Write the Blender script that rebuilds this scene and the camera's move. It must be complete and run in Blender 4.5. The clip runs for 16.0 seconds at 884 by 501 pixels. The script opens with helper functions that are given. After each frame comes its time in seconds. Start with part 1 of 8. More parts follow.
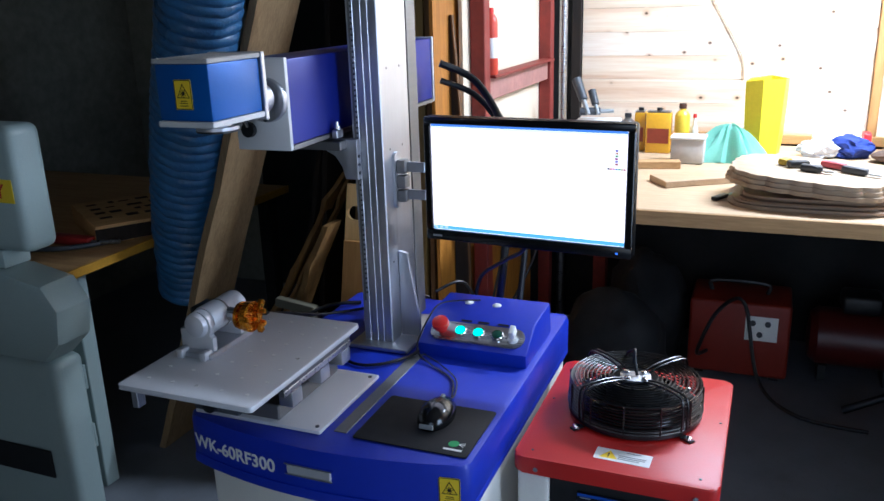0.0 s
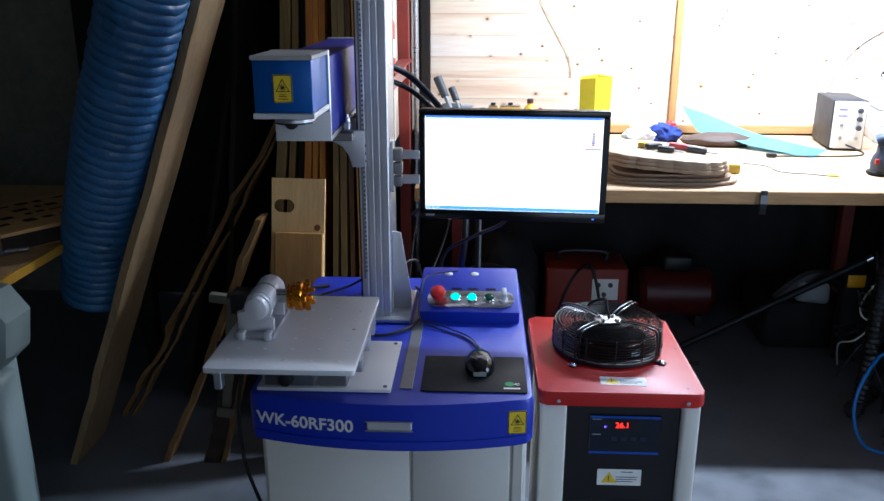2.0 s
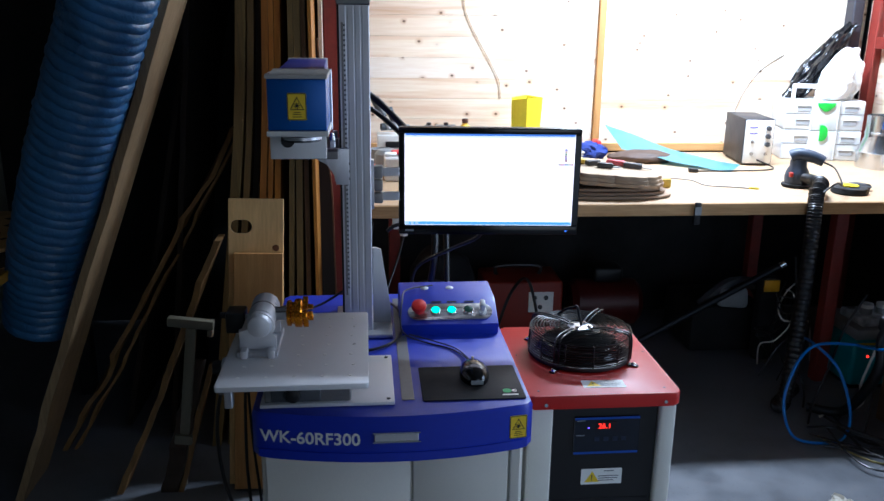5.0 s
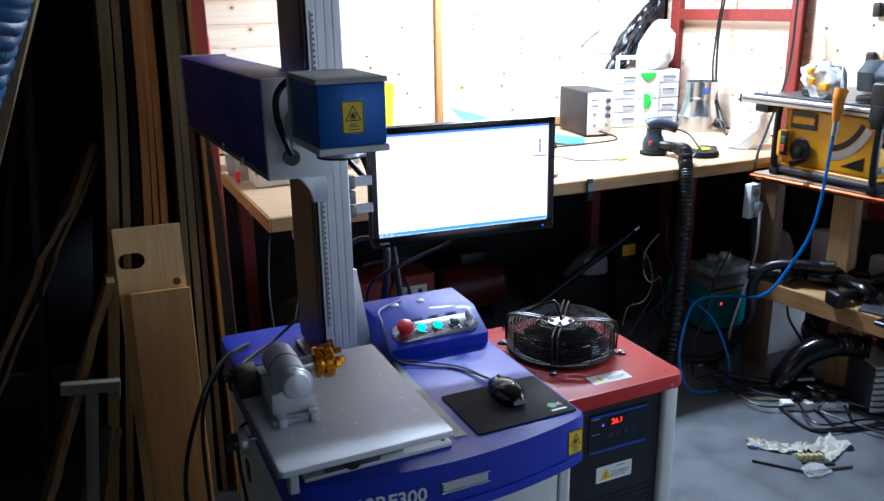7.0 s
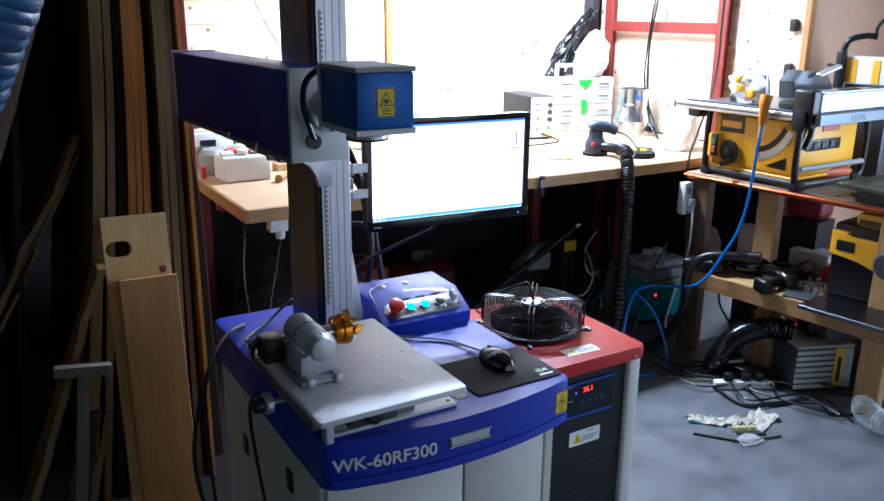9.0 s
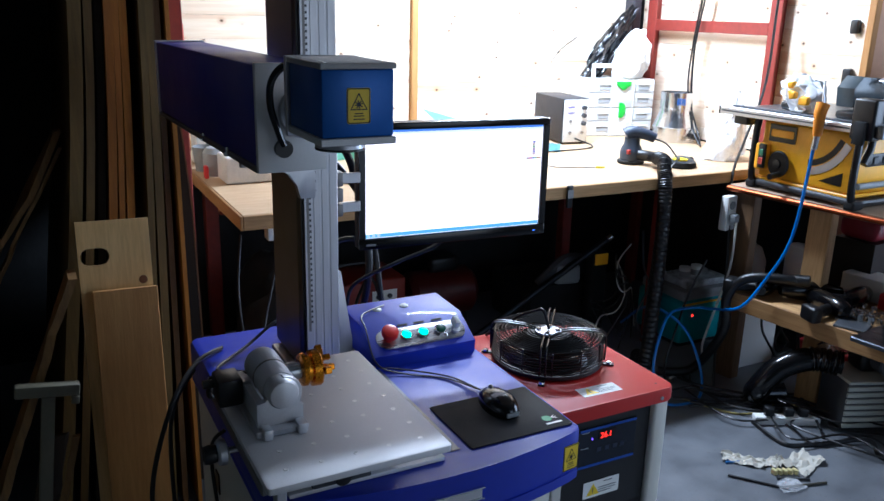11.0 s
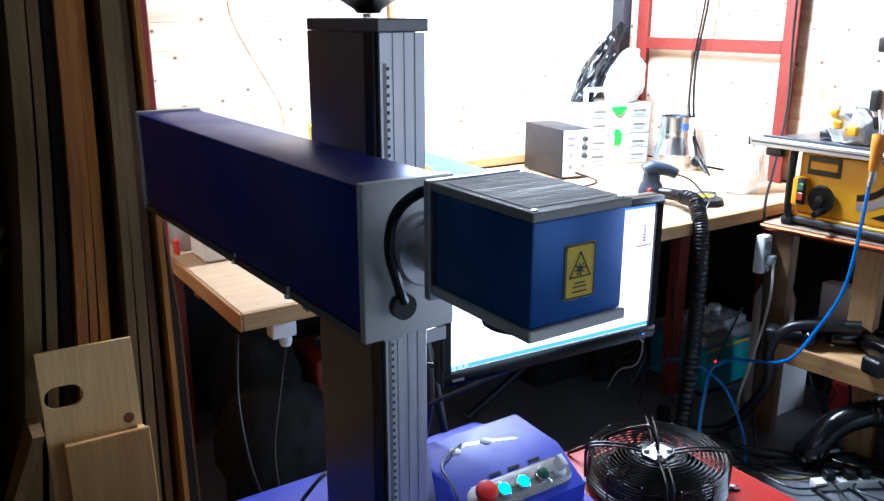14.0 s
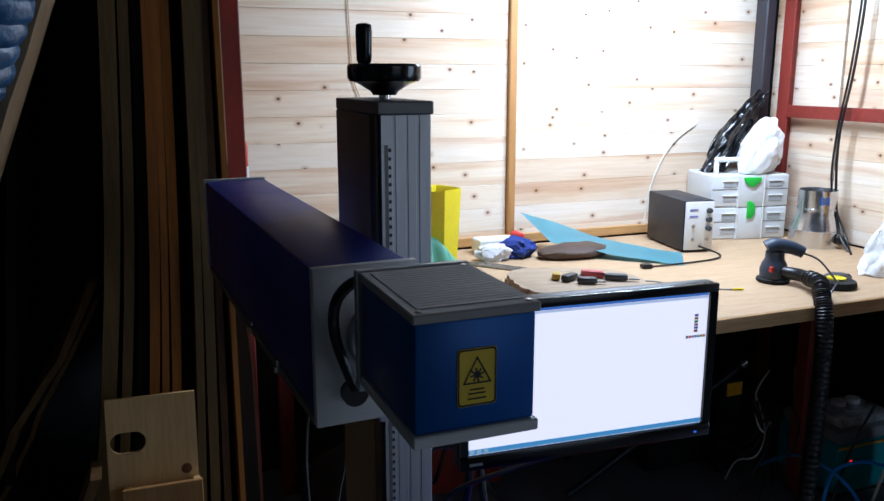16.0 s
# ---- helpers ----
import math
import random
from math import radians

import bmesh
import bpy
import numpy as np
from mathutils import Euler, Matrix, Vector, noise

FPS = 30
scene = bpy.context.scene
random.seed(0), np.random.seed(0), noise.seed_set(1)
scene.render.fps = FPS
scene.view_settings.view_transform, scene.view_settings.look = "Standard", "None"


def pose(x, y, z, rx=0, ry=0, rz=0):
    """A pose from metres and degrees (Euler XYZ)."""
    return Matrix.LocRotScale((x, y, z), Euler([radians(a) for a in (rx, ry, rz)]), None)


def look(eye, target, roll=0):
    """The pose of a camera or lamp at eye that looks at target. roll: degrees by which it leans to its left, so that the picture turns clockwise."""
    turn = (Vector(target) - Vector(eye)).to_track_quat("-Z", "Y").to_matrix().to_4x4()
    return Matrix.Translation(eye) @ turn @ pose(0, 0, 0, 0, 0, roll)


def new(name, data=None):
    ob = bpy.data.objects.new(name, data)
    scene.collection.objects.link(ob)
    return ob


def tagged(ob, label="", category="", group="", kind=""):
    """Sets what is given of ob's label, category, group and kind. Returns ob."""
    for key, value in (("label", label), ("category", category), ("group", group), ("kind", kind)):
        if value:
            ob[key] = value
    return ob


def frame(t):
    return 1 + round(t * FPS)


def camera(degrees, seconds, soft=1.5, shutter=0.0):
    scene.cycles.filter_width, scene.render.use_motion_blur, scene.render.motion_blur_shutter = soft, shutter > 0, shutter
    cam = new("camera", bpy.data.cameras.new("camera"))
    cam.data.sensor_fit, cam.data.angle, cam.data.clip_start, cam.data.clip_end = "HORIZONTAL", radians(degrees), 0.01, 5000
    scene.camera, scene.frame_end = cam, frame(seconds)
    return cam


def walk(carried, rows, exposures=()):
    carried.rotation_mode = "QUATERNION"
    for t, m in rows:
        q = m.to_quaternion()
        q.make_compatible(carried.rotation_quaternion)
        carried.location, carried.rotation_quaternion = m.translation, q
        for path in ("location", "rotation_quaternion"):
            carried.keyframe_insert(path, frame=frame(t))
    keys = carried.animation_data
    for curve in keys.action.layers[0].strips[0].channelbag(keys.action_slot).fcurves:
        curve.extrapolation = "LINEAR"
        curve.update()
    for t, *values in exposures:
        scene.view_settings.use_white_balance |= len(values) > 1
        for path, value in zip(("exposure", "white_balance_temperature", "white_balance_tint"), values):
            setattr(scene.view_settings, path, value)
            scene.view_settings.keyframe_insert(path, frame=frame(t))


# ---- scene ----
cam = camera(57.3, 16.0)
PATH = [
    (0, (1.159, -1.203, 1.644), (0.432, 0.564, 1.056), -1.8),
    (0.5, (0.951, -1.248, 1.651), (0.462, 0.592, 1.04), -1.5),
    (1, (0.719, -1.357, 1.669), (0.443, 0.521, 1.04), -1.5),
    (1.5, (0.616, -1.466, 1.665), (0.426, 0.431, 1.061), -0.8),
    (2, (0.559, -1.598, 1.667), (0.47, 0.309, 1.071), -0.0),
    (2.5, (0.536, -1.686, 1.666), (0.511, 0.237, 1.115), -0.0),
    (3, (0.548, -1.725, 1.661), (0.543, 0.204, 1.131), -0.4),
    (3.5, (0.548, -1.724, 1.656), (0.526, 0.202, 1.119), -0.7),
    (4, (0.534, -1.742, 1.657), (0.544, 0.185, 1.12), -0.0),
    (4.2, (0.516, -1.742, 1.658), (0.542, 0.184, 1.117), 0.1),
    (6.3, (-0.118, -1.339, 1.667), (0.471, 0.488, 1.104), 1.1),
    (6.5, (-0.153, -1.301, 1.667), (0.494, 0.496, 1.074), 0.9),
    (7, (-0.247, -1.272, 1.674), (0.543, 0.469, 1.087), -1.0),
    (7.5, (-0.387, -1.301, 1.678), (0.484, 0.404, 1.098), -1.0),
    (8, (-0.466, -1.323, 1.669), (0.428, 0.372, 1.096), -0.9),
    (8.5, (-0.5, -1.339, 1.658), (0.435, 0.332, 1.081), 0.3),
    (9, (-0.5, -1.344, 1.656), (0.479, 0.306, 1.091), 0.5),
    (9.2, (-0.5, -1.342, 1.654), (0.481, 0.303, 1.08), 0.7),
    (11.3, (-0.215, -1.104, 1.64), (0.626, 0.62, 1.073), 1.9),
    (11.5, (-0.172, -1.066, 1.652), (0.614, 0.685, 1.091), 2.0),
    (12, (-0.149, -0.962, 1.695), (0.597, 0.807, 1.134), 2.4),
    (12.5, (-0.239, -0.791, 1.724), (0.6, 0.94, 1.178), -0.7),
    (13, (-0.314, -0.627, 1.729), (0.668, 1.018, 1.155), -0.4),
    (13.5, (-0.328, -0.546, 1.73), (0.729, 1.06, 1.182), -0.4),
    (14, (-0.334, -0.536, 1.727), (0.728, 1.063, 1.167), 0.0),
    (14.5, (-0.339, -0.534, 1.727), (0.716, 1.075, 1.183), 0.2),
    (15, (-0.33, -0.546, 1.731), (0.709, 1.074, 1.187), 0.1),
    (15.5, (-0.268, -0.578, 1.732), (0.675, 1.104, 1.202), -0.3),
    (16, (-0.107, -0.625, 1.758), (0.615, 1.192, 1.335), -0.0),
]
walk(cam, [(t, look(eye, target, roll)) for t, eye, target, roll in PATH], [(t, e, 5150, 10) for t, e in (
    (0, -0.15), (1.0, -0.2), (1.5, -0.05), (2.0, -0.2), (2.5, -0.28), (3.5, -0.38), (4.2, -0.4), (6.3, -0.58), (6.6, -0.56), (7.0, -0.32), (7.5, -0.35), (8.0, -0.08), (9.0, 0.05), (9.2, 0.05), (11.3, -0.45), (11.5, -0.55), (12.0, -1.12), (12.5, -1.35), (13.0, -0.6), (13.5, 0.05), (14.5, 0.15), (15.0, 0.2), (15.5, -0.15), (16.0, -1.45))])

# ---------- world, sun, lamps ----------
FLOOR = 0.03
world = bpy.data.worlds.new("world")
scene.world = world
world.use_nodes = True
_n = world.node_tree.nodes
_sky = _n.new("ShaderNodeTexSky")
_sky.sky_type = "NISHITA"
_sky.sun_disc = False
_sky.sun_elevation = radians(38)
_sky.sun_rotation = radians(150)
world.node_tree.links.new(_sky.outputs[0], _n["Background"].inputs[0])
_n["Background"].inputs[1].default_value = 0.1


def area_lamp(name, eye, target, sx, sy, watts, color):
    d = bpy.data.lights.new(name, "AREA")
    d.shape, d.size, d.size_y, d.energy, d.color = "RECTANGLE", sx, sy, watts, color
    ob = new(name, d)
    ob.matrix_world = look(eye, target)
    return ob


# fluorescent tubes over the bench; daylight in the two openings of the workshop
area_lamp("tube_light", (1.95, 2.0, 2.5), (1.95, 2.3, 0.0), 1.0, 0.12, 138, (0.95, 0.98, 1.0))
area_lamp("door_daylight", (1.9, -3.28, 1.25), (1.9, 0.0, 1.0), 2.0, 2.1, 11, (0.76, 0.88, 1.0))
area_lamp("side_daylight", (3.74, -0.45, 1.2), (0.9, 0.5, 0.6), 1.3, 1.9, 60, (0.82, 0.91, 1.0))

# ---------- materials ----------
MATS = {}


def lin(h):
    v = [int(h[i:i + 2], 16) / 255 for i in (0, 2, 4)]
    return tuple(c / 12.92 if c < 0.04045 else ((c + 0.055) / 1.055) ** 2.4 for c in v) + (1,)


def mat_base(name):
    m = bpy.data.materials.new(name)
    m.use_nodes = True
    nt = m.node_tree
    return m, nt, nt.nodes["Principled BSDF"]


def coords(nt, scale=(1, 1, 1), shuffle=True):
    tc = nt.nodes.new("ShaderNodeTexCoord")
    mp = nt.nodes.new("ShaderNodeMapping")
    mp.inputs["Scale"].default_value = scale
    nt.links.new(tc.outputs["Object"], mp.inputs["Vector"])
    if shuffle:
        oi = nt.nodes.new("ShaderNodeObjectInfo")
        mu = nt.nodes.new("ShaderNodeMath")
        mu.operation = "MULTIPLY"
        mu.inputs[1].default_value = 37.0
        nt.links.new(oi.outputs["Random"], mu.inputs[0])
        nt.links.new(mu.outputs[0], mp.inputs["Location"])
    return mp.outputs["Vector"]


def noise_node(nt, vec, scale, detail=4, rough=0.6):
    n = nt.nodes.new("ShaderNodeTexNoise")
    n.inputs["Scale"].default_value = scale
    n.inputs["Detail"].default_value = detail
    n.inputs["Roughness"].default_value = rough
    nt.links.new(vec, n.inputs["Vector"])
    return n.outputs["Fac"]


def ramp(nt, fac, stops):
    r = nt.nodes.new("ShaderNodeValToRGB")
    e = r.color_ramp.elements
    while len(e) < len(stops):
        e.new(0.5)
    for el, (p, c) in zip(e, stops):
        el.position, el.color = p, c
    nt.links.new(fac, r.inputs["Fac"])
    return r.outputs["Color"]


def mix(nt, fac, a, b, mode="MIX"):
    m = nt.nodes.new("ShaderNodeMix")
    m.data_type, m.blend_type = "RGBA", mode
    for sock, v in ((m.inputs[0], fac), (m.inputs[6], a), (m.inputs[7], b)):
        if isinstance(v, (int, float, tuple)):
            sock.default_value = v
        else:
            nt.links.new(v, sock)
    return m.outputs[2]


def bump(nt, bs, height, strength=0.2, dist=0.01):
    b = nt.nodes.new("ShaderNodeBump")
    b.inputs["Strength"].default_value = strength
    b.inputs["Distance"].default_value = dist
    nt.links.new(height, b.inputs["Height"])
    nt.links.new(b.outputs[0], bs.inputs["Normal"])


def shade(c, k):
    return tuple(min(1, v * k) for v in c[:3]) + (1,)


def paint(name, hexc, rough=0.45, metal=0.0, vary=0.18, grain=60, bumps=0.05, coat=0.0, scale=(1, 1, 1)):
    """Painted, moulded or plain surface with faint blotches, smears in the gloss and fine relief."""
    if name in MATS:
        return MATS[name]
    m, nt, bs = mat_base(name)
    c = lin(hexc)
    v = coords(nt, scale)
    big = noise_node(nt, v, 5, 5)
    fine = noise_node(nt, v, grain, 3)
    col = ramp(nt, big, [(0.3, shade(c, 1 - vary)), (0.7, shade(c, 1 + vary * 0.6))])
    col = mix(nt, 0.25, col, ramp(nt, fine, [(0.35, shade(c, 1 - vary)), (0.65, shade(c, 1 + vary))]))
    nt.links.new(col, bs.inputs["Base Color"])
    rr = ramp(nt, big, [(0.3, (rough * 0.8,) * 3 + (1,)), (0.75, (min(1, rough * 1.25),) * 3 + (1,))])
    nt.links.new(rr, bs.inputs["Roughness"])
    bs.inputs["Metallic"].default_value = metal
    bs.inputs["Coat Weight"].default_value = coat
    bump(nt, bs, fine, bumps, 0.004)
    MATS[name] = m
    return m


def wood(name, light, dark, axis=0, rough=0.62, knots=False, stretch=14, size=3.0):
    """Sawn wood with long grain along an axis, growth bands and, where asked, dark round knots."""
    if name in MATS:
        return MATS[name]
    m, nt, bs = mat_base(name)
    sc = [stretch * size / 3.0] * 3
    sc[axis] = size / 3.0
    v = coords(nt, tuple(sc))
    g = noise_node(nt, v, 2.2, 6, 0.65)
    f = noise_node(nt, v, 9.0, 4, 0.7)
    lo, hi = lin(dark), lin(light)
    col = ramp(nt, g, [(0.28, lo), (0.5, tuple((a + b) / 2 for a, b in zip(lo, hi))), (0.72, hi)])
    col = mix(nt, 0.35, col, ramp(nt, f, [(0.35, shade(lo, 0.8)), (0.65, hi)]))
    oi = nt.nodes.new("ShaderNodeObjectInfo")
    tone = ramp(nt, oi.outputs["Random"], [(0.0, (0.7, 0.58, 0.46, 1)), (0.3, (0.88, 0.8, 0.7, 1)), (0.55, (1, 1, 1, 1)), (1.0, (1.0, 0.93, 0.84, 1))])
    col = mix(nt, 1.0, col, tone, "MULTIPLY")
    if knots:
        ks = [5.2] * 3
        ks[axis] = 3.4
        ks[1 - axis if axis < 2 else 1] = 0.0
        kv = coords(nt, tuple(ks))
        sx, cx = nt.nodes.new("ShaderNodeSeparateXYZ"), nt.nodes.new("ShaderNodeCombineXYZ")
        nt.links.new(kv, sx.inputs[0])
        nt.links.new(sx.outputs[axis], cx.inputs[0])
        nt.links.new(sx.outputs[2], cx.inputs[1])
        kv = cx.outputs[0]
        vo = nt.nodes.new("ShaderNodeTexVoronoi")
        vo.voronoi_dimensions = "2D"
        vo.inputs["Scale"].default_value = 1.0
        nt.links.new(kv, vo.inputs["Vector"])
        kn = ramp(nt, vo.outputs["Distance"], [(0.0, (1, 1, 1, 1)), (0.05, (0.9, 0.9, 0.9, 1)), (0.075, (0.28, 0.28, 0.28, 1)), (0.13, (0, 0, 0, 1))])
        sp = nt.nodes.new("ShaderNodeSeparateColor")
        nt.links.new(vo.outputs["Color"], sp.inputs[0])
        pick = ramp(nt, sp.outputs[0], [(0.42, (0, 0, 0, 1)), (0.5, (1, 1, 1, 1))])
        kn = mix(nt, 1.0, kn, pick, "MULTIPLY")
        col = mix(nt, kn, col, lin("4a2c18"))
    nt.links.new(col, bs.inputs["Base Color"])
    bs.inputs["Roughness"].default_value = rough
    bump(nt, bs, f, 0.12, 0.006)
    MATS[name] = m
    return m


def metal(name, hexc, rough=0.35, axis=None, aniso=0.0):
    """Bare or anodised metal, brushed along an axis where one is given."""
    if name in MATS:
        return MATS[name]
    m, nt, bs = mat_base(name)
    c = lin(hexc)
    sc = [60.0] * 3
    if axis is not None:
        sc[axis] = 1.5
    v = coords(nt, tuple(sc))
    f = noise_node(nt, v, 3.0, 4)
    b = noise_node(nt, coords(nt), 4.0, 4)
    nt.links.new(mix(nt, 0.5, ramp(nt, f, [(0.3, shade(c, 0.82)), (0.7, shade(c, 1.1))]), ramp(nt, b, [(0.3, shade(c, 0.85)), (0.7, shade(c, 1.08))])), bs.inputs["Base Color"])
    nt.links.new(ramp(nt, f, [(0.3, (rough * 0.8,) * 3 + (1,)), (0.7, (rough * 1.25,) * 3 + (1,))]), bs.inputs["Roughness"])
    bs.inputs["Metallic"].default_value = 1.0
    bump(nt, bs, f, 0.06, 0.002)
    MATS[name] = m
    return m


def glow(name, hexc, strength):
    if name in MATS:
        return MATS[name]
    m, nt, bs = mat_base(name)
    bs.inputs["Base Color"].default_value = shade(lin(hexc), 0.3)
    bs.inputs["Emission Color"].default_value = lin(hexc)
    bs.inputs["Emission Strength"].default_value = strength
    MATS[name] = m
    return m


def clear(name, hexc, rough=0.1, alpha=0.35):
    """Thin clear or milky plastic film."""
    if name in MATS:
        return MATS[name]
    m, nt, bs = mat_base(name)
    bs.inputs["Base Color"].default_value = lin(hexc)
    bs.inputs["Roughness"].default_value = rough
    f = noise_node(nt, coords(nt), 14, 4)
    nt.links.new(ramp(nt, f, [(0.35, (alpha * 0.6,) * 3 + (1,)), (0.7, (min(1, alpha * 1.5),) * 3 + (1,))]), bs.inputs["Alpha"])
    bump(nt, bs, f, 0.5, 0.01)
    MATS[name] = m
    return m


def concrete():
    m, nt, bs = mat_base("floor_concrete")
    v = coords(nt, shuffle=False)
    a, b, c = noise_node(nt, v, 0.9, 6), noise_node(nt, v, 7, 6), noise_node(nt, v, 90, 3)
    col = ramp(nt, a, [(0.3, lin("54575c")), (0.7, lin("74777c"))])
    col = mix(nt, 0.4, col, ramp(nt, b, [(0.3, lin("46484c")), (0.5, lin("6b6e73")), (0.75, lin("85878b"))]))
    col = mix(nt, ramp(nt, c, [(0.66, (0, 0, 0, 1)), (0.72, (0.6, 0.6, 0.6, 1))]), col, lin("4a4742"))
    nt.links.new(col, bs.inputs["Base Color"])
    nt.links.new(ramp(nt, b, [(0.3, (0.32,) * 3 + (1,)), (0.7, (0.6,) * 3 + (1,))]), bs.inputs["Roughness"])
    bump(nt, bs, b, 0.08, 0.01)
    return m


BLUE = paint("lid_blue_paint", "162cab", 0.5, vary=0.1, coat=0.1)
BLUE_BOX = paint("anodised_blue", "1a2588", 0.4, metal=0.15, vary=0.08, grain=200)
BLUE_HEAD = paint("anodised_light_blue", "1c58a8", 0.36, metal=0.3, vary=0.08, grain=200)
CREAM = paint("cream_powder_coat", "d4d2c8", 0.5, vary=0.06, grain=250, bumps=0.12)
RED = paint("chiller_red_paint", "b8180f", 0.45, vary=0.1, grain=220, bumps=0.1)
RUST_RED = paint("red_oxide_steel", "7c281d", 0.6, vary=0.3, grain=40)
BLACK = paint("black_plastic", "0e0e10", 0.4, vary=0.2)
BLACK_GLOSS = paint("black_gloss", "0b0b0d", 0.18, vary=0.2, bumps=0.02)
BLACK_MATT = paint("black_rubber", "0e0e10", 0.8, vary=0.25)
CLOTH_BLACK = paint("black_mat_cloth", "101013", 0.85, vary=0.2, grain=400, bumps=0.2)
WHITE = paint("white_plastic", "e2e2de", 0.42, vary=0.05)
GREY = paint("grey_plastic", "8d9091", 0.5, vary=0.1)
DARKGREY = paint("dark_grey_plastic", "3c3f44", 0.5, vary=0.15)
ALU = metal("aluminium", "c6c7cc", 0.42, 2)
ALU_X = paint("sand_blasted_plate", "dadadc", 0.6, metal=0.35, vary=0.05, grain=300, bumps=0.08)
BLASTED = paint("bead_blasted_plate", "cdcdcc", 0.5, metal=0.15, vary=0.05, grain=260, bumps=0.08)
CAST = paint("cast_aluminium", "cfcfd2", 0.42, metal=0.5, vary=0.06, grain=240, bumps=0.1)
ALU_DARK = metal("dull_aluminium", "8a8886", 0.54, 1)
FIN_GREY = paint("anodised_grey", "a9a7a3", 0.75, metal=0.1, vary=0.08, grain=200)
STEEL = metal("steel", "b5b6b8", 0.3, 0)
CHROME = metal("chrome", "dedfe0", 0.12)
GOLD = metal("gold_anodised", "d98c1c", 0.25)
YELLOW = paint("sticker_yellow", "e8c81a", 0.45, vary=0.06)
INK = paint("black_ink", "16140e", 0.5, vary=0.1)
PAPER = paint("white_label", "e6e6e2", 0.5, vary=0.05)


def pine(name, axis):
    """Knotty pine board: cream sapwood, pink-brown heartwood bands along the board and small dark knots in clumps."""
    m, nt, bs = mat_base(name)
    sc = [10.0] * 3
    sc[axis] = 0.55
    v = coords(nt, tuple(sc))
    band = noise_node(nt, v, 1.1, 3, 0.55)
    fine = noise_node(nt, v, 7.0, 4, 0.7)
    col = ramp(nt, band, [(0.36, lin("f1e8da")), (0.52, lin("ece0cc")), (0.62, lin("dabd9f")), (0.74, lin("c8a283"))])
    col = mix(nt, 0.3, col, ramp(nt, fine, [(0.35, lin("d6bd9c")), (0.62, lin("f4ece0"))]))
    oi = nt.nodes.new("ShaderNodeObjectInfo")
    tone = ramp(nt, oi.outputs["Random"], [(0.0, (0.86, 0.74, 0.62, 1)), (0.3, (0.97, 0.92, 0.86, 1)), (0.6, (1, 1, 1, 1)), (1.0, (1.0, 0.95, 0.88, 1))])
    col = mix(nt, 1.0, col, tone, "MULTIPLY")
    ks = [9.5] * 3
    ks[axis] = 7.5
    kv = coords(nt, tuple(ks))
    sx, cx = nt.nodes.new("ShaderNodeSeparateXYZ"), nt.nodes.new("ShaderNodeCombineXYZ")
    nt.links.new(kv, sx.inputs[0])
    nt.links.new(sx.outputs[axis], cx.inputs[0])
    nt.links.new(sx.outputs[2], cx.inputs[1])
    vo = nt.nodes.new("ShaderNodeTexVoronoi")
    vo.voronoi_dimensions = "2D"
    vo.inputs["Scale"].default_value = 1.0
    nt.links.new(cx.outputs[0], vo.inputs["Vector"])
    sp = nt.nodes.new("ShaderNodeSeparateColor")
    nt.links.new(vo.outputs["Color"], sp.inputs[0])
    pick = ramp(nt, sp.outputs[0], [(0.64, (0, 0, 0, 1)), (0.7, (1, 1, 1, 1))])
    halo = ramp(nt, vo.outputs["Distance"], [(0.05, (0.55, 0.55, 0.55, 1)), (0.2, (0, 0, 0, 1))])
    col = mix(nt, mix(nt, 1.0, halo, pick, "MULTIPLY"), col, lin("b98a5c"))
    core = ramp(nt, vo.outputs["Distance"], [(0.03, (0.9, 0.9, 0.9, 1)), (0.075, (0, 0, 0, 1))])
    col = mix(nt, mix(nt, 1.0, core, pick, "MULTIPLY"), col, lin("3f2716"))
    nt.links.new(col, bs.inputs["Base Color"])
    bs.inputs["Roughness"].default_value = 0.58
    bump(nt, bs, fine, 0.12, 0.005)
    return m


PINE = pine("knotty_pine", 0)
PINE_Y = pine("knotty_pine_side", 1)
BENCH = wood("bench_board", "dccbb0", "c2ab8a", 0, size=6)
PLY = wood("plywood_edge", "7d5c34", "4e371e", 2)
PLY_PALE = wood("pale_sheet_edge", "7d6534", "52401c", 2)
PLY_HONEY = wood("honey_sheet_edge", "c07e22", "875511", 2)
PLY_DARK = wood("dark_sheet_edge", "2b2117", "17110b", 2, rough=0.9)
TIMBER = wood("rough_timber", "c9a572", "9a7648", 2)
TIMBER_Y = wood("rough_timber_y", "c9a572", "9a7648", 1)
TIMBER_X = wood("rough_timber_x", "c9a572", "9a7648", 0)

# ---------- mesh helpers ----------
ORIGIN = {}


def thing(name, label, category, at, group="", rz=None, kind=""):
    """An Empty at the base of a thing. With rz its parts are built in its own axes, without it in world axes."""
    ob = new(name)
    ob.empty_display_size = 0.05
    if rz is None:
        ob.location = at
        ORIGIN[ob] = Vector(at)
    else:
        ob.matrix_world = pose(*at, 0, 0, rz)
        ORIGIN[ob] = Vector((0, 0, 0))
    return tagged(ob, label, category, group, kind)


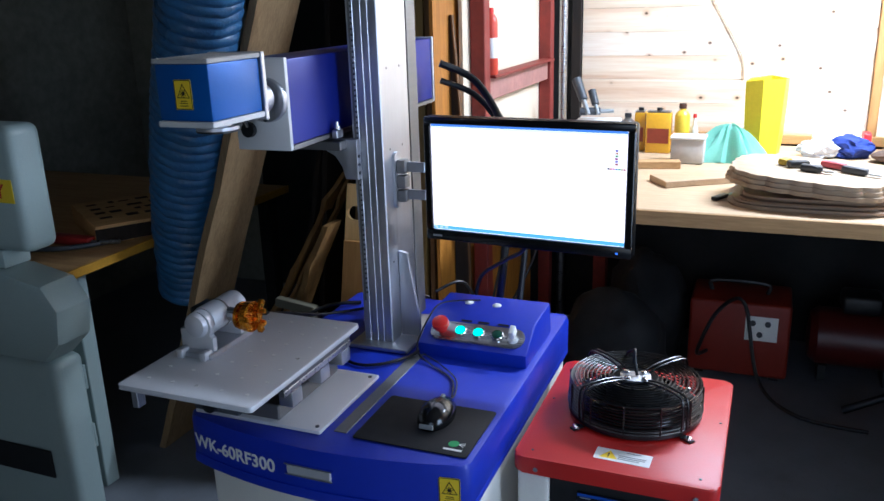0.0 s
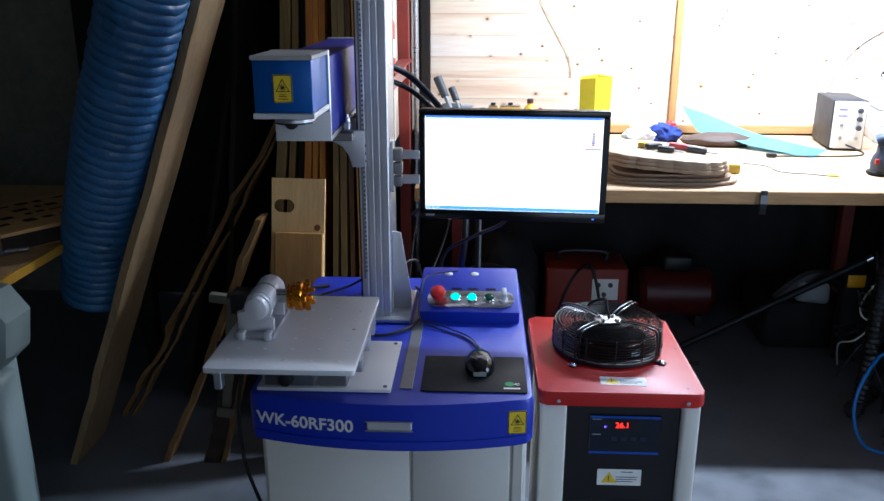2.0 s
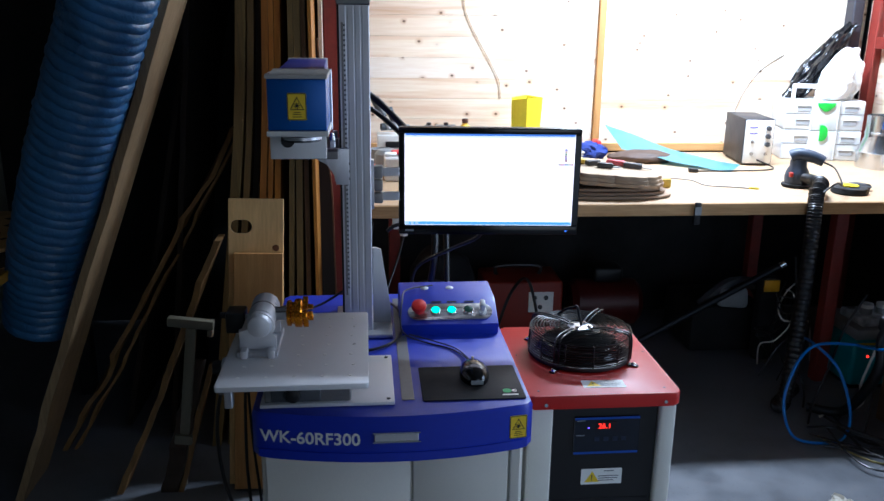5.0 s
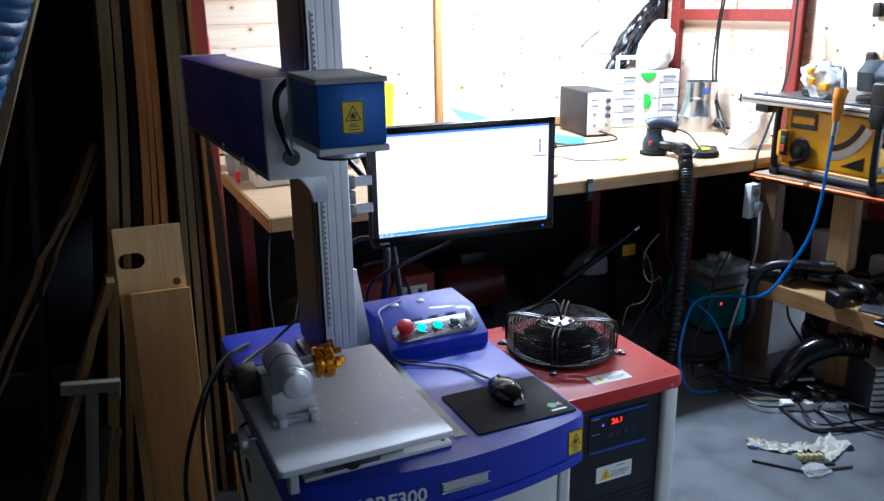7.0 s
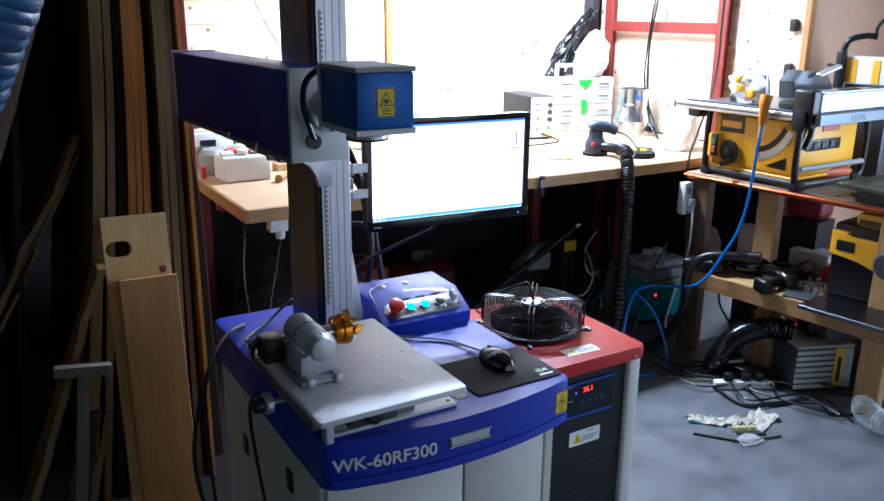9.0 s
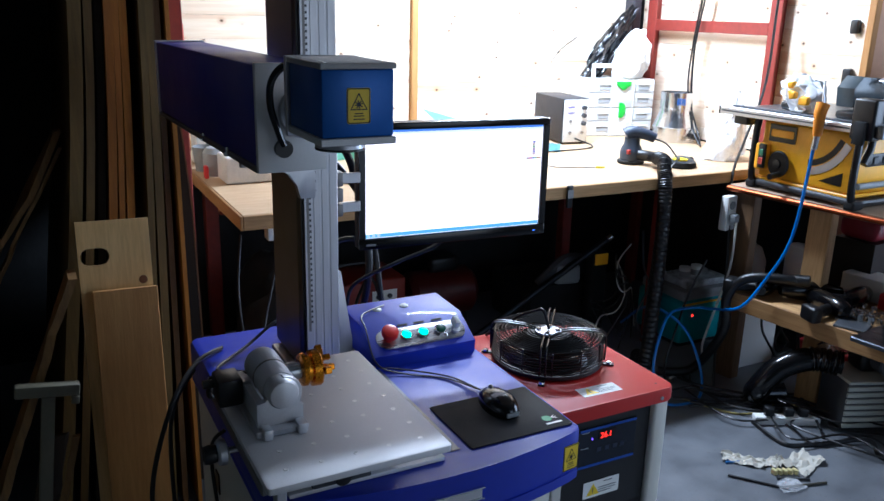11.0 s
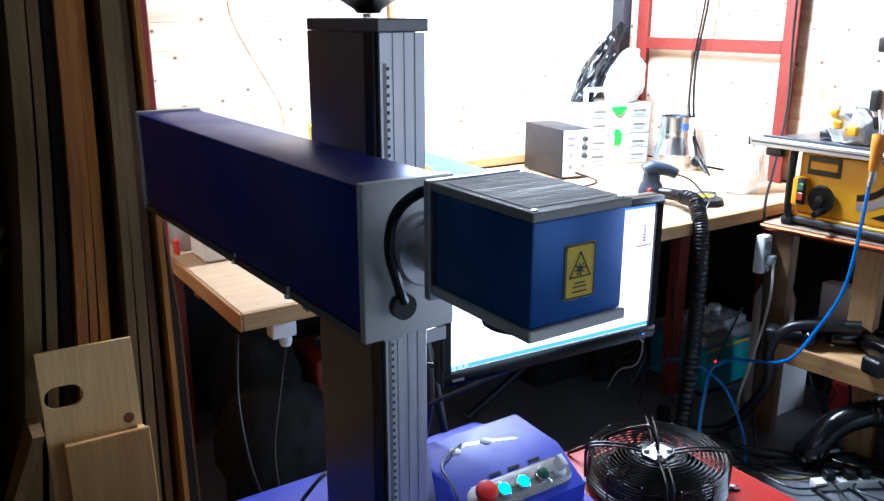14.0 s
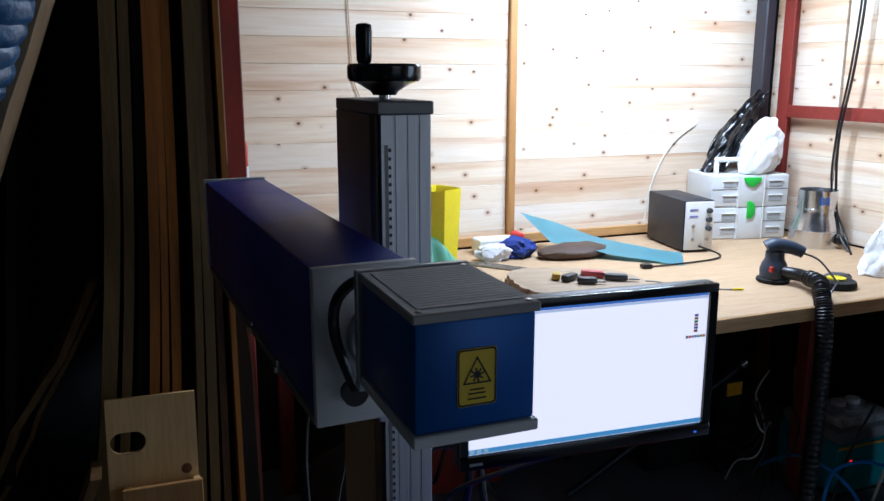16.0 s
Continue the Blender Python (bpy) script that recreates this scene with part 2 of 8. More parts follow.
def part(name, bm, material, parent=None, label="", smooth=True):
    """Links a bmesh as one mesh object under a thing or a part."""
    if parent is not None:
        o = ORIGIN[parent]
        bmesh.ops.translate(bm, vec=-o, verts=bm.verts)
    bmesh.ops.recalc_face_normals(bm, faces=bm.faces)
    me = bpy.data.meshes.new(name)
    bm.to_mesh(me)
    bm.free()
    me.materials.append(material)
    if smooth:
        me.polygons.foreach_set("use_smooth", [True] * len(me.polygons))
        me.set_sharp_from_angle(angle=radians(35))
    ob = new(name, me)
    if parent is not None:
        ob.parent = parent
        ORIGIN[ob] = ORIGIN[parent]
    if label:
        ob["label"] = label
    return ob


def B():
    return bmesh.new()


def box(bm, x0, x1, y0, y1, z0, z1, bev=0.0, seg=2, m=None):
    mat4 = Matrix.LocRotScale(((x0 + x1) / 2, (y0 + y1) / 2, (z0 + z1) / 2), None, (x1 - x0, y1 - y0, z1 - z0))
    r = bmesh.ops.create_cube(bm, size=1, matrix=mat4)
    vs = r["verts"]
    if bev:
        es = list({e for v in vs for e in v.link_edges})
        g = bmesh.ops.bevel(bm, geom=es, offset=bev, segments=seg, profile=0.5, affect="EDGES")
        vs = list({v for f in g["faces"] for v in f.verts} | {v for v in vs if v.is_valid})
    if m is not None:
        bmesh.ops.transform(bm, matrix=m, verts=vs)
    return bm


def cyl(bm, p0, p1, r0, r1=None, seg=20):
    p0, p1 = Vector(p0), Vector(p1)
    d = p1 - p0
    q = d.to_track_quat("Z", "Y")
    bmesh.ops.create_cone(bm, cap_ends=True, segments=seg, radius1=r0, radius2=r0 if r1 is None else r1, depth=d.length,
                          matrix=Matrix.LocRotScale((p0 + p1) / 2, q, None))
    return bm


def curve_points(pts, n=8):
    """A smooth run of points through the given ones."""
    P = [Vector(p) for p in pts]
    out = []
    for i in range(len(P) - 1):
        a, b, c, d = P[max(i - 1, 0)], P[i], P[i + 1], P[min(i + 2, len(P) - 1)]
        for k in range(n):
            t = k / n
            out.append(0.5 * ((2 * b) + (c - a) * t + (2 * a - 5 * b + 4 * c - d) * t * t + (3 * b - a - 3 * c + d) * t ** 3))
    out.append(P[-1])
    return out


def sweep(bm, pts, radius, seg=8, closed=False):
    """A tube along points; radius is a number or a function of 0..1 along it."""
    n = len(pts)
    rings = []
    up = Vector((0.13, 0.27, 0.95))
    for i, p in enumerate(pts):
        d = (pts[(i + 1) % n] - pts[i - 1]) if closed else (pts[min(i + 1, n - 1)] - pts[max(i - 1, 0)])
        if d.length < 1e-9:
            d = Vector((0, 0, 1))
        d.normalize()
        u = up - d * up.dot(d)
        if u.length < 1e-3:
            u = d.orthogonal()
        u.normalize()
        up = u
        w = d.cross(u)
        r = radius(i / max(1, n - 1)) if callable(radius) else radius
        rings.append([bm.verts.new(p + (u * math.cos(a) + w * math.sin(a)) * r) for a in [2 * math.pi * k / seg for k in range(seg)]])
    for i in range(n if closed else n - 1):
        a, b = rings[i], rings[(i + 1) % n]
        for k in range(seg):
            bm.faces.new((a[k], a[(k + 1) % seg], b[(k + 1) % seg], b[k]))
    if not closed:
        bm.faces.new(rings[0][::-1])
        bm.faces.new(rings[-1])
    return bm


def cable(pts, r=0.003, seg=6, n=8):
    return sweep(B(), curve_points(pts, n), r, seg)


def lathe(bm, profile, at, axis="z", seg=24):
    """Turns (radius, height) pairs round an axis through a point."""
    rot = {"z": Matrix.Identity(3), "x": Euler((0, radians(90), 0)).to_matrix(), "y": Euler((radians(-90), 0, 0)).to_matrix()}[axis]
    rings = []
    for r, h in profile:
        rings.append([bm.verts.new(Vector(at) + rot @ Vector((r * math.cos(2 * math.pi * k / seg), r * math.sin(2 * math.pi * k / seg), h))) for k in range(seg)])
    for a, b in zip(rings, rings[1:]):
        for k in range(seg):
            bm.faces.new((a[k], a[(k + 1) % seg], b[(k + 1) % seg], b[k]))
    bm.faces.new(rings[0][::-1])
    bm.faces.new(rings[-1])
    return bm


def prism(bm, outline, axis, a, b, bev=0.0):
    """Extrudes a 2D outline along x, y or z from a to b."""
    def put(u, v, w):
        return {"x": (w, u, v), "y": (u, w, v), "z": (u, v, w)}[axis]
    lo = [bm.verts.new(put(u, v, a)) for u, v in outline]
    hi = [bm.verts.new(put(u, v, b)) for u, v in outline]
    n = len(outline)
    fs = [bm.faces.new(lo[::-1]), bm.faces.new(hi)]
    for i in range(n):
        fs.append(bm.faces.new((lo[i], lo[(i + 1) % n], hi[(i + 1) % n], hi[i])))
    if bev:
        es = [e for f in fs[:2] for e in f.edges]
        bmesh.ops.bevel(bm, geom=list(set(es)), offset=bev, segments=2, profile=0.5, affect="EDGES")
    return bm


def rounded(x0, x1, y0, y1, r, n=5):
    out = []
    for cx, cy, a0 in ((x1 - r, y0 + r, -90), (x1 - r, y1 - r, 0), (x0 + r, y1 - r, 90), (x0 + r, y0 + r, 180)):
        for k in range(n + 1):
            a = radians(a0 + 90 * k / n)
            out.append((cx + r * math.cos(a), cy + r * math.sin(a)))
    return out


def letters(name, text, size, m, material, parent, depth=0.0006):
    """Raised lettering in the built-in font, as a mesh part."""
    cu = bpy.data.curves.new(name, "FONT")
    cu.body, cu.size, cu.extrude = text, size, depth
    cu.align_x = "LEFT"
    cu.offset = size * 0.018
    tmp = bpy.data.objects.new(name, cu)
    scene.collection.objects.link(tmp)
    bpy.context.view_layer.update()
    me = bpy.data.meshes.new_from_object(tmp.evaluated_get(bpy.context.evaluated_depsgraph_get()))
    bpy.data.objects.remove(tmp)
    bpy.data.curves.remove(cu)
    bm = B()
    bm.from_mesh(me)
    bpy.data.meshes.remove(me)
    bmesh.ops.transform(bm, matrix=m, verts=bm.verts)
    return part(name, bm, material, parent, smooth=False)


def crumple(bm, amount, scale, seed=0.0):
    for v in bm.verts:
        d = noise.noise_vector(v.co * scale + Vector((seed, seed * 2.1, -seed)))
        v.co += d * amount
    return bm


def blob(at, rx, ry, rz, amount, scale, seed=0.0, sub=4, flat=True):
    """A soft, uneven lump for bags and cloth; it sits on its lowest point."""
    bm = B()
    bmesh.ops.create_icosphere(bm, subdivisions=sub, radius=1.0)
    for v in bm.verts:
        d = noise.noise_vector(v.co * scale + Vector((seed, seed * 1.7, -seed)))
        e = noise.noise_vector(v.co * scale * 3.1 + Vector((-seed, seed, 4.0)))
        v.co += d * amount + e * amount * 0.4
        v.co = Vector((v.co.x * rx, v.co.y * ry, v.co.z * rz))
        if flat and v.co.z < -rz * 0.7:
            v.co.z = -rz * 0.7
    lo = min(v.co.z for v in bm.verts)
    bmesh.ops.translate(bm, vec=Vector(at) - Vector((0, 0, lo)), verts=bm.verts)
    return bm


# ---------- the workshop shell ----------
def structure(name, bm, material, label, category):
    ob = part(name, bm, material)
    ORIGIN[ob] = Vector((0, 0, 0))
    return tagged(ob, label, category, kind="structure")


WALL_Y = 2.735
RIGHT_X = 3.05
# Render painted near-black to hold the shade under the bench and behind planks.
DARK_WALL = paint("shade_dark_render", "1c1e20", 0.85, vary=0.3, grain=30, bumps=0.3)
BROWN_WALL = paint("brown_hardboard", "c29a7e", 0.7, vary=0.12, grain=50)
LEFT_WALL = paint("dim_plaster", "85857a", 0.85, vary=0.3, grain=20, bumps=0.3)
structure("floor", box(B(), -2.6, 3.95, -3.6, 3.1, FLOOR - 0.12, FLOOR), concrete(), "grey concrete workshop floor with dust and stains", "floor")
structure("ceiling", box(B(), -2.6, 3.95, -3.6, 3.1, 2.9, 3.0), paint("ceiling_board", "8d8a84", 0.8, vary=0.15), "grey boarded workshop ceiling", "ceiling")
structure("wall_north_west", box(B(), -2.448, -1.602, WALL_Y + 0.02, WALL_Y + 0.2, FLOOR, 2.9), LEFT_WALL, "dim grey-green plaster wall behind the side bench", "wall")
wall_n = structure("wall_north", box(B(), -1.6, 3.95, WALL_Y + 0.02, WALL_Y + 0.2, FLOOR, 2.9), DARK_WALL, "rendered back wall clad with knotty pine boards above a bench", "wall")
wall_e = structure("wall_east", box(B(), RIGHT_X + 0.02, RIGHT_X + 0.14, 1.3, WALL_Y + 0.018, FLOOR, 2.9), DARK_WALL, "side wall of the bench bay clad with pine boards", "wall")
structure("wall_return", box(B(), RIGHT_X + 0.02, 3.798, 1.205, 1.298, FLOOR, 2.9), BROWN_WALL, "plain brown hardboard wall beside the pine boards", "wall")
# far side wall with a doorway
bm = B()
box(bm, 3.8, 3.95, -3.45, -1.15, FLOOR, 2.9)
box(bm, 3.8, 3.95, 0.25, 2.9, FLOOR, 2.9)
box(bm, 3.8, 3.95, -1.15, 0.25, 2.35, 2.9)
structure("wall_east_far", bm, BROWN_WALL, "plain brown hardboard wall behind the tool table", "wall")
structure("wall_west", box(B(), -2.6, -2.45, -3.45, 2.935, FLOOR, 2.9), LEFT_WALL, "dim grey-green plaster wall", "wall")
bm = B()
box(bm, -2.6, 0.8, -3.6, -3.45, FLOOR, 2.9)
box(bm, 3.0, 3.95, -3.6, -3.45, FLOOR, 2.9)
box(bm, 0.8, 3.0, -3.6, -3.45, 2.35, 2.9)
structure("wall_south", bm, LEFT_WALL, "plaster wall with a wide open doorway", "wall")

# pine cladding: two panels on the back wall, boards laid level
ROW = 0.1078
z = 0.9434
row = 0
while z < 2.85:
    zt = min(z + ROW - 0.0008, 2.88)
    for x0, x1 in ((0.296, 1.546), (1.588, RIGHT_X - 0.005)):
        b = part("board", box(B(), x0, x1, WALL_Y, WALL_Y + 0.018 - 0.001 * (row % 2), max(z, 0.985), zt, 0.0016, 1), PINE, wall_n)
    z += ROW
    row += 1
part("batten", box(B(), 1.548, 1.585, WALL_Y - 0.022, WALL_Y + 0.016, 0.99, 2.86, 0.003, 1), wood("batten_pine", "c99a5e", "a87b44", 2), wall_n, "thin upright pine batten")
part("skirting", box(B(), 0.3, RIGHT_X - 0.01, WALL_Y - 0.024, WALL_Y - 0.002, 0.986, 1.03, 0.003, 1), wood("skirting_pine", "d3ab72", "b58b52", 0), wall_n, "pine strip along the bench")
z = 0.9434
row = 0
while z < 2.85:
    zt = min(z + ROW - 0.0008, 2.88)
    for y0, y1 in ((1.74, 2.26), (2.275, WALL_Y - 0.03), (1.24, 1.735)):
        part("board", box(B(), RIGHT_X, RIGHT_X + 0.018 - 0.001 * (row % 2), y0, y1, max(z, 0.985), zt, 0.0016, 1), PINE_Y, wall_e)
    z += ROW
    row += 1
part("batten", box(B(), RIGHT_X - 0.02, RIGHT_X + 0.016, 1.20, 1.236, 0.9, 2.86, 0.003, 1), wood("batten_pine", "c99a5e", "a87b44", 2), wall_e, "upright pine batten at the end of the boards")
for z0, z1 in ((1.58, 1.64), (1.34, 1.43), (1.25, 1.32)):
    part("bracket", crumple(box(B(), RIGHT_X - 0.03, RIGHT_X - 0.002, 1.27, 1.31, z0, z1, 0.008, 2), 0.004, 40, z0), BLACK, wall_e, "small black fitting screwed to the boards")


def steel_frame(name, x0, x1, ya, yb, zc, label):
    """Two red-oxide posts with a rail between them, along a side of the bench bay."""
    t = thing(name, label, "steel frame", (x0, ya, FLOOR))
    for y in (ya, yb):
        bm = B()
        box(bm, x0, x0 + 0.012, y - 0.035, y + 0.035, FLOOR, 2.9, 0.002, 1)
        box(bm, x0 + 0.0125, x1, y - 0.006, y + 0.006, FLOOR, 2.9, 0.002, 1)
        part("post", bm, RUST_RED, t)
    bm = B()
    box(bm, x0 + 0.001, x0 + 0.013, ya + 0.036, yb - 0.036, zc - 0.03, zc + 0.03, 0.002, 1)
    part("rail", bm, RUST_RED, t)
    return t


steel_frame("steel_rack", 2.985, RIGHT_X - 0.002, 1.69, 2.56, 1.585, "red oxide steel frame against the pine wall")
part("post", box(B(), 2.9, 2.96, 2.62, 2.7, 0.99, 2.9, 0.006, 1), paint("dark_grey_steel", "3d3d44", 0.45, metal=0.4), tagged(thing("steel_post", "dark grey painted steel post in the wall corner", "post", (2.93, 2.66, 0.985))), smooth=True)

# ---------- laser marking machine ----------
def front_curve(x):
    return 0.04 - 0.048 * (1 - ((x - 0.365) / 0.325) ** 2)


def warning_sticker(parent, m, w, h, name="warning_sticker"):
    """Yellow sticker with a triangle, a dot and bars of small print, in the plane of m (x right, y up)."""
    bm = prism(B(), rounded(0, w, 0, h, w * 0.09), "z", 0, 0.0006)
    bmesh.ops.transform(bm, matrix=m, verts=bm.verts)
    s = part(name, bm, YELLOW, parent, "yellow laser warning sticker with black triangle")
    bm = B()
    e = 0.04 * w

    def strip(a, b):
        a, b = Vector(a), Vector(b)
        d = (b - a).normalized() * e / 2
        n = Vector((-d.y, d.x))
        q = [bm.verts.new((p.x, p.y, 0.001)) for p in (a - d - n, b + d - n, b + d + n, a - d + n)]
        bm.faces.new(q)
    T = [(0.16 * w, 0.40 * h), (0.84 * w, 0.40 * h), (0.5 * w, 0.84 * h)]
    for i in range(3):
        strip(T[i], T[(i + 1) % 3])
    c = [bm.verts.new((0.5 * w + 0.09 * w * math.cos(k * math.pi / 6), 0.54 * h + 0.09 * w * math.sin(k * math.pi / 6), 0.001)) for k in range(12)]
    bm.faces.new(c)
    for k in range(8):
        a = k * math.pi / 4 + 0.2
        strip((0.5 * w + 0.11 * w * math.cos(a), 0.54 * h + 0.11 * w * math.sin(a)), (0.5 * w + 0.16 * w * math.cos(a), 0.54 * h + 0.16 * w * math.sin(a)))
    for yy, x0, x1 in ((0.29, 0.34, 0.66), (0.22, 0.3, 0.7), (0.13, 0.28, 0.72)):
        strip((x0 * w, yy * h), (x1 * w, yy * h))
    R = rounded(0.03 * w, 0.97 * w, 0.025 * h, 0.975 * h, w * 0.08, 3)
    for i in range(len(R)):
        strip(R[i], R[(i + 1) % len(R)])
    bmesh.ops.transform(bm, matrix=m, verts=bm.verts)
    part("print", bm, INK, s, smooth=False)
    return s


def plane_y(x, y, z):
    """Frame on a face that looks along -y: x right, y up."""
    return Matrix(((1, 0, 0, x), (0, 0, -1, y), (0, 1, 0, z), (0, 0, 0, 1)))


def hazard_label(parent, m, w, h):
    """White label with a yellow triangle and grey bars of small print."""
    bm = prism(B(), rounded(0, w, 0, h, 0.002, 2), "z", 0, 0.0006)
    bmesh.ops.transform(bm, matrix=m, verts=bm.verts)
    s = part("label", bm, PAPER, parent, "white warning label with yellow triangle")
    bm = B()
    bm.faces.new([bm.verts.new((x * h, y * h, 0.001)) for x, y in ((0.22, 0.15), (1.08, 0.15), (0.65, 0.85))])
    bmesh.ops.transform(bm, matrix=m, verts=bm.verts)
    part("triangle", bm, YELLOW, s, smooth=False)
    bm = B()
    for (x0, x1, y0, y1) in ((0.6, 0.63, 0.3, 0.6), (0.55 + 0.06, 0.62, 0.2, 0.25)):
        bm.faces.new([bm.verts.new((x * h, y * h, 0.0014)) for x, y in ((x0, y0), (x1 + 0.03, y0), (x1 + 0.03, y1), (x0, y1))])
    for x0, x1, yy in ((0.55, 0.8, 0.82), (0.42, 0.92, 0.5), (0.42, 0.9, 0.36), (0.42, 0.8, 0.22)):
        bm.faces.new([bm.verts.new(p) for p in ((x0 * w, yy * h, 0.001), (x1 * w, yy * h, 0.001), (x1 * w, yy * h + 0.05 * h, 0.001), (x0 * w, yy * h + 0.05 * h, 0.001))])
    bmesh.ops.transform(bm, matrix=m, verts=bm.verts)
    part("print", bm, DARKGREY, s, smooth=False)
    return s


def laser_machine():
    t = thing("laser_marking_machine", "blue and cream laser marking machine with an aluminium column", "laser machine", (0.365, 0.45, FLOOR))
    # cream cabinet on a dark plinth
    cab = part("cabinet", box(B(), 0.05, 0.68, 0.085, 0.83, 0.10, 0.712, 0.012, 3), CREAM, t)
    part("plinth", box(B(), 0.08, 0.65, 0.12, 0.80, FLOOR, 0.099, 0.004, 1), BLACK, t)
    for x0, x1 in ((0.062, 0.404), (0.410, 0.640)):
        part("door", box(B(), x0, x1, 0.073, 0.084, 0.12, 0.706, 0.004, 2), CREAM, cab)
    part("side_strip", box(B(), 0.646, 0.672, 0.075, 0.084, 0.12, 0.706, 0.003, 1), CREAM, cab)
    for y, zz in ((0.27, 0.60), (0.62, 0.52), (0.27, 0.28)):
        bm = prism(B(), rounded(y - 0.018, y + 0.018, zz - 0.028, zz + 0.028, 0.004, 2), "x", 0.046, 0.0495)
        part("latch", bm, BLACK, cab, "black recessed cabinet latch")
    # blue lid with bowed front
    out = [(0.04 + 0.65 * k / 16, front_curve(0.04 + 0.65 * k / 16)) for k in range(17)]
    out[0], out[-1] = (0.055, front_curve(0.055)), (0.675, front_curve(0.675))
    out = [(0.04, 0.055)] + out + [(0.69, 0.055), (0.69, 0.83), (0.675, 0.85), (0.055, 0.85), (0.04, 0.83)]
    bm = prism(B(), out, "z", 0.708, 0.812, 0.012)
    lid = part("lid", bm, BLUE, t)
    out2 = [(x, y - 0.004) if y < 0.05 else (x, y) for x, y in out]
    bm = prism(B(), [(x * 1.0, y) for x, y in out2], "z", 0.700, 0.722, 0.004)
    part("lid_rim", bm, BLUE, t)
    # lettering and plate on the bowed front
    letters("lettering", "WK-60RF300", 0.0405, plane_y(0.060, 0.016, 0.742), WHITE, lid)
    bpy.context.view_layer.update()
    for ob in lid.children:
        if ob.name.startswith("lettering"):
            for v in ob.data.vertices:
                v.co.y += front_curve(v.co.x + 0.365) - 0.016 - 0.0015
    part("name_plate", box(B(), 0.318, 0.418, front_curve(0.37) - 0.005, front_curve(0.37) + 0.002, 0.752, 0.772, 0.002, 1), CAST, lid, "small blank metal name plate")
    part("plate_frame", box(box(B(), 0.314, 0.422, front_curve(0.37) - 0.0065, front_curve(0.37) + 0.001, 0.772, 0.775), 0.314, 0.422, front_curve(0.37) - 0.0065, front_curve(0.37) + 0.001, 0.749, 0.752), CHROME, lid)
    warning_sticker(lid, Matrix.Translation((0, 0, 0)) @ plane_y(0.632, front_curve(0.65) - 0.0045, 0.728) @ pose(0, 0, 0, 0, 9, 0), 0.042, 0.058)
    # recessed grey strip in the top
    part("slot_strip", box(B(), 0.383, 0.413, 0.07, 0.79, 0.8115, 0.8135, 0.0008, 1), paint("grey_strip", "77787a", 0.5, metal=0.5), lid, "grey metal strip let into the lid")
    # console
    prof = [(0.472, 0.812), (0.470, 0.845), (0.556, 0.895), (0.69, 0.899), (0.705, 0.813)]
    con = part("console", prism(B(), prof, "x", 0.398, 0.675, 0.006), BLUE, t, "blue sloped control console")
    sl = math.atan2(0.05, 0.086)
    M = Matrix.Translation((0.398, 0.470, 0.845)) @ Matrix.Rotation(sl, 4, "X")

    def onto(bm):
        bmesh.ops.transform(bm, matrix=M, verts=bm.verts)
        return bm
    pl = part("button_plate", onto(prism(B(), rounded(0.022, 0.262, 0.016, 0.074, 0.028, 6), "z", 0.0, 0.0025, 0.0006)), STEEL, con)
    bm = onto(lathe(B(), [(0.011, 0.002), (0.011, 0.018), (0.020, 0.02), (0.0215, 0.026), (0.020, 0.034), (0.012, 0.037), (0.001, 0.0375)], (0.052, 0.046, 0)))
    part("emergency_stop", bm, paint("stop_red", "d22a22", 0.35), con, "red mushroom emergency stop button")
    for i, x in enumerate((0.100, 0.146, 0.194)):
        ring = part("button_ring", onto(lathe(B(), [(0.0155, 0.002), (0.0155, 0.008), (0.014, 0.01), (0.0125, 0.0102), (0.0125, 0.0095)], (x, 0.046, 0))), CHROME, con)
        g = glow("button_glow", "2ff0b8", 2.2) if i < 2 else paint("button_dark_green", "0c4a38", 0.3)
        part("button_cap", onto(lathe(B(), [(0.0122, 0.003), (0.0122, 0.0105), (0.009, 0.0118), (0.0005, 0.012)], (x, 0.046, 0))), g, ring, "lit green push button" if i < 2 else "dark green push button")
    part("switch_lever", onto(box(lathe(B(), [(0.012, 0.002), (0.012, 0.01), (0.001, 0.0102)], (0.234, 0.04, 0)), 0.227, 0.241, 0.036, 0.062, 0.0104, 0.034, 0.003, 2)), WHITE, con, "white key switch lever")
    for x in (0.09, 0.135, 0.185):
        bm = B()
        bm.faces.new([bm.verts.new(M @ Vector(p)) for p in ((x, 0.079, 0.001), (x + 0.028, 0.079, 0.001), (x + 0.028, 0.085, 0.001), (x, 0.085, 0.001))])
        part("print", bm, INK, con, smooth=False)
    for x in (0.475, 0.55):
        part("screw_cap", lathe(B(), [(0.012, 0), (0.0115, 0.003), (0.006, 0.006), (0.0005, 0.0068)], (x, 0.635, 0.8965)), WHITE, con, "white plastic screw cap")
    part("screw_cap", lathe(B(), [(0.004, 0), (0.003, 0.003), (0.0005, 0.0035)], (0.60, 0.49, 0.864)), CHROME, con)
    # column
    bm = prism(B(), [(0.243, 0.492), (0.259, 0.492), (0.260, 0.4932), (0.264, 0.4932), (0.265, 0.492), (0.279, 0.492), (0.280, 0.4932), (0.283, 0.4932), (0.284, 0.492),
                     (0.296, 0.492), (0.297, 0.4932), (0.301, 0.4932), (0.302, 0.492), (0.318, 0.492), (0.32, 0.494), (0.32, 0.645), (0.258, 0.645), (0.258, 0.52), (0.243, 0.52)], "z", 0.822, 1.702)
    col = part("column", bm, ALU, t, "ribbed aluminium column", smooth=False)
    part("column_cap", box(B(), 0.236, 0.322, 0.486, 0.72, 1.703, 1.722, 0.002, 1), ALU_DARK, col)
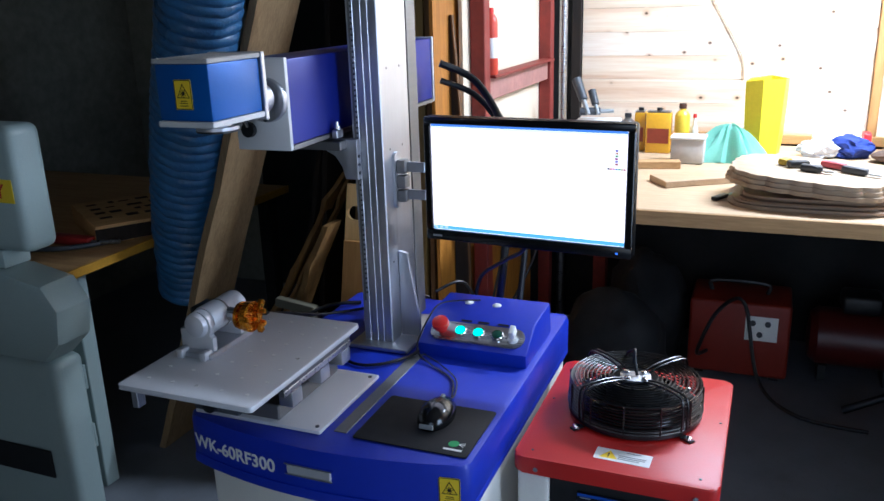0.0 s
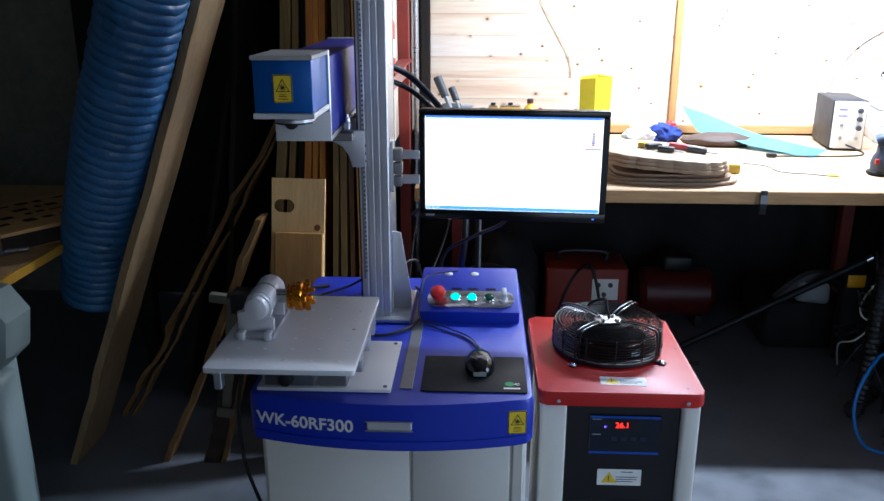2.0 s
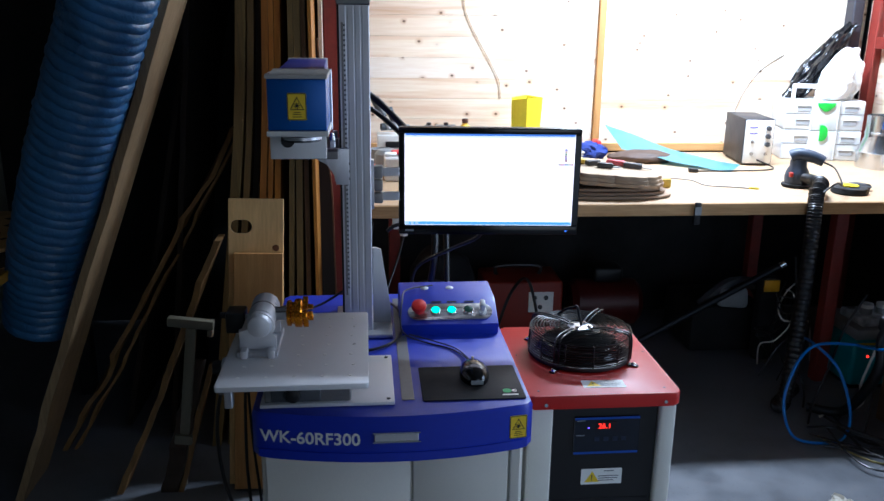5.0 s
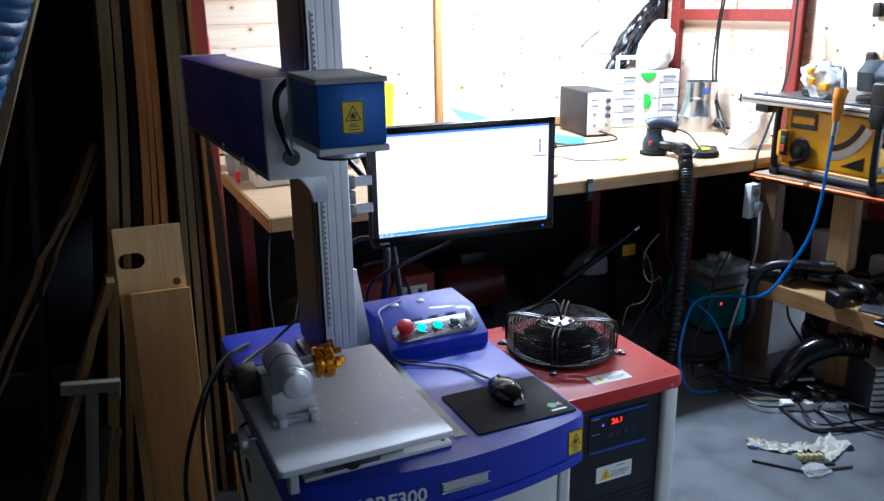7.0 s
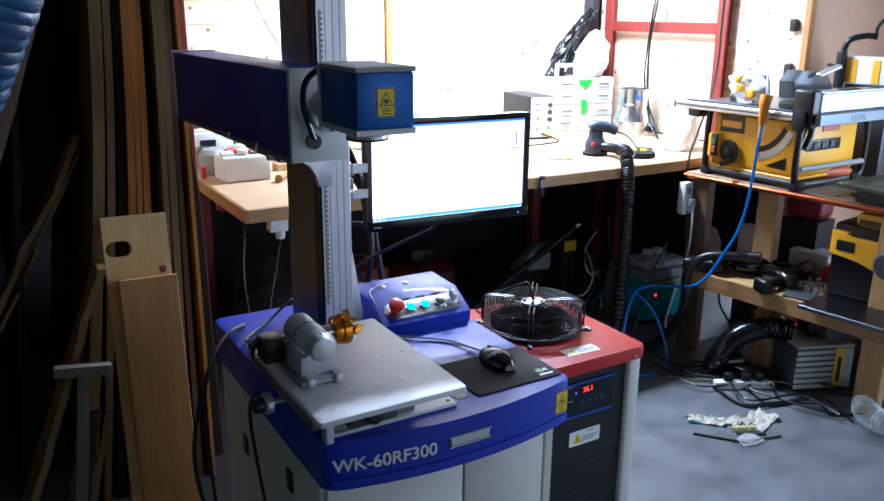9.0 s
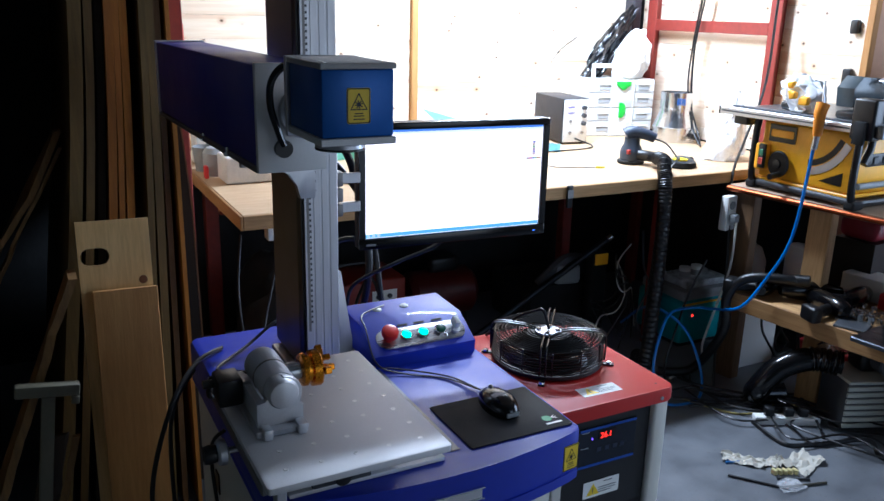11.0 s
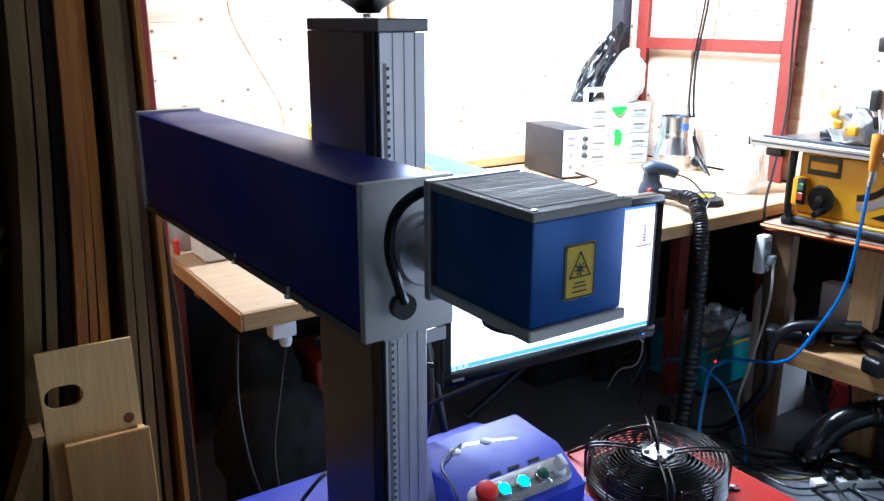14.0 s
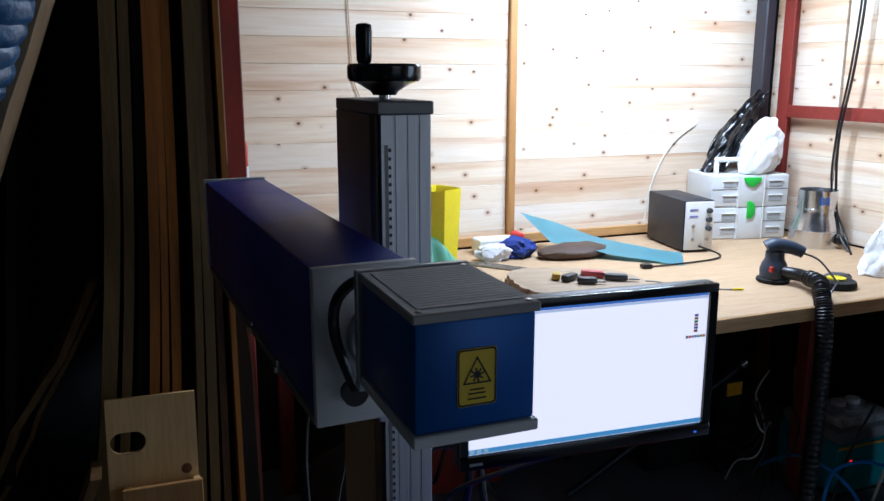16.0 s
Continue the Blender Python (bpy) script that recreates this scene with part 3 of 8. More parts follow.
    part("side_cover", box(B(), 0.236, 0.2425, 0.528, 0.72, 0.83, 1.7025, 0.001, 1), paint("bronze_cover", "7f7365", 0.45, metal=0.4, vary=0.08, grain=200), col, "dull bronze side cover")
    part("back_cover", box(B(), 0.2428, 0.315, 0.665, 0.718, 0.83, 1.7025, 0.001, 1), ALU_DARK, col)
    part("slide_slot", box(B(), 0.2375, 0.2425, 0.502, 0.5275, 0.83, 1.7025), BLACK, col, "black slide way")
    bm = B()
    zz = 0.95
    while zz < 1.66:
        box(bm, 0.2535, 0.2575, 0.4912, 0.4925, zz, zz + 0.005)
        zz += 0.0125
    part("scale_marks", bm, DARKGREY, col, smooth=False)
    part("scale_tape", box(B(), 0.2475, 0.2530, 0.4914, 0.4922, 0.93, 1.66), ALU_DARK, col)
    part("foot_plate", box(B(), 0.215, 0.375, 0.455, 0.70, 0.8135, 0.824, 0.002, 1), ALU, t)
    part("gusset", prism(B(), [(0.3215, 0.826), (0.372, 0.826), (0.372, 0.87), (0.345, 1.045), (0.330, 1.05), (0.3215, 1.05)], "y", 0.545, 0.556, 0.001), ALU, t, "tapered aluminium gusset plate")
    for y, zz in ((0.52, 1.03), (0.60, 1.03), (0.53, 1.31), (0.60, 1.31), (0.53, 1.50), (0.60, 1.50)):
        part("screw", lathe(B(), [(0.003, 0), (0.003, 0.001), (0.0005, 0.0012)], (0.3195, y, zz), "x", 10), DARKGREY, col)
    # hand wheel on top
    hw = part("hand_wheel", lathe(B(), [(0.018, 0.0), (0.022, 0.006), (0.042, 0.018), (0.054, 0.021), (0.057, 0.026), (0.057, 0.043), (0.054, 0.047), (0.02, 0.046), (0.0005, 0.046)], (0.281, 0.592, 1.7285), seg=32), BLACK_GLOSS, t, "black hand wheel")
    bm = lathe(B(), [(0.009, 0), (0.0115, 0.005), (0.0125, 0.045), (0.0115, 0.056), (0.006, 0.058), (0.0005, 0.058)], (0.243, 0.57, 1.7756))
    part("crank_grip", bm, BLACK_GLOSS, hw)
    part("shaft", cyl(B(), (0.281, 0.592, 1.7225), (0.281, 0.592, 1.7284), 0.009), CHROME, hw)
    # beam, slightly turned on its slide
    R = Matrix.Translation((0.157, 0.26, 0)) @ Matrix.Rotation(radians(2.1), 4, "Z")

    def turned(bm):
        bmesh.ops.transform(bm, matrix=R, verts=bm.verts)
        return bm
    beam = part("laser_beam_housing", turned(box(B(), -0.062, 0.062, 0.013, 0.875, 1.352, 1.533, 0.004, 2)), BLUE_BOX, t, "long dark blue laser housing")
    part("end_plate", turned(box(B(), -0.065, 0.065, 0.0, 0.0125, 1.342, 1.537, 0.002, 2)), BLASTED, beam)
    part("end_plate", turned(box(B(), -0.065, 0.065, 0.8755, 0.888, 1.342, 1.537, 0.002, 2)), BLASTED, beam)
    part("bottom_plate", turned(box(B(), -0.065, 0.065, 0.013, 0.875, 1.341, 1.3515, 0.001, 1)), ALU_DARK, beam)
    part("flange", turned(lathe(B(), [(0.044, -0.014), (0.046, -0.012), (0.046, -0.0005), (0.0005, -0.0005)], (0.02, 0.0, 1.45), "y", 32)), ALU, beam, "round aluminium flange")
    for dx, dz in ((0.0, 0.034), (0.0, -0.038), (-0.016, 0.005)):
        part("socket_screw", turned(lathe(B(), [(0.0055, -0.019), (0.0055, -0.0145), (0.0005, -0.0145)], (0.02 + dx, 0, 1.45 + dz), "y", 12)), DARKGREY, beam)
    # shelf bracket that carries the beam
    prof = [(0.105, 1.34), (0.262, 1.34), (0.262, 1.245), (0.228, 1.245), (0.222, 1.275), (0.205, 1.30), (0.175, 1.316), (0.105, 1.32)]
    part("shelf_bracket", prism(B(), prof, "y", 0.470, 0.4895, 0.001), ALU, t, "curved aluminium bracket")
    part("shelf", box(B(), 0.12, 0.236, 0.44, 0.70, 1.318, 1.3395, 0.002, 1), ALU_DARK, t)
    for y in (0.44, 0.62):
        part("clamp_block", box(B(), 0.221, 0.2355, y, y + 0.03, 1.34, 1.36, 0.002, 1), ALU, beam)
    for x, y in ((0.228, 0.455), (0.087, 0.47), (0.0825, 0.67)):
        part("clamp_screw", lathe(B(), [(0.008, 0), (0.008, 0.008), (0.005, 0.0085), (0.005, 0.018), (0.0005, 0.0185)], (x, y, 1.3405 if x < 0.1 else 1.3605)), CHROME, beam)
    for zz in (1.26, 1.28, 1.30):
        part("screw", lathe(B(), [(0.004, 0), (0.004, 0.002), (0.0005, 0.0022)], (0.262, 0.478, zz), "x", 10), DARKGREY, t)
    # scan head
    hd = part("scan_head", box(B(), 0.123, 0.240, 0.0, 0.157, 1.4365, 1.5385, 0.003, 2), BLUE_HEAD, t, "light blue scan head")
    top = part("head_top", box(B(), 0.120, 0.243, -0.004, 0.160, 1.539, 1.548, 0.0015, 1), FIN_GREY, hd, "finned aluminium top plate")
    for k in range(17):
        part("fin", box(B(), 0.13, 0.233, 0.012 + k * 0.0083, 0.0197 + k * 0.0083, 1.5482, 1.5487), FIN_GREY, top, smooth=False)
    part("head_bottom", box(B(), 0.120, 0.243, -0.004, 0.160, 1.425, 1.4362, 0.0015, 1), BLASTED, hd)
    part("head_back", box(B(), 0.118, 0.245, 0.1605, 0.172, 1.418, 1.5495, 0.0015, 1), ALU, hd)
    part("neck", cyl(B(), (0.178, 0.1722, 1.45), (0.178, 0.2455, 1.45), 0.032, seg=28), ALU, hd)
    lens = part("lens", lathe(B(), [(0.030, 0.0), (0.030, -0.008), (0.041, -0.009), (0.041, -0.015), (0.030, -0.0155), (0.0005, -0.012)], (0.183, 0.085, 1.4248)), ALU, hd)
    part("lens_rim", lathe(B(), [(0.0412, -0.0155), (0.0412, -0.019), (0.034, -0.0192), (0.0005, -0.0165)], (0.183, 0.085, 1.4248)), BLACK, lens)
    for x, y in ((0.1245, 0.002), (0.2385, 0.002), (0.2385, 0.15)):
        part("screw", lathe(B(), [(0.003, 0), (0.003, 0.001), (0.0005, 0.0012)], (x + (0.004 if x < 0.2 else -0.004), y + 0.003, 1.548), "z", 10), CHROME, hd)
    warning_sticker(hd, plane_y(0.1625, -0.0006, 1.4575), 0.038, 0.054)
    part("cable_loop", cable([(0.152, 0.168, 1.53), (0.128, 0.190, 1.532), (0.110, 0.215, 1.505), (0.112, 0.235, 1.46), (0.128, 0.243, 1.41), (0.137, 0.246, 1.388)], 0.0065, 10), BLACK_GLOSS, hd, "glossy black cable loop")
    part("cable_gland", lathe(B(), [(0.016, -0.012), (0.0165, -0.001), (0.0005, 0.0)], (0.137, 0.255, 1.382), "y", 16), BLACK, hd)
    # the head sits a little off the drawing position of the column
    for ob in [hd, *hd.children_recursive]:
        ob.data.transform(Matrix.Translation((-0.0095, -0.006, 0.0125)))
    for ob in [beam, *beam.children_recursive]:
        ob.data.transform(Matrix.Translation((-0.007, 0.002, 0.006)))
    # monitor arm plate on the column
    part("hinge_plate", prism(B(), rounded(0.535, 0.575, 1.16, 1.30, 0.018, 5), "x", 0.3205, 0.328, 0.001), ALU, t)
    for z0, z1 in ((1.178, 1.208), (1.212, 1.244), (1.248, 1.282)):
        part("hinge_block", box(B(), 0.3285, 0.352, 0.54, 0.57, z0, z1, 0.004, 2), ALU_DARK, t)
    for zc in (1.196, 1.264):
        part("arm_bar", box(B(), 0.3525, 0.398, 0.553, 0.561, zc - 0.012, zc + 0.012, 0.001, 1), ALU, t)
    # cables behind the machine
    part("power_cable", cable([(0.24, 1.06, 1.47), (0.33, 1.10, 1.42), (0.43, 1.02, 1.33), (0.50, 0.90, 1.25), (0.52, 0.80, 1.0), (0.50, 0.80, 0.83)], 0.011, 10), BLACK, t)
    part("power_cable", cable([(0.24, 1.06, 1.42), (0.34, 1.10, 1.37), (0.46, 1.02, 1.26), (0.55, 0.90, 1.1), (0.56, 0.80, 0.84)], 0.009, 10), BLACK, t)
    part("lid_cable", cable([(0.07, 0.30, 0.945), (0.05, 0.42, 0.90), (0.06, 0.60, 0.83), (0.16, 0.72, 0.822), (0.25, 0.76, 0.86), (0.30, 0.78, 0.84)], 0.004, 8), BLACK, t)
    part("lid_cable", cable([(0.20, 0.40, 0.818), (0.30, 0.36, 0.818), (0.38, 0.42, 0.82), (0.41, 0.55, 0.819), (0.395, 0.66, 0.825), (0.37, 0.74, 0.819)], 0.004, 8), BLACK, t)
    part("lid_cable", cable([(0.50, 0.65, 0.902), (0.42, 0.60, 0.905), (0.405, 0.54, 0.892), (0.40, 0.46, 0.835), (0.45, 0.42, 0.817), (0.53, 0.36, 0.816), (0.565, 0.27, 0.822)], 0.0022, 6), BLACK, t)
    part("side_cable", cable([(0.02, 0.36, 0.80), (-0.01, 0.36, 0.76), (-0.005, 0.33, 0.60), (0.02, 0.29, 0.35), (0.04, 0.22, 0.10), (0.03, 0.1, 0.036)], 0.004, 6), BLACK, t)
    part("side_cable", cable([(0.10, 0.74, 0.818), (0.02, 0.66, 0.822), (-0.06, 0.56, 0.76), (-0.12, 0.48, 0.6), (-0.10, 0.40, 0.42), (-0.03, 0.34, 0.26), (0.0, 0.3, 0.1), (-0.06, 0.22, 0.037)], 0.0055, 8), BLACK, t)
    part("side_cable", cable([(0.02, 0.68, 0.80), (-0.05, 0.62, 0.7), (-0.06, 0.55, 0.4), (-0.04, 0.5, 0.1), (-0.08, 0.45, 0.037)], 0.005, 8), BLACK, t)
    return t


laser_machine()


def rotary_stage():
    """Aluminium work plate on a cross slide, with a rotary chuck on it."""
    t = thing("work_stage", "aluminium cross-slide work plate with rows of tapped holes", "work stage", (0.2, 0.13, 0.813))
    part("base_plate", box(B(), 0.06, 0.366, 0.045, 0.318, 0.8132, 0.822, 0.002, 2), ALU_X, t)
    for x, y in ((0.352, 0.06), (0.352, 0.30), (0.075, 0.06)):
        part("screw", lathe(B(), [(0.0045, 0), (0.0045, 0.002), (0.0005, 0.0022)], (x, y, 0.8222), seg=10), DARKGREY, t)
    for y in (0.075, 0.19, 0.285):
        part("rail_block", box(B(), 0.268, 0.302, y - 0.02, y + 0.02, 0.858, 0.892, 0.003, 2), ALU, t)
        part("rail_block", box(B(), 0.02, 0.054, y - 0.02, y + 0.02, 0.858, 0.892, 0.003, 2), ALU, t)
    part("cross_rail", box(B(), 0.29, 0.301, 0.03, 0.31, 0.8925, 0.905, 0.001, 1), STEEL, t)
    part("cross_rail", box(B(), 0.02, 0.031, 0.03, 0.31, 0.8925, 0.905, 0.001, 1), STEEL, t)
    part("stage_body", box(B(), 0.07, 0.266, 0.055, 0.305, 0.8225, 0.857, 0.003, 1), ALU_DARK, t)
    part("stage_top", box(B(), 0.01, 0.30, 0.03, 0.31, 0.9055, 0.9195, 0.002, 1), ALU_DARK, t)
    part("side_bar", box(B(), -0.012, 0.009, -0.05, 0.33, 0.895, 0.9188, 0.003, 1), ALU_DARK, t)
    part("front_foot", box(B(), 0.005, 0.022, -0.075, -0.052, 0.875, 0.9188, 0.002, 1), ALU, t)
    for x, y, ax in ((0.14, 0.0, "y"), (-0.05, 0.16, "x")):
        kn = part("knob", lathe(B(), [(0.008, -0.012), (0.016, -0.010), (0.018, 0.0), (0.016, 0.012), (0.008, 0.014)], (x, y, 0.868), ax, 16), BLACK, t)
        part("spindle", cyl(B(), (x, y + 0.014, 0.868) if ax == "y" else (x + 0.014, y, 0.868), (x, 0.054, 0.868) if ax == "y" else (0.069, y, 0.868), 0.006, seg=12), STEEL, kn)
    part("handwheel", lathe(B(), [(0.020, -0.008), (0.024, -0.004), (0.024, 0.008), (0.012, 0.012)], (-0.03, 0.16, 0.868), "x", 20), ALU, t)
    part("handle_block", box(B(), 0.09, 0.20, 0.008, 0.0545, 0.845, 0.882, 0.004, 2), DARKGREY, t)
    pl = part("work_plate", prism(B(), rounded(-0.012, 0.307, -0.09, 0.347, 0.008, 3), "z", 0.920, 0.932, 0.0015), ALU_X, t, "brushed aluminium plate")
    # Near-white colour stands in for light glinting off the hole chamfers.
    hole = paint("chamfer_glint", "f0f0ee", 0.3, metal=0.4)
    for i in range(5):
        for j in range(7):
            x, y = 0.03 + i * 0.0595 + (0.006 if j % 2 else 0), -0.045 + j * 0.058
            if x < 0.115 and 0.03 < y < 0.3:
                continue
            bm = lathe(B(), [(0.0044, 0.0), (0.004, 0.0007), (0.0022, 0.0007), (0.0005, 0.0001)], (x, y, 0.9321), seg=10)
            part("tapped_hole", bm, hole, pl)
    return t


rotary_stage()


def rotary_chuck():
    t = thing("rotary_axis", "cast aluminium rotary axis with a gold three-jaw chuck", "rotary axis", (0.06, 0.13, 0.932))
    bm = box(B(), 0.012, 0.104, 0.062, 0.215, 0.9325, 0.945, 0.002, 1)
    part("foot", bm, ALU, t)
    for x in (0.02, 0.085):
        part("foot_screw", lathe(B(), [(0.005, 0), (0.005, 0.006), (0.0005, 0.0065)], (x + 0.004, 0.07, 0.9452), seg=12), STEEL, t)
    cheek = [(0.018, 0.9455), (0.1, 0.9455), (0.1, 0.975)] + [(0.066 + 0.0325 * math.cos(radians(a)), 1.0 + 0.0325 * math.sin(radians(a))) for a in range(-40, 91, 13)] + [(0.034, 0.99), (0.018, 0.99)]
    part("bracket", prism(B(), cheek, "y", 0.078, 0.092, 0.0015), CAST, t, "pale cast upright with a rounded shoulder")
    part("bracket", prism(B(), cheek, "y", 0.176, 0.190, 0.0015), CAST, t)
    part("bracket_web", box(B(), 0.02, 0.034, 0.0925, 0.1755, 0.9455, 0.985, 0.001, 1), CAST, t)
    for x in (0.022, 0.082):
        part("foot_lug", box(B(), x, x + 0.016, 0.05, 0.0775, 0.9325, 0.952, 0.003, 2), CAST, t)
    part("housing", lathe(B(), [(0.029, -0.004), (0.0315, 0.0), (0.0315, 0.088), (0.0325, 0.090), (0.0325, 0.108), (0.029, 0.111)], (0.064, 0.104, 1.003), "y", 32), CAST, t)
    part("housing_seam", lathe(B(), [(0.0318, 0.0), (0.0326, 0.001), (0.0326, 0.004), (0.0318, 0.005)], (0.064, 0.150, 1.003), "y", 32), ALU_DARK, t)
    part("end_cap", lathe(B(), [(0.012, -0.036), (0.024, -0.032), (0.028, -0.024), (0.028, -0.001), (0.0005, 0)], (0.064, 0.0995, 1.003), "y", 28), CAST, t)
    part("motor", box(B(), -0.026, 0.0175, 0.165, 0.225, 0.95, 1.0, 0.004, 2), BLACK, t, "black stepper motor")
    part("motor_shaft", cyl(B(), (-0.045, 0.212, 0.98), (-0.021, 0.212, 0.98), 0.008, seg=12), BLACK, t)
    part("spindle", cyl(B(), (0.085, 0.155, 1.003), (0.118, 0.155, 1.003), 0.016), STEEL, t)
    ch = part("chuck", lathe(B(), [(0.024, 0.0), (0.030, 0.002), (0.031, 0.010), (0.026, 0.012), (0.026, 0.018), (0.033, 0.020), (0.034, 0.034), (0.031, 0.037), (0.012, 0.037), (0.011, 0.03)], (0.1182, 0.155, 1.003), "x", 32), GOLD, t, "gold anodised chuck")
    for a in (80, 200, 320):
        M = Matrix.Translation((0.155, 0.155, 1.003)) @ Matrix.Rotation(radians(a), 4, "X")
        bm = B()
        box(bm, 0.0, 0.012, -0.006, 0.006, 0.008, 0.04, 0.001, 1)
        box(bm, 0.0125, 0.024, -0.0055, 0.0055, 0.010, 0.020, 0.001, 1)
        bmesh.ops.transform(bm, matrix=M, verts=bm.verts)
        part("jaw", bm, GOLD, ch)
    part("motor_cable", cable([(-0.02, 0.2, 0.985), (-0.025, 0.225, 0.985), (-0.03, 0.235, 0.96), (-0.025, 0.25, 0.936), (0.0, 0.26, 0.936), (0.02, 0.25, 0.937)], 0.005, 8), BLACK, t)
    return t


rotary_chuck()


def mouse_and_mat():
    t = thing("mouse_mat", "black cloth mouse mat with a small printed mark", "mouse mat", (0.55, 0.15, 0.812))
    part("mat", prism(B(), rounded(0.432, 0.676, 0.058, 0.247, 0.006, 3), "z", 0.8128, 0.8158, 0.0006), CLOTH_BLACK, t)
    bm = lathe(B(), [(0.011, 0), (0.011, 0.0004), (0.0005, 0.0005)], (0.636, 0.098, 0.8159), seg=18)
    part("printed_mark", bm, paint("print_green", "2f9c52", 0.5), t)
    bm = B()
    for k in range(3):
        M = Matrix.Translation((0.646, 0.098, 0.8162)) @ Matrix.Rotation(radians(-30 + 30 * k), 4, "Z")
        bm.faces.new([bm.verts.new(M @ Vector(p)) for p in ((0.0, -0.001, 0), (0.014, -0.001, 0), (0.014, 0.001, 0), (0, 0.001, 0))])
    box(bm, 0.622, 0.66, 0.074, 0.080, 0.8158, 0.8162)
    part("printed_bar", bm, WHITE, t, smooth=False)
    m = thing("computer_mouse", "glossy black corded mouse on the mat", "mouse", (0.567, 0.17, 0.816))
    bm = B()
    bmesh.ops.create_uvsphere(bm, u_segments=24, v_segments=14, radius=1)
    for v in bm.verts:
        v.co = Vector((v.co.x * (0.036 - 0.004 * v.co.y), v.co.y * 0.063, max(v.co.z, -0.25) * (0.032 - 0.006 * v.co.y)))
    bmesh.ops.translate(bm, vec=Vector((0.567, 0.185, 0.8245)), verts=bm.verts)
    part("shell", bm, BLACK_GLOSS, m)
    part("wheel", lathe(B(), [(0.008, -0.003), (0.009, 0), (0.008, 0.003)], (0.567, 0.215, 0.847), "x", 14), GREY, m)
    part("side_strip", box(B(), 0.552, 0.582, 0.1205, 0.1245, 0.822, 0.832, 0.001, 1), GREY, m)
    part("cord", cable([(0.567, 0.246, 0.826), (0.565, 0.29, 0.819), (0.54, 0.36, 0.818), (0.48, 0.42, 0.818), (0.42, 0.455, 0.823)], 0.002, 6), BLACK, m)


mouse_and_mat()


def monitor():
    # origin at the middle of the lower edge; local x along the screen, -y towards the viewer
    t = thing("computer_monitor", "black flat-screen monitor with a bright white drawing window on screen", "monitor", (0.648, 0.552, 1.086), rz=-4.0)
    W, H = 0.252, 0.30
    bm = B()
    box(bm, -W, W, 0.0, 0.028, 0.0, H, 0.006, 2)
    part("back_shell", bm, BLACK, t)
    bm = B()
    bz = 0.017
    box(bm, -W, W, -0.012, -0.0005, H - bz, H, 0.003, 2)
    box(bm, -W, W, -0.012, -0.0005, 0.0, 0.026, 0.003, 2)
    box(bm, -W, -W + bz, -0.012, -0.0005, 0.0262, H - bz - 0.0002, 0.002, 1)
    box(bm, W - bz, W, -0.012, -0.0005, 0.0262, H - bz - 0.0002, 0.002, 1)
    bez = part("bezel", bm, BLACK_GLOSS, t)
    x0, x1, z0, z1 = -W + bz, W - bz, 0.026, H - bz

    def pane(name, a, b, c, d, material, depth):
        return part(name, box(B(), a, b, depth, depth + 0.0005, c, d), material, t, smooth=False)
    pane("screen", x0, x1, z0, z1, glow("screen_white", "fff3f3", 2.4), -0.004)
    pane("title_bar", x0 + 0.001, x1 - 0.001, z1 - 0.006, z1 - 0.0005, glow("screen_blue", "5a86d8", 1.3), -0.0050)
    pane("tool_bar", x0 + 0.001, x1 - 0.001, z1 - 0.011, z1 - 0.0065, glow("screen_grey", "d6dcec", 1.6), -0.0050)
    pane("task_bar", x0 + 0.001, x1 - 0.001, z0 + 0.001, z0 + 0.010, glow("screen_task", "6db4e4", 1.3), -0.0050)
    for k in range(3):
        pane("task_icon", x0 + 0.004 + k * 0.013, x0 + 0.012 + k * 0.013, z0 + 0.003, z0 + 0.009, glow("screen_icon", "d8ecf4", 1.0), -0.0058)
    for k, c in enumerate(("b05a5a", "5a5ab0", "a04080", "5aa05a", "c08050", "6a6ac0")):
        pane("swatch", x1 - 0.028, x1 - 0.020, z1 - 0.075 + k * 0.006, z1 - 0.0705 + k * 0.006, glow("swatch" + c, c, 0.8), -0.0050)
    for k, c in enumerate(("303030", "c03030", "d05090", "3070c0", "30a080", "c0a030", "b03030")):
        pane("swatch", x1 - 0.044 + k * 0.006, x1 - 0.0395 + k * 0.006, z1 - 0.086, z1 - 0.081, glow("swatch" + c, c, 0.8), -0.0050)
    part("maker_mark", box(B(), -W + 0.018, -W + 0.042, -0.0128, -0.0121, 0.009, 0.014), GREY, bez)
    part("power_light", box(B(), W - 0.035, W - 0.03, -0.0128, -0.0121, 0.010, 0.013), glow("led_blue", "5080ff", 2.0), bez)
    part("mount", box(B(), -0.245, -0.05, 0.0282, 0.036, 0.09, 0.22, 0.002, 1), DARKGREY, t)
    part("video_cable", cable([(0.0, 0.03, 0.05), (-0.02, 0.05, -0.02), (-0.10, 0.12, -0.08), (-0.2, 0.2, -0.16), (-0.22, 0.2, -0.24)], 0.005, 8), BLACK, t)
    part("video_cable", cable([(-0.05, 0.03, 0.05), (-0.15, 0.08, -0.01), (-0.25, 0.10, 0.0), (-0.29, 0.10, -0.02)], 0.006, 8), BLACK, t)


monitor()


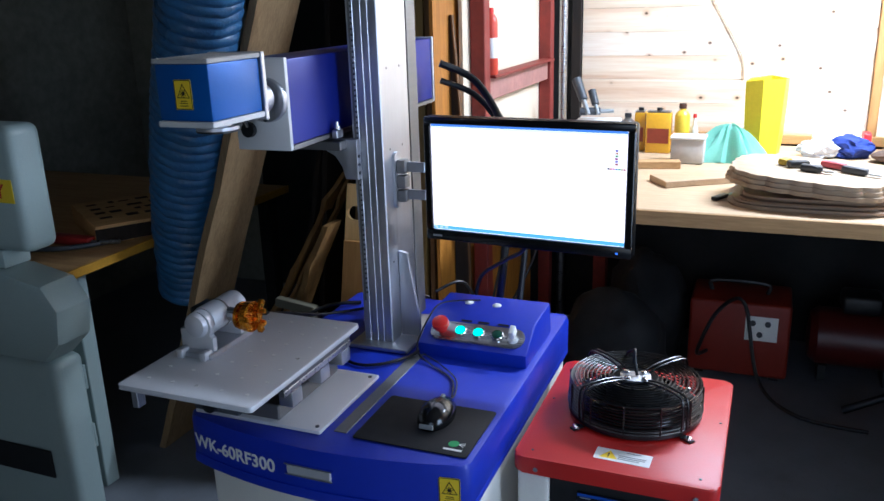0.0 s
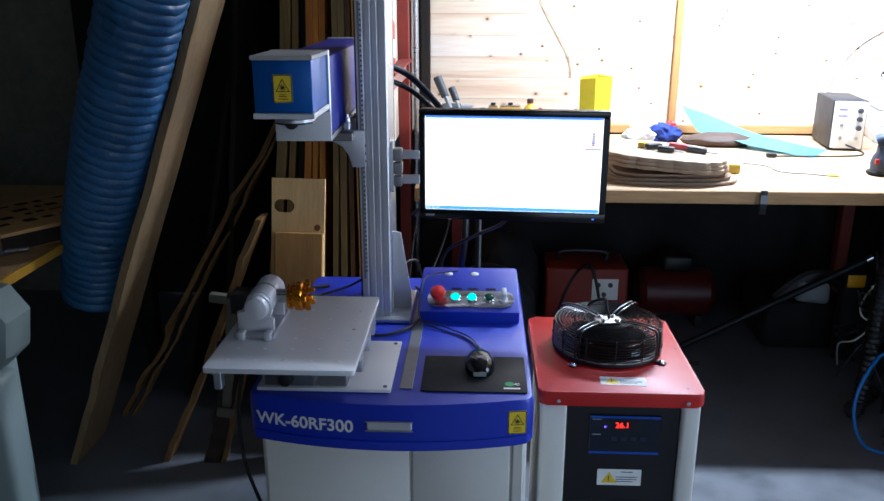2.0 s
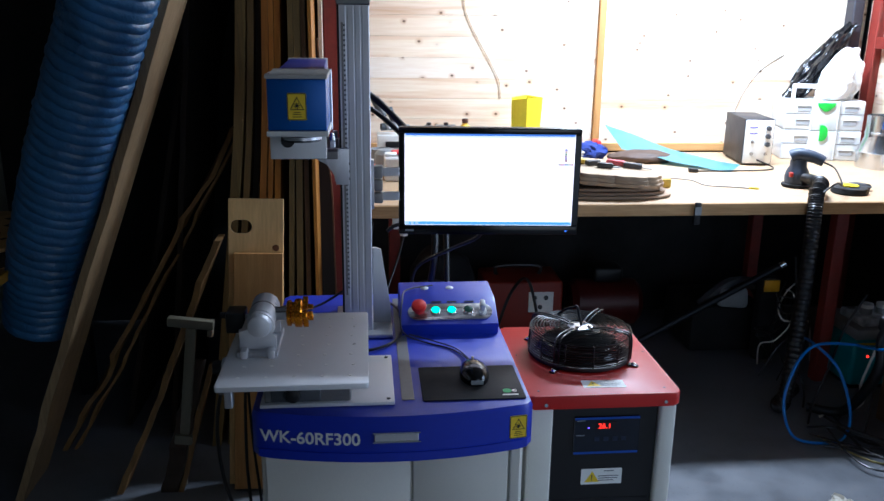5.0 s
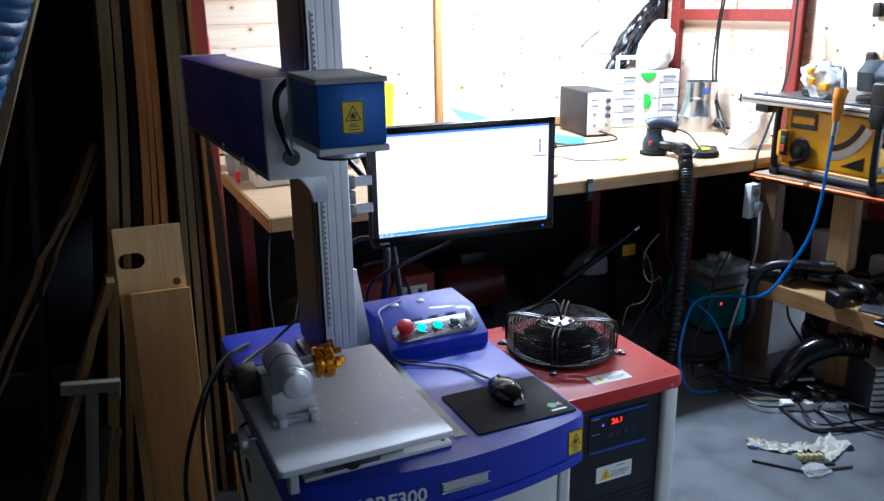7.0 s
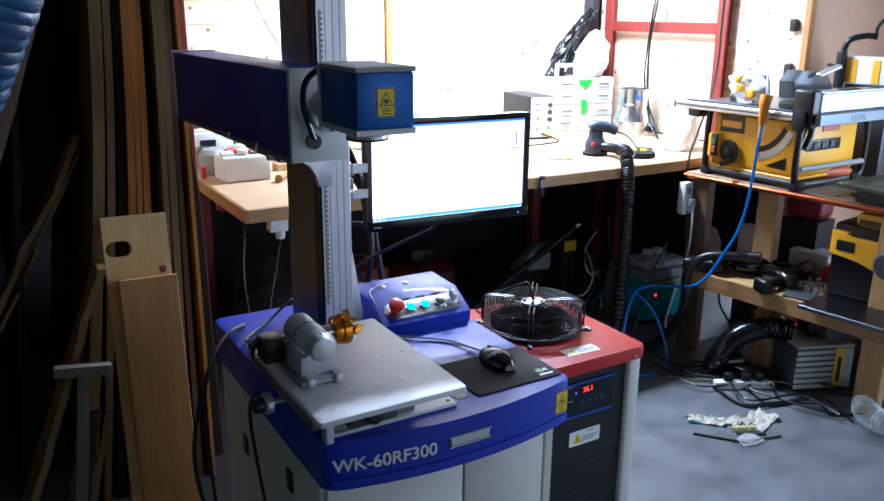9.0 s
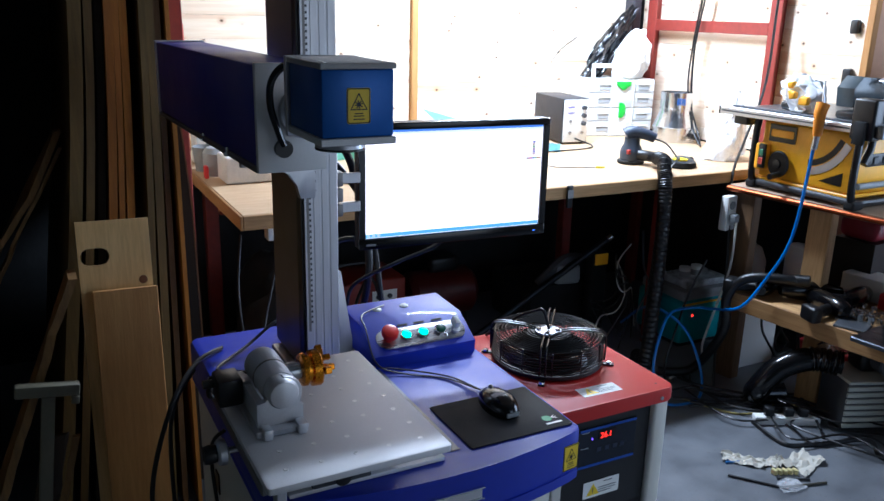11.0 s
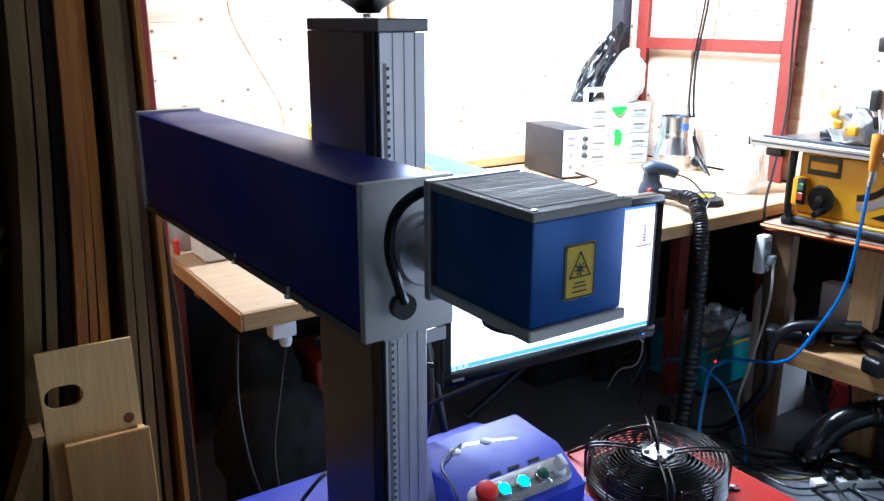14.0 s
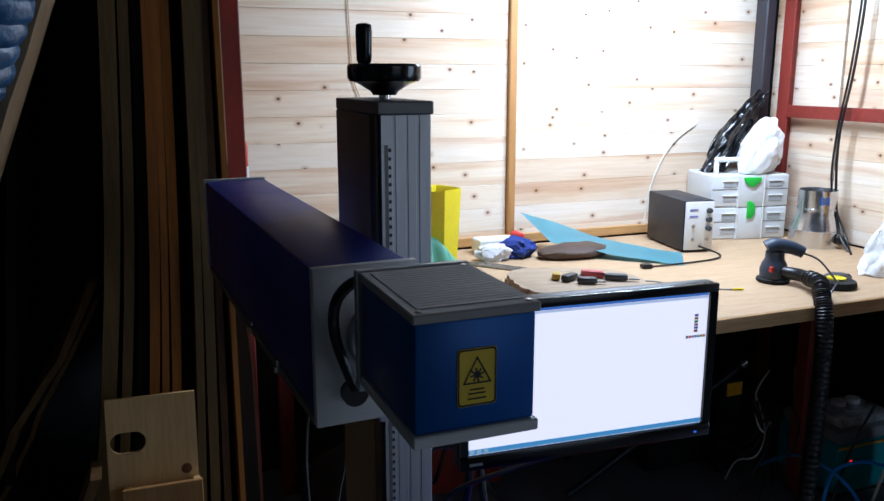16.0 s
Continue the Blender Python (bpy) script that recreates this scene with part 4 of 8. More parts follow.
# ---------- water chiller with its fan ----------
def chiller():
    t = thing("water_chiller", "red-topped water chiller with white corner posts and a black front", "chiller", (0.92, 0.475, FLOOR))
    part("cap", prism(B(), rounded(0.715, 1.128, 0.228, 0.722, 0.02, 5), "z", 0.695, 0.733, 0.006), RED, t, "red steel cap")
    part("body", box(B(), 0.735, 1.108, 0.262, 0.70, 0.06, 0.694, 0.006, 2), CREAM, t)
    part("front_panel", box(B(), 0.79, 1.075, 0.252, 0.2615, 0.06, 0.694, 0.002, 1), BLACK, t, "black front panel")
    for x0, x1 in ((0.722, 0.789), (1.076, 1.122)):
        part("corner_post", box(B(), x0, x1, 0.238, 0.2612, 0.06, 0.694, 0.008, 3), CREAM, t, "cream corner post")
    bm = B()
    for k in range(22):
        box(bm, 0.80, 1.065, 0.2505, 0.2525, 0.09 + k * 0.015, 0.097 + k * 0.015)
    part("grille", bm, BLACK_MATT, t)
    d = part("display", box(B(), 0.848, 1.028, 0.247, 0.2515, 0.549, 0.66, 0.002, 1), paint("display_dark", "0a1220", 0.2), t)
    for z0, z1 in ((0.652, 0.6585), (0.5505, 0.557)):
        part("blue_bar", box(B(), 0.85, 1.026, 0.2462, 0.2469, z0, z1), paint("panel_blue", "1d4aa8", 0.35), d)
    part("readout", box(B(), 0.908, 0.962, 0.2458, 0.2469, 0.622, 0.645), paint("readout_dark", "200404", 0.2), d)
    letters("digits", "26.1", 0.021, plane_y(0.913, 0.2455, 0.6262), glow("led_red", "ff2a18", 3.0), d, 0.0002)
    part("indicator", lathe(B(), [(0.0025, 0), (0.002, -0.001), (0.0005, -0.0012)], (0.888, 0.2465, 0.628), "y", 10), glow("led_violet", "7a50ff", 4.0), d)
    bm = B()
    for x, zz in ((0.905, 0.6), (0.93, 0.6), (0.955, 0.6), (0.978, 0.6)):
        box(bm, x, x + 0.014, 0.2462, 0.2469, zz - 0.012, zz)
    part("button", bm, paint("button_navy", "182238", 0.4), d)
    for zz in (0.648, 0.605):
        part("print", box(B(), 0.855, 0.878, 0.2462, 0.2469, zz, zz + 0.002), GREY, d)
    hazard_label(t, plane_y(0.876, 0.2505, 0.456), 0.113, 0.047)
    M = Matrix.Translation((0.875, 0.272, 0.7332)) @ Matrix.Rotation(radians(-2), 4, "Z")
    hazard_label(t, M, 0.115, 0.045)
    for x in (0.765, 1.085):
        part("screw", lathe(B(), [(0.006, 0), (0.005, -0.003), (0.0005, -0.0035)], (x, 0.2278, 0.708), "y", 12), CHROME, t)
    for x, y in ((0.75, 0.26), (1.09, 0.26), (0.735, 0.5), (1.112, 0.5)):
        part("screw", lathe(B(), [(0.003, 0), (0.003, 0.001), (0.0005, 0.0012)], (x, y, 0.7332), seg=8), DARKGREY, t)
    for x in (0.76, 1.08):
        for y in (0.28, 0.67):
            part("castor", lathe(B(), [(0.0005, -0.012), (0.015, -0.012), (0.015, 0.012), (0.0005, 0.012)], (x, y, 0.045), "x", 14), BLACK, t)
    return t


chiller()


def chiller_fan():
    t = thing("axial_fan", "black wire-caged axial cooling fan bolted on the chiller", "fan", (0.922, 0.507, 0.733))
    c = Vector((0.922, 0.507, 0))
    R = 0.150
    wire = paint("black_wire", "09090a", 0.3)
    # lower drum and rings
    part("drum", lathe(B(), [(R - 0.004, 0.0), (R, 0.004), (R, 0.012), (R - 0.004, 0.014), (R - 0.02, 0.014), (R - 0.02, 0.0)], (c.x, c.y, 0.7345), seg=40), BLACK, t)

    part("shroud", lathe(B(), [(R - 0.030, 0.0), (R - 0.026, 0.002), (R - 0.034, 0.020), (R - 0.042, 0.028), (R - 0.046, 0.028), (R - 0.04, 0.004)], (c.x, c.y, 0.749), seg=40), BLACK_GLOSS, t, "glossy black inlet ring")

    def ring(r, zz, w=0.002):
        pts = [Vector((c.x + r * math.cos(2 * math.pi * k / 40), c.y + r * math.sin(2 * math.pi * k / 40), zz)) for k in range(40)]
        return sweep(B(), pts, w, 5, closed=True)
    for k in range(9):
        part("side_ring", ring(R - 0.0005 * k, 0.753 + k * 0.0072), wire, t)
    for k in range(11):
        r = 0.05 + k * 0.0095
        part("top_ring", ring(r, 0.8125 - 0.0001 * k + 0.004 * (1 - k / 11)), wire, t)
    for k in range(12):
        a = 2 * math.pi * k / 12
        u = Vector((math.cos(a), math.sin(a), 0))
        part("side_wire", sweep(B(), [c + u * (R - 0.001) + Vector((0, 0, z)) for z in (0.748, 0.78, 0.812)], 0.0022, 6), wire, t)
    for k in range(4):
        a = radians(45 + 90 * k + 6)
        u, w = Vector((math.cos(a), math.sin(a), 0)), Vector((-math.sin(a), math.cos(a), 0))
        for s in (-0.007, 0.007):
            pts = curve_points([c + u * 0.035 + w * s + Vector((0, 0, 0.818)), c + u * 0.07 + w * s + Vector((0, 0, 0.826)), c + u * 0.13 + w * s + Vector((0, 0, 0.828)), c + u * (R + 0.003) + w * s + Vector((0, 0, 0.815)), c + u * (R + 0.004) + w * s + Vector((0, 0, 0.75))], 5)
            part("spoke_wire", sweep(B(), pts, 0.0026, 6), wire, t)
        f = Matrix.Translation(c + u * (R + 0.018) + Vector((0, 0, 0.7335))) @ Matrix.Rotation(a, 4, "Z")
        bm = box(B(), -0.018, 0.012, -0.008, 0.008, 0.0, 0.004, 0.001, 1)
        bmesh.ops.transform(bm, matrix=f, verts=bm.verts)
        ft = part("foot", bm, BLACK, t)
        part("foot_screw", lathe(B(), [(0.0085, 0.0), (0.0075, 0.004), (0.003, 0.006), (0.0005, 0.0062)], tuple(f.translation + Vector((0, 0, 0.0042))), seg=12), CHROME, ft)
    hub = part("motor_hub", lathe(B(), [(0.062, 0.0), (0.064, 0.01), (0.064, 0.045), (0.058, 0.052), (0.0005, 0.053)], (c.x, c.y, 0.757), seg=28), BLACK, t)
    bm = prism(B(), rounded(-0.034, 0.034, -0.026, 0.026, 0.012, 4), "z", 0.0, 0.006, 0.001)
    bmesh.ops.transform(bm, matrix=Matrix.Translation((c.x, c.y, 0.8105)) @ Matrix.Rotation(radians(10), 4, "Z"), verts=bm.verts)
    pl = part("hub_plate", bm, ALU, hub, "bright aluminium hub plate")
    for k in range(4):
        a = radians(55 + 90 * k)
        part("hub_screw", lathe(B(), [(0.007, 0), (0.007, 0.004), (0.004, 0.006), (0.0005, 0.0062)], (c.x + 0.027 * math.cos(a), c.y + 0.022 * math.sin(a), 0.8167), seg=12), CHROME, pl)
    for k in range(5):
        a0 = 2 * math.pi * k / 5
        bm = B()
        rows = []
        for i in range(7):
            r = 0.063 + 0.038 * i / 6
            tw = radians(42 - 14 * i / 6)
            line = []
            for s in (-1, -0.33, 0.33, 1):
                a = a0 + s * (0.36 - 0.02 * i) + 0.06 * i
                line.append(bm.verts.new((c.x + r * math.cos(a), c.y + r * math.sin(a), 0.775 + s * 0.022 * math.sin(tw) * 1.3)))
            rows.append(line)
        for p, q in zip(rows, rows[1:]):
            for j in range(3):
                bm.faces.new((p[j], p[j + 1], q[j + 1], q[j]))
        bmesh.ops.solidify(bm, geom=bm.faces[:], thickness=0.0025)
        part("blade", bm, BLACK, hub)
    part("lead", cable([(0.925, 0.51, 0.818), (0.918, 0.515, 0.85), (0.915, 0.53, 0.868), (0.91, 0.55, 0.86), (0.89, 0.60, 0.83), (0.86, 0.68, 0.76), (0.85, 0.712, 0.7365)], 0.004, 8), BLACK, t)
    return t


chiller_fan()

# ---------- bench ----------
BZ = 0.98


def work_bench():
    t = thing("work_bench", "long workbench with a pale chipboard top and timber edge", "workbench", (1.6, 2.0, FLOOR))
    part("top", box(B(), 0.325, 3.035, 1.402, WALL_Y - 0.03, BZ - 0.024, BZ, 0.002, 1), BENCH, t)
    part("front_edge", box(B(), 0.325, 2.50, 1.392, 1.4015, BZ - 0.05, BZ - 0.001, 0.002, 1), TIMBER_X, t)
    part("end_edge", box(B(), 0.315, 0.3245, 1.392, WALL_Y - 0.03, BZ - 0.05, BZ - 0.001, 0.002, 1), TIMBER_Y, t)
    part("under_board", box(B(), 0.335, 3.03, 1.41, WALL_Y - 0.03, BZ - 0.048, BZ - 0.0245), TIMBER_X, t)
    for x in (2.42,):
        part("leg", box(B(), x, x + 0.06, 1.72, 1.78, FLOOR, BZ - 0.049, 0.003, 1), RUST_RED, t, "red oxide steel leg")
    part("leg", box(B(), 0.42, 0.48, 2.5, 2.56, FLOOR, BZ - 0.049, 0.003, 1), RUST_RED, t)
    part("leg", box(B(), 2.42, 2.48, 2.5, 2.56, FLOOR, BZ - 0.049, 0.003, 1), RUST_RED, t)
    part("red_rail", box(B(), 0.36, 2.4, 1.9, 1.95, BZ - 0.12, BZ - 0.06, 0.003, 1), RUST_RED, t)


work_bench()

# ---------- stored timber, hose and machine at the dark side ----------
def leaning(name, label, category, x0, y0, y1, z1, slope, thick, material, group="", back=0.0, waney=0.006):
    """A plank that stands on the floor and leans over towards +x."""
    t = thing(name, label, category, (x0, y0, FLOOR), group)
    bm = B()
    n = 26
    secs = []
    for i in range(n + 1):
        z = FLOOR + (z1 - FLOOR) * i / n
        x = x0 + slope * (z - FLOOR)
        w = noise.noise(Vector((x0 * 9, z * 5, 1.0))) * waney + noise.noise(Vector((x0 * 5, z * 17, 4.0))) * waney * 0.5
        secs.append([bm.verts.new(p) for p in ((x + w, y0 + w + back * z, z), (x + thick + w, y0 + w + back * z, z), (x + thick, y1 + w + back * z, z), (x, y1 + w + back * z, z))])
    for a, b in zip(secs, secs[1:]):
        for k in range(4):
            bm.faces.new((a[k], a[(k + 1) % 4], b[(k + 1) % 4], b[k]))
    bm.faces.new(secs[0])
    bm.faces.new(secs[-1][::-1])
    part("plank", bm, material, t, smooth=False)
    return t


leaning("leaning_plank", "wide pale pine plank leaning over from the floor", "plank", -0.93, 0.94, 1.18, 2.45, 0.375, 0.028, wood("pale_plank", "9c8562", "70593a", 2))
BARK = wood("bark_edged_plank", "8f6c38", "5a4020", 2)
leaning("leaning_plank", "thin waney-edged brown plank leaning beside the wide one", "plank", -0.893, 1.30, 1.36, 1.27, 0.558, 0.02, BARK, back=0.12, waney=0.03)
leaning("leaning_plank", "second thin waney-edged plank of the leaning pair", "plank", -0.845, 1.315, 1.36, 1.22, 0.55, 0.012, BARK, back=0.13, waney=0.024)
leaning("leaning_plank", "rough brown plank leaning beside the machine", "plank", -0.59, 0.975, 1.07, 0.93, 0.414, 0.022, BARK, back=0.12, waney=0.014)
leaning("leaning_plank", "short rough dark plank with a torn edge", "plank", -0.44, 0.975, 0.99, 0.52, 0.25, 0.06, wood("rotten_plank", "4a3822", "241a0e", 2), back=0.1, waney=0.02)
leaning("leaning_plank", "short pale batten leaning by the torn plank", "plank", -0.378, 0.972, 0.99, 0.50, 0.272, 0.018, BARK, back=0.12, waney=0.008)
ob = thing("tapered_board", "dark tapered board with a brown sawn edge before the steel frame", "board", (0.19, 1.445, FLOOR))
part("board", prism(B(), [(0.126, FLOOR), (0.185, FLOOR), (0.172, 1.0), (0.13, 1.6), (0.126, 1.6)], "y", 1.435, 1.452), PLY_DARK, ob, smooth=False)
part("sawn_edge", prism(B(), [(0.1855, FLOOR), (0.1905, FLOOR), (0.1775, 1.0), (0.1355, 1.6), (0.1305, 1.6), (0.1725, 1.0)], "y", 1.434, 1.453), PLY, ob, smooth=False)
# Two dark boards added to fill the shade behind the planks with black.
leaning("leaning_plank", "added dark wide board filling the black gap behind the planks", "plank", -0.70, 1.5, 2.3, 2.3, 0.22, 0.02, PLY_DARK)
leaning("leaning_plank", "added dark brown board filling the shade beside the sheets", "plank", -0.50, 1.42, 2.1, 2.3, 0.10, 0.02, PLY_DARK)


def sheet_stack():
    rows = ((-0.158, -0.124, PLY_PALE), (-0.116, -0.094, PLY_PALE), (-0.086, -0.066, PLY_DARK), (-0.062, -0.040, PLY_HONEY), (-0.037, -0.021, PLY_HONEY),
            (-0.017, 0.004, PLY_HONEY), (0.034, 0.052, PLY_PALE), (0.055, 0.078, PLY_PALE), (0.081, 0.098, PLY), (0.110, 0.122, PLY_HONEY))
    for i, (a, b, m) in enumerate(rows):
        y0 = 1.30 + 0.012 * (i % 3)
        t = thing("sheet_of_board", "upright sheet of board stored on edge against the bay", "board sheet", (a, y0, FLOOR), "stored board sheets")
        bm = B()
        top = 2.5 - 0.05 * (i % 4)
        rings = []
        for k in range(15):
            z = FLOOR + (top - FLOOR) * k / 14
            u = z - 1.35
            lean = (0.13 - 0.0145 * i) * (0.65 * u - 0.35 * (math.sqrt(u * u + 0.09) - 0.3))
            rings.append([bm.verts.new((x + lean, y, z)) for x, y in ((a, y0), (b, y0), (b, 2.45), (a, 2.45))])
        for lo, hi in zip(rings, rings[1:]):
            for k in range(4):
                bm.faces.new((lo[k], lo[(k + 1) % 4], hi[(k + 1) % 4], hi[k]))
        bm.faces.new(rings[0][::-1])
        bm.faces.new(rings[-1])
        part("sheet", bm, m, t, smooth=False)


sheet_stack()


def handled_box():
    """Long narrow pine box leaning back on the sheets, with an oval hand hole in its taller back board."""
    t = thing("pine_box", "long pine box with an oval hand hole, leaning on stored sheets", "wooden box", (-0.088, 1.03, FLOOR), rz=0)
    t.matrix_world = Matrix.Translation((-0.108, 1.015, FLOOR)) @ Matrix.Rotation(radians(-11), 4, "X") @ Matrix.Rotation(radians(1.2), 4, "Y")
    H = 1.04
    m = wood("clean_pine", "eccb8c", "d0a868", 2)
    outer = [(-0.096, 0.0), (0.096, 0.0), (0.096, H), (-0.096, H)]
    oval = [(-0.052 + s * 0.014 + 0.024 * math.cos(radians(a)), 0.94 + 0.024 * math.sin(radians(a))) for s, r in ((1, range(-90, 91, 18)), (-1, range(90, 271, 18))) for a in r]
    bm = B()
    faces = []
    for y in (0.0, 0.016):
        vo = [bm.verts.new((x, y, z)) for x, z in outer]
        vi = [bm.verts.new((x, y, z)) for x, z in oval]
        es = [bm.edges.new((L[i], L[(i + 1) % len(L)])) for L in (vo, vi) for i in range(len(L))]
        bmesh.ops.triangle_fill(bm, edges=es, use_beauty=True)
        faces.append((vo, vi))
    for A, C in zip(faces[0], faces[1]):
        for i in range(len(A)):
            bm.faces.new((A[i], A[(i + 1) % len(A)], C[(i + 1) % len(A)], C[i]))
    part("back_board", bm, m, t, smooth=False)
    part("front_board", box(B(), -0.07, 0.1, -0.055, -0.039, 0.0, 0.85, 0.002, 1), wood("planed_pine", "d9aa66", "b88648", 2), t)
    for x0 in (-0.066, 0.082):
        part("side_board", box(B(), x0, x0 + 0.015, -0.0385, -0.0005, 0.0, 0.845, 0.001, 1), m, t)
    part("knot", lathe(B(), [(0.012, 0), (0.010, -0.0006), (0.0005, -0.0008)], (0.07, 0.0, 0.865), "y", 12), paint("knot_brown", "6a4020", 0.6), t, "dark brown knot")


handled_box()


def white_rail():
    t = thing("plastic_rail", "off-white moulded plastic rail standing among the planks", "rail", (-0.24, 1.02, FLOOR))
    cream = paint("aged_plastic", "6f6a58", 0.5, vary=0.15)
    M = Matrix.Translation((-0.297, 1.012, 0.65)) @ Matrix.Rotation(radians(7), 4, "Y")
    bm = box(B(), -0.017, 0.017, -0.012, 0.012, -0.615, -0.006, 0.004, 2, M)
    part("upright", bm, cream, t)
    bm = box(B(), -0.08, 0.075, -0.017, 0.017, -0.0055, 0.028, 0.006, 2, M)
    part("cross_arm", bm, cream, t)
    part("arm_tip", box(B(), 0.055, 0.075, -0.015, 0.015, -0.03, -0.006, 0.004, 2, M), cream, t)
    part("lug", box(B(), -0.03, 0.03, -0.03, -0.0125, -0.44, -0.405, 0.004, 2, M), cream, t)


white_rail()


def ducting_hose():
    t = thing("extraction_hose", "fat blue-grey ribbed fabric extraction hose hanging down", "hose", (-0.85, 1.15, 0.60))
    pts = curve_points([(-0.835, 1.14, 0.63), (-0.80, 1.11, 0.76), (-0.75, 1.06, 0.92), (-0.62, 0.965, 1.25), (-0.46, 0.87, 1.62), (-0.31, 0.79, 1.95), (-0.18, 0.75, 2.3), (-0.12, 0.75, 2.75), (-0.12, 0.75, 2.897)], 60)
    # even spacing so that the ribs keep their pitch
    L = [0.0]
    for a, b in zip(pts, pts[1:]):
        L.append(L[-1] + (b - a).length)
    n = 600
    ev = []
    j = 0
    for i in range(n + 1):
        s = L[-1] * i / n
        while j < len(L) - 2 and L[j + 1] < s:
            j += 1
        k = (s - L[j]) / max(1e-9, L[j + 1] - L[j])
        ev.append(pts[j].lerp(pts[j + 1], k))
    pitch = 0.034

    def rad(u):
        s = u * L[-1]
        return 0.122 + 0.0075 * abs(math.sin(math.pi * s / pitch)) ** 0.6
    bm = sweep(B(), ev, rad, 40)
    for v in bm.verts:
        q = v.co * 22
        v.co += noise.noise_vector(q) * 0.0045 + noise.noise_vector(v.co * 60) * 0.002
    part("ribbed_sleeve", bm, paint("hose_fabric", "3a6796", 0.32, vary=0.4, grain=70, bumps=0.6), t)
    part("hanger", cyl(B(), (-0.12, 0.75, 2.86), (-0.12, 0.75, 2.9), 0.14, seg=28), DARKGREY, t)


ducting_hose()

PALE_GREEN = paint("machine_grey_green", "95a39f", 0.45, vary=0.08, grain=180, bumps=0.08)


def planing_machine():
    t = thing("planing_machine", "pale grey-green cast woodworking machine with rounded body", "machine", (-1.2, 0.45, FLOOR))
    prof = [(-1.55, 0.62), (-0.74, 0.62), (-0.665, 0.69), (-0.648, 0.80), (-0.70, 0.875), (-0.86, 0.905), (-1.55, 0.905)]
    part("body", prism(B(), prof, "y", 0.16, 0.30, 0.02), PALE_GREEN, t)
    part("base", box(B(), -1.5, -0.72, 0.18, 0.30, FLOOR, 0.615, 0.03, 3), PALE_GREEN, t)
    part("head", box(B(), -1.55, -0.735, 0.18, 0.30, 0.965, 1.345, 0.03, 4), PALE_GREEN, t)
    part("neck", box(B(), -1.5, -0.86, 0.19, 0.29, 0.9055, 0.9645, 0.008, 2), PALE_GREEN, t)
    s = part("sticker", box(B(), -0.915, -0.755, 0.1788, 0.1798, 1.12, 1.19), YELLOW, t, "yellow sticker with a red letter")
    letters("letter", "Y", 0.06, plane_y(-0.825, 0.1785, 1.134), paint("sticker_red", "c02820", 0.5), s, 0.0002)
    part("slot", box(B(), -1.4, -0.80, 0.172, 0.1795, 0.20, 0.30, 0.003, 1), BLACK, t)
    return t


pm = planing_machine()
pm.location.y += 0.27
pm.location.x -= 0.10


def side_bench():
    t = thing("side_bench", "low dark side bench with a yellow-edged top", "bench", (-1.5, 1.3, FLOOR))
    part("top", box(B(), -2.4, -0.88, 0.60, 1.9, 0.83, 0.858, 0.003, 1), TIMBER_X, t)
    part("edge_strip", box(B(), -0.8795, -0.868, 0.60, 1.9, 0.828, 0.859, 0.002, 1), paint("yellow_edge", "b98a22", 0.5, vary=0.3), t)
    for z in (0.60, 0.42, 0.20):
        part("cross_plate", box(B(), -2.3, -0.92, 0.64, 0.655, z, z + 0.09, 0.003, 1), PALE_GREEN, t)
    for x in (-2.3, -0.98):
        part("leg", box(B(), x, x + 0.06, 0.66, 0.72, FLOOR, 0.829, 0.003, 1), PALE_GREEN, t)
        part("leg", box(B(), x, x + 0.06, 1.8, 1.86, FLOOR, 0.829, 0.003, 1), BLACK_MATT, t)
    s = thing("carved_slab", "thick wooden slab with rows of routed marks lying on the bench", "wooden slab", (-1.03, 1.20, 0.8592), rz=56)
    part("slab", box(B(), -0.26, 0.26, -0.215, 0.215, 0.0, 0.07, 0.005, 2), wood("slab_pine", "d8ab6c", "b4854c", 0), s)
    # Thin dark strip paints the shaded front edge of the slab.
    part("shadow_edge", box(B(), -0.262, 0.262, -0.2175, -0.2155, 0.006, 0.058, 0.001, 1), PLY_DARK, s, "dark strip painting the shade along the front edge")
    rnd = random.Random(9)
    for i in range(4):
        y = 0.12 - i * 0.082
        x = -0.22
        while x < 0.2:
            w = rnd.uniform(0.02, 0.06)
            part("groove", box(B(), x, x + w, y + rnd.uniform(0, 0.02), y + rnd.uniform(0.028, 0.045), 0.0702, 0.0709), PLY_DARK, s, smooth=False)
            x += w + rnd.uniform(0.012, 0.05)
    c = thing("hand_clamp", "red hand clamp lying under the slab", "clamp", (-1.2, 0.95, 0.859))
    part("jaw", box(B(), -1.26, -1.02, 0.84, 0.885, 0.8592, 0.89, 0.006, 2), paint("clamp_red", "9c2420", 0.45), c)
    part("screw", cyl(B(), (-1.02, 0.862, 0.872), (-0.93, 0.90, 0.872), 0.008, seg=12), STEEL, c)
    b = thing("strap", "dark webbing strap on the bench", "strap", (-1.2, 0.7, 0.859))
    part("webbing", sweep(B(), curve_points([(-1.4, 0.64, 0.868), (-1.2, 0.72, 0.872), (-1.05, 0.80, 0.868), (-0.93, 0.98, 0.868)], 6), 0.009, 6), DARKGREY, b)


side_bench()
fc = thing("floor_cable", "loop of black cable on the concrete", "cable", (-0.12, 0.42, FLOOR))
part("loop", cable([(0.04, 0.30, 0.10), (-0.03, 0.26, 0.05), (-0.12, 0.28, 0.037), (-0.2, 0.36, 0.037), (-0.17, 0.46, 0.037), (-0.05, 0.48, 0.037), (0.045, 0.42, 0.06)], 0.006, 8), BLACK, fc)

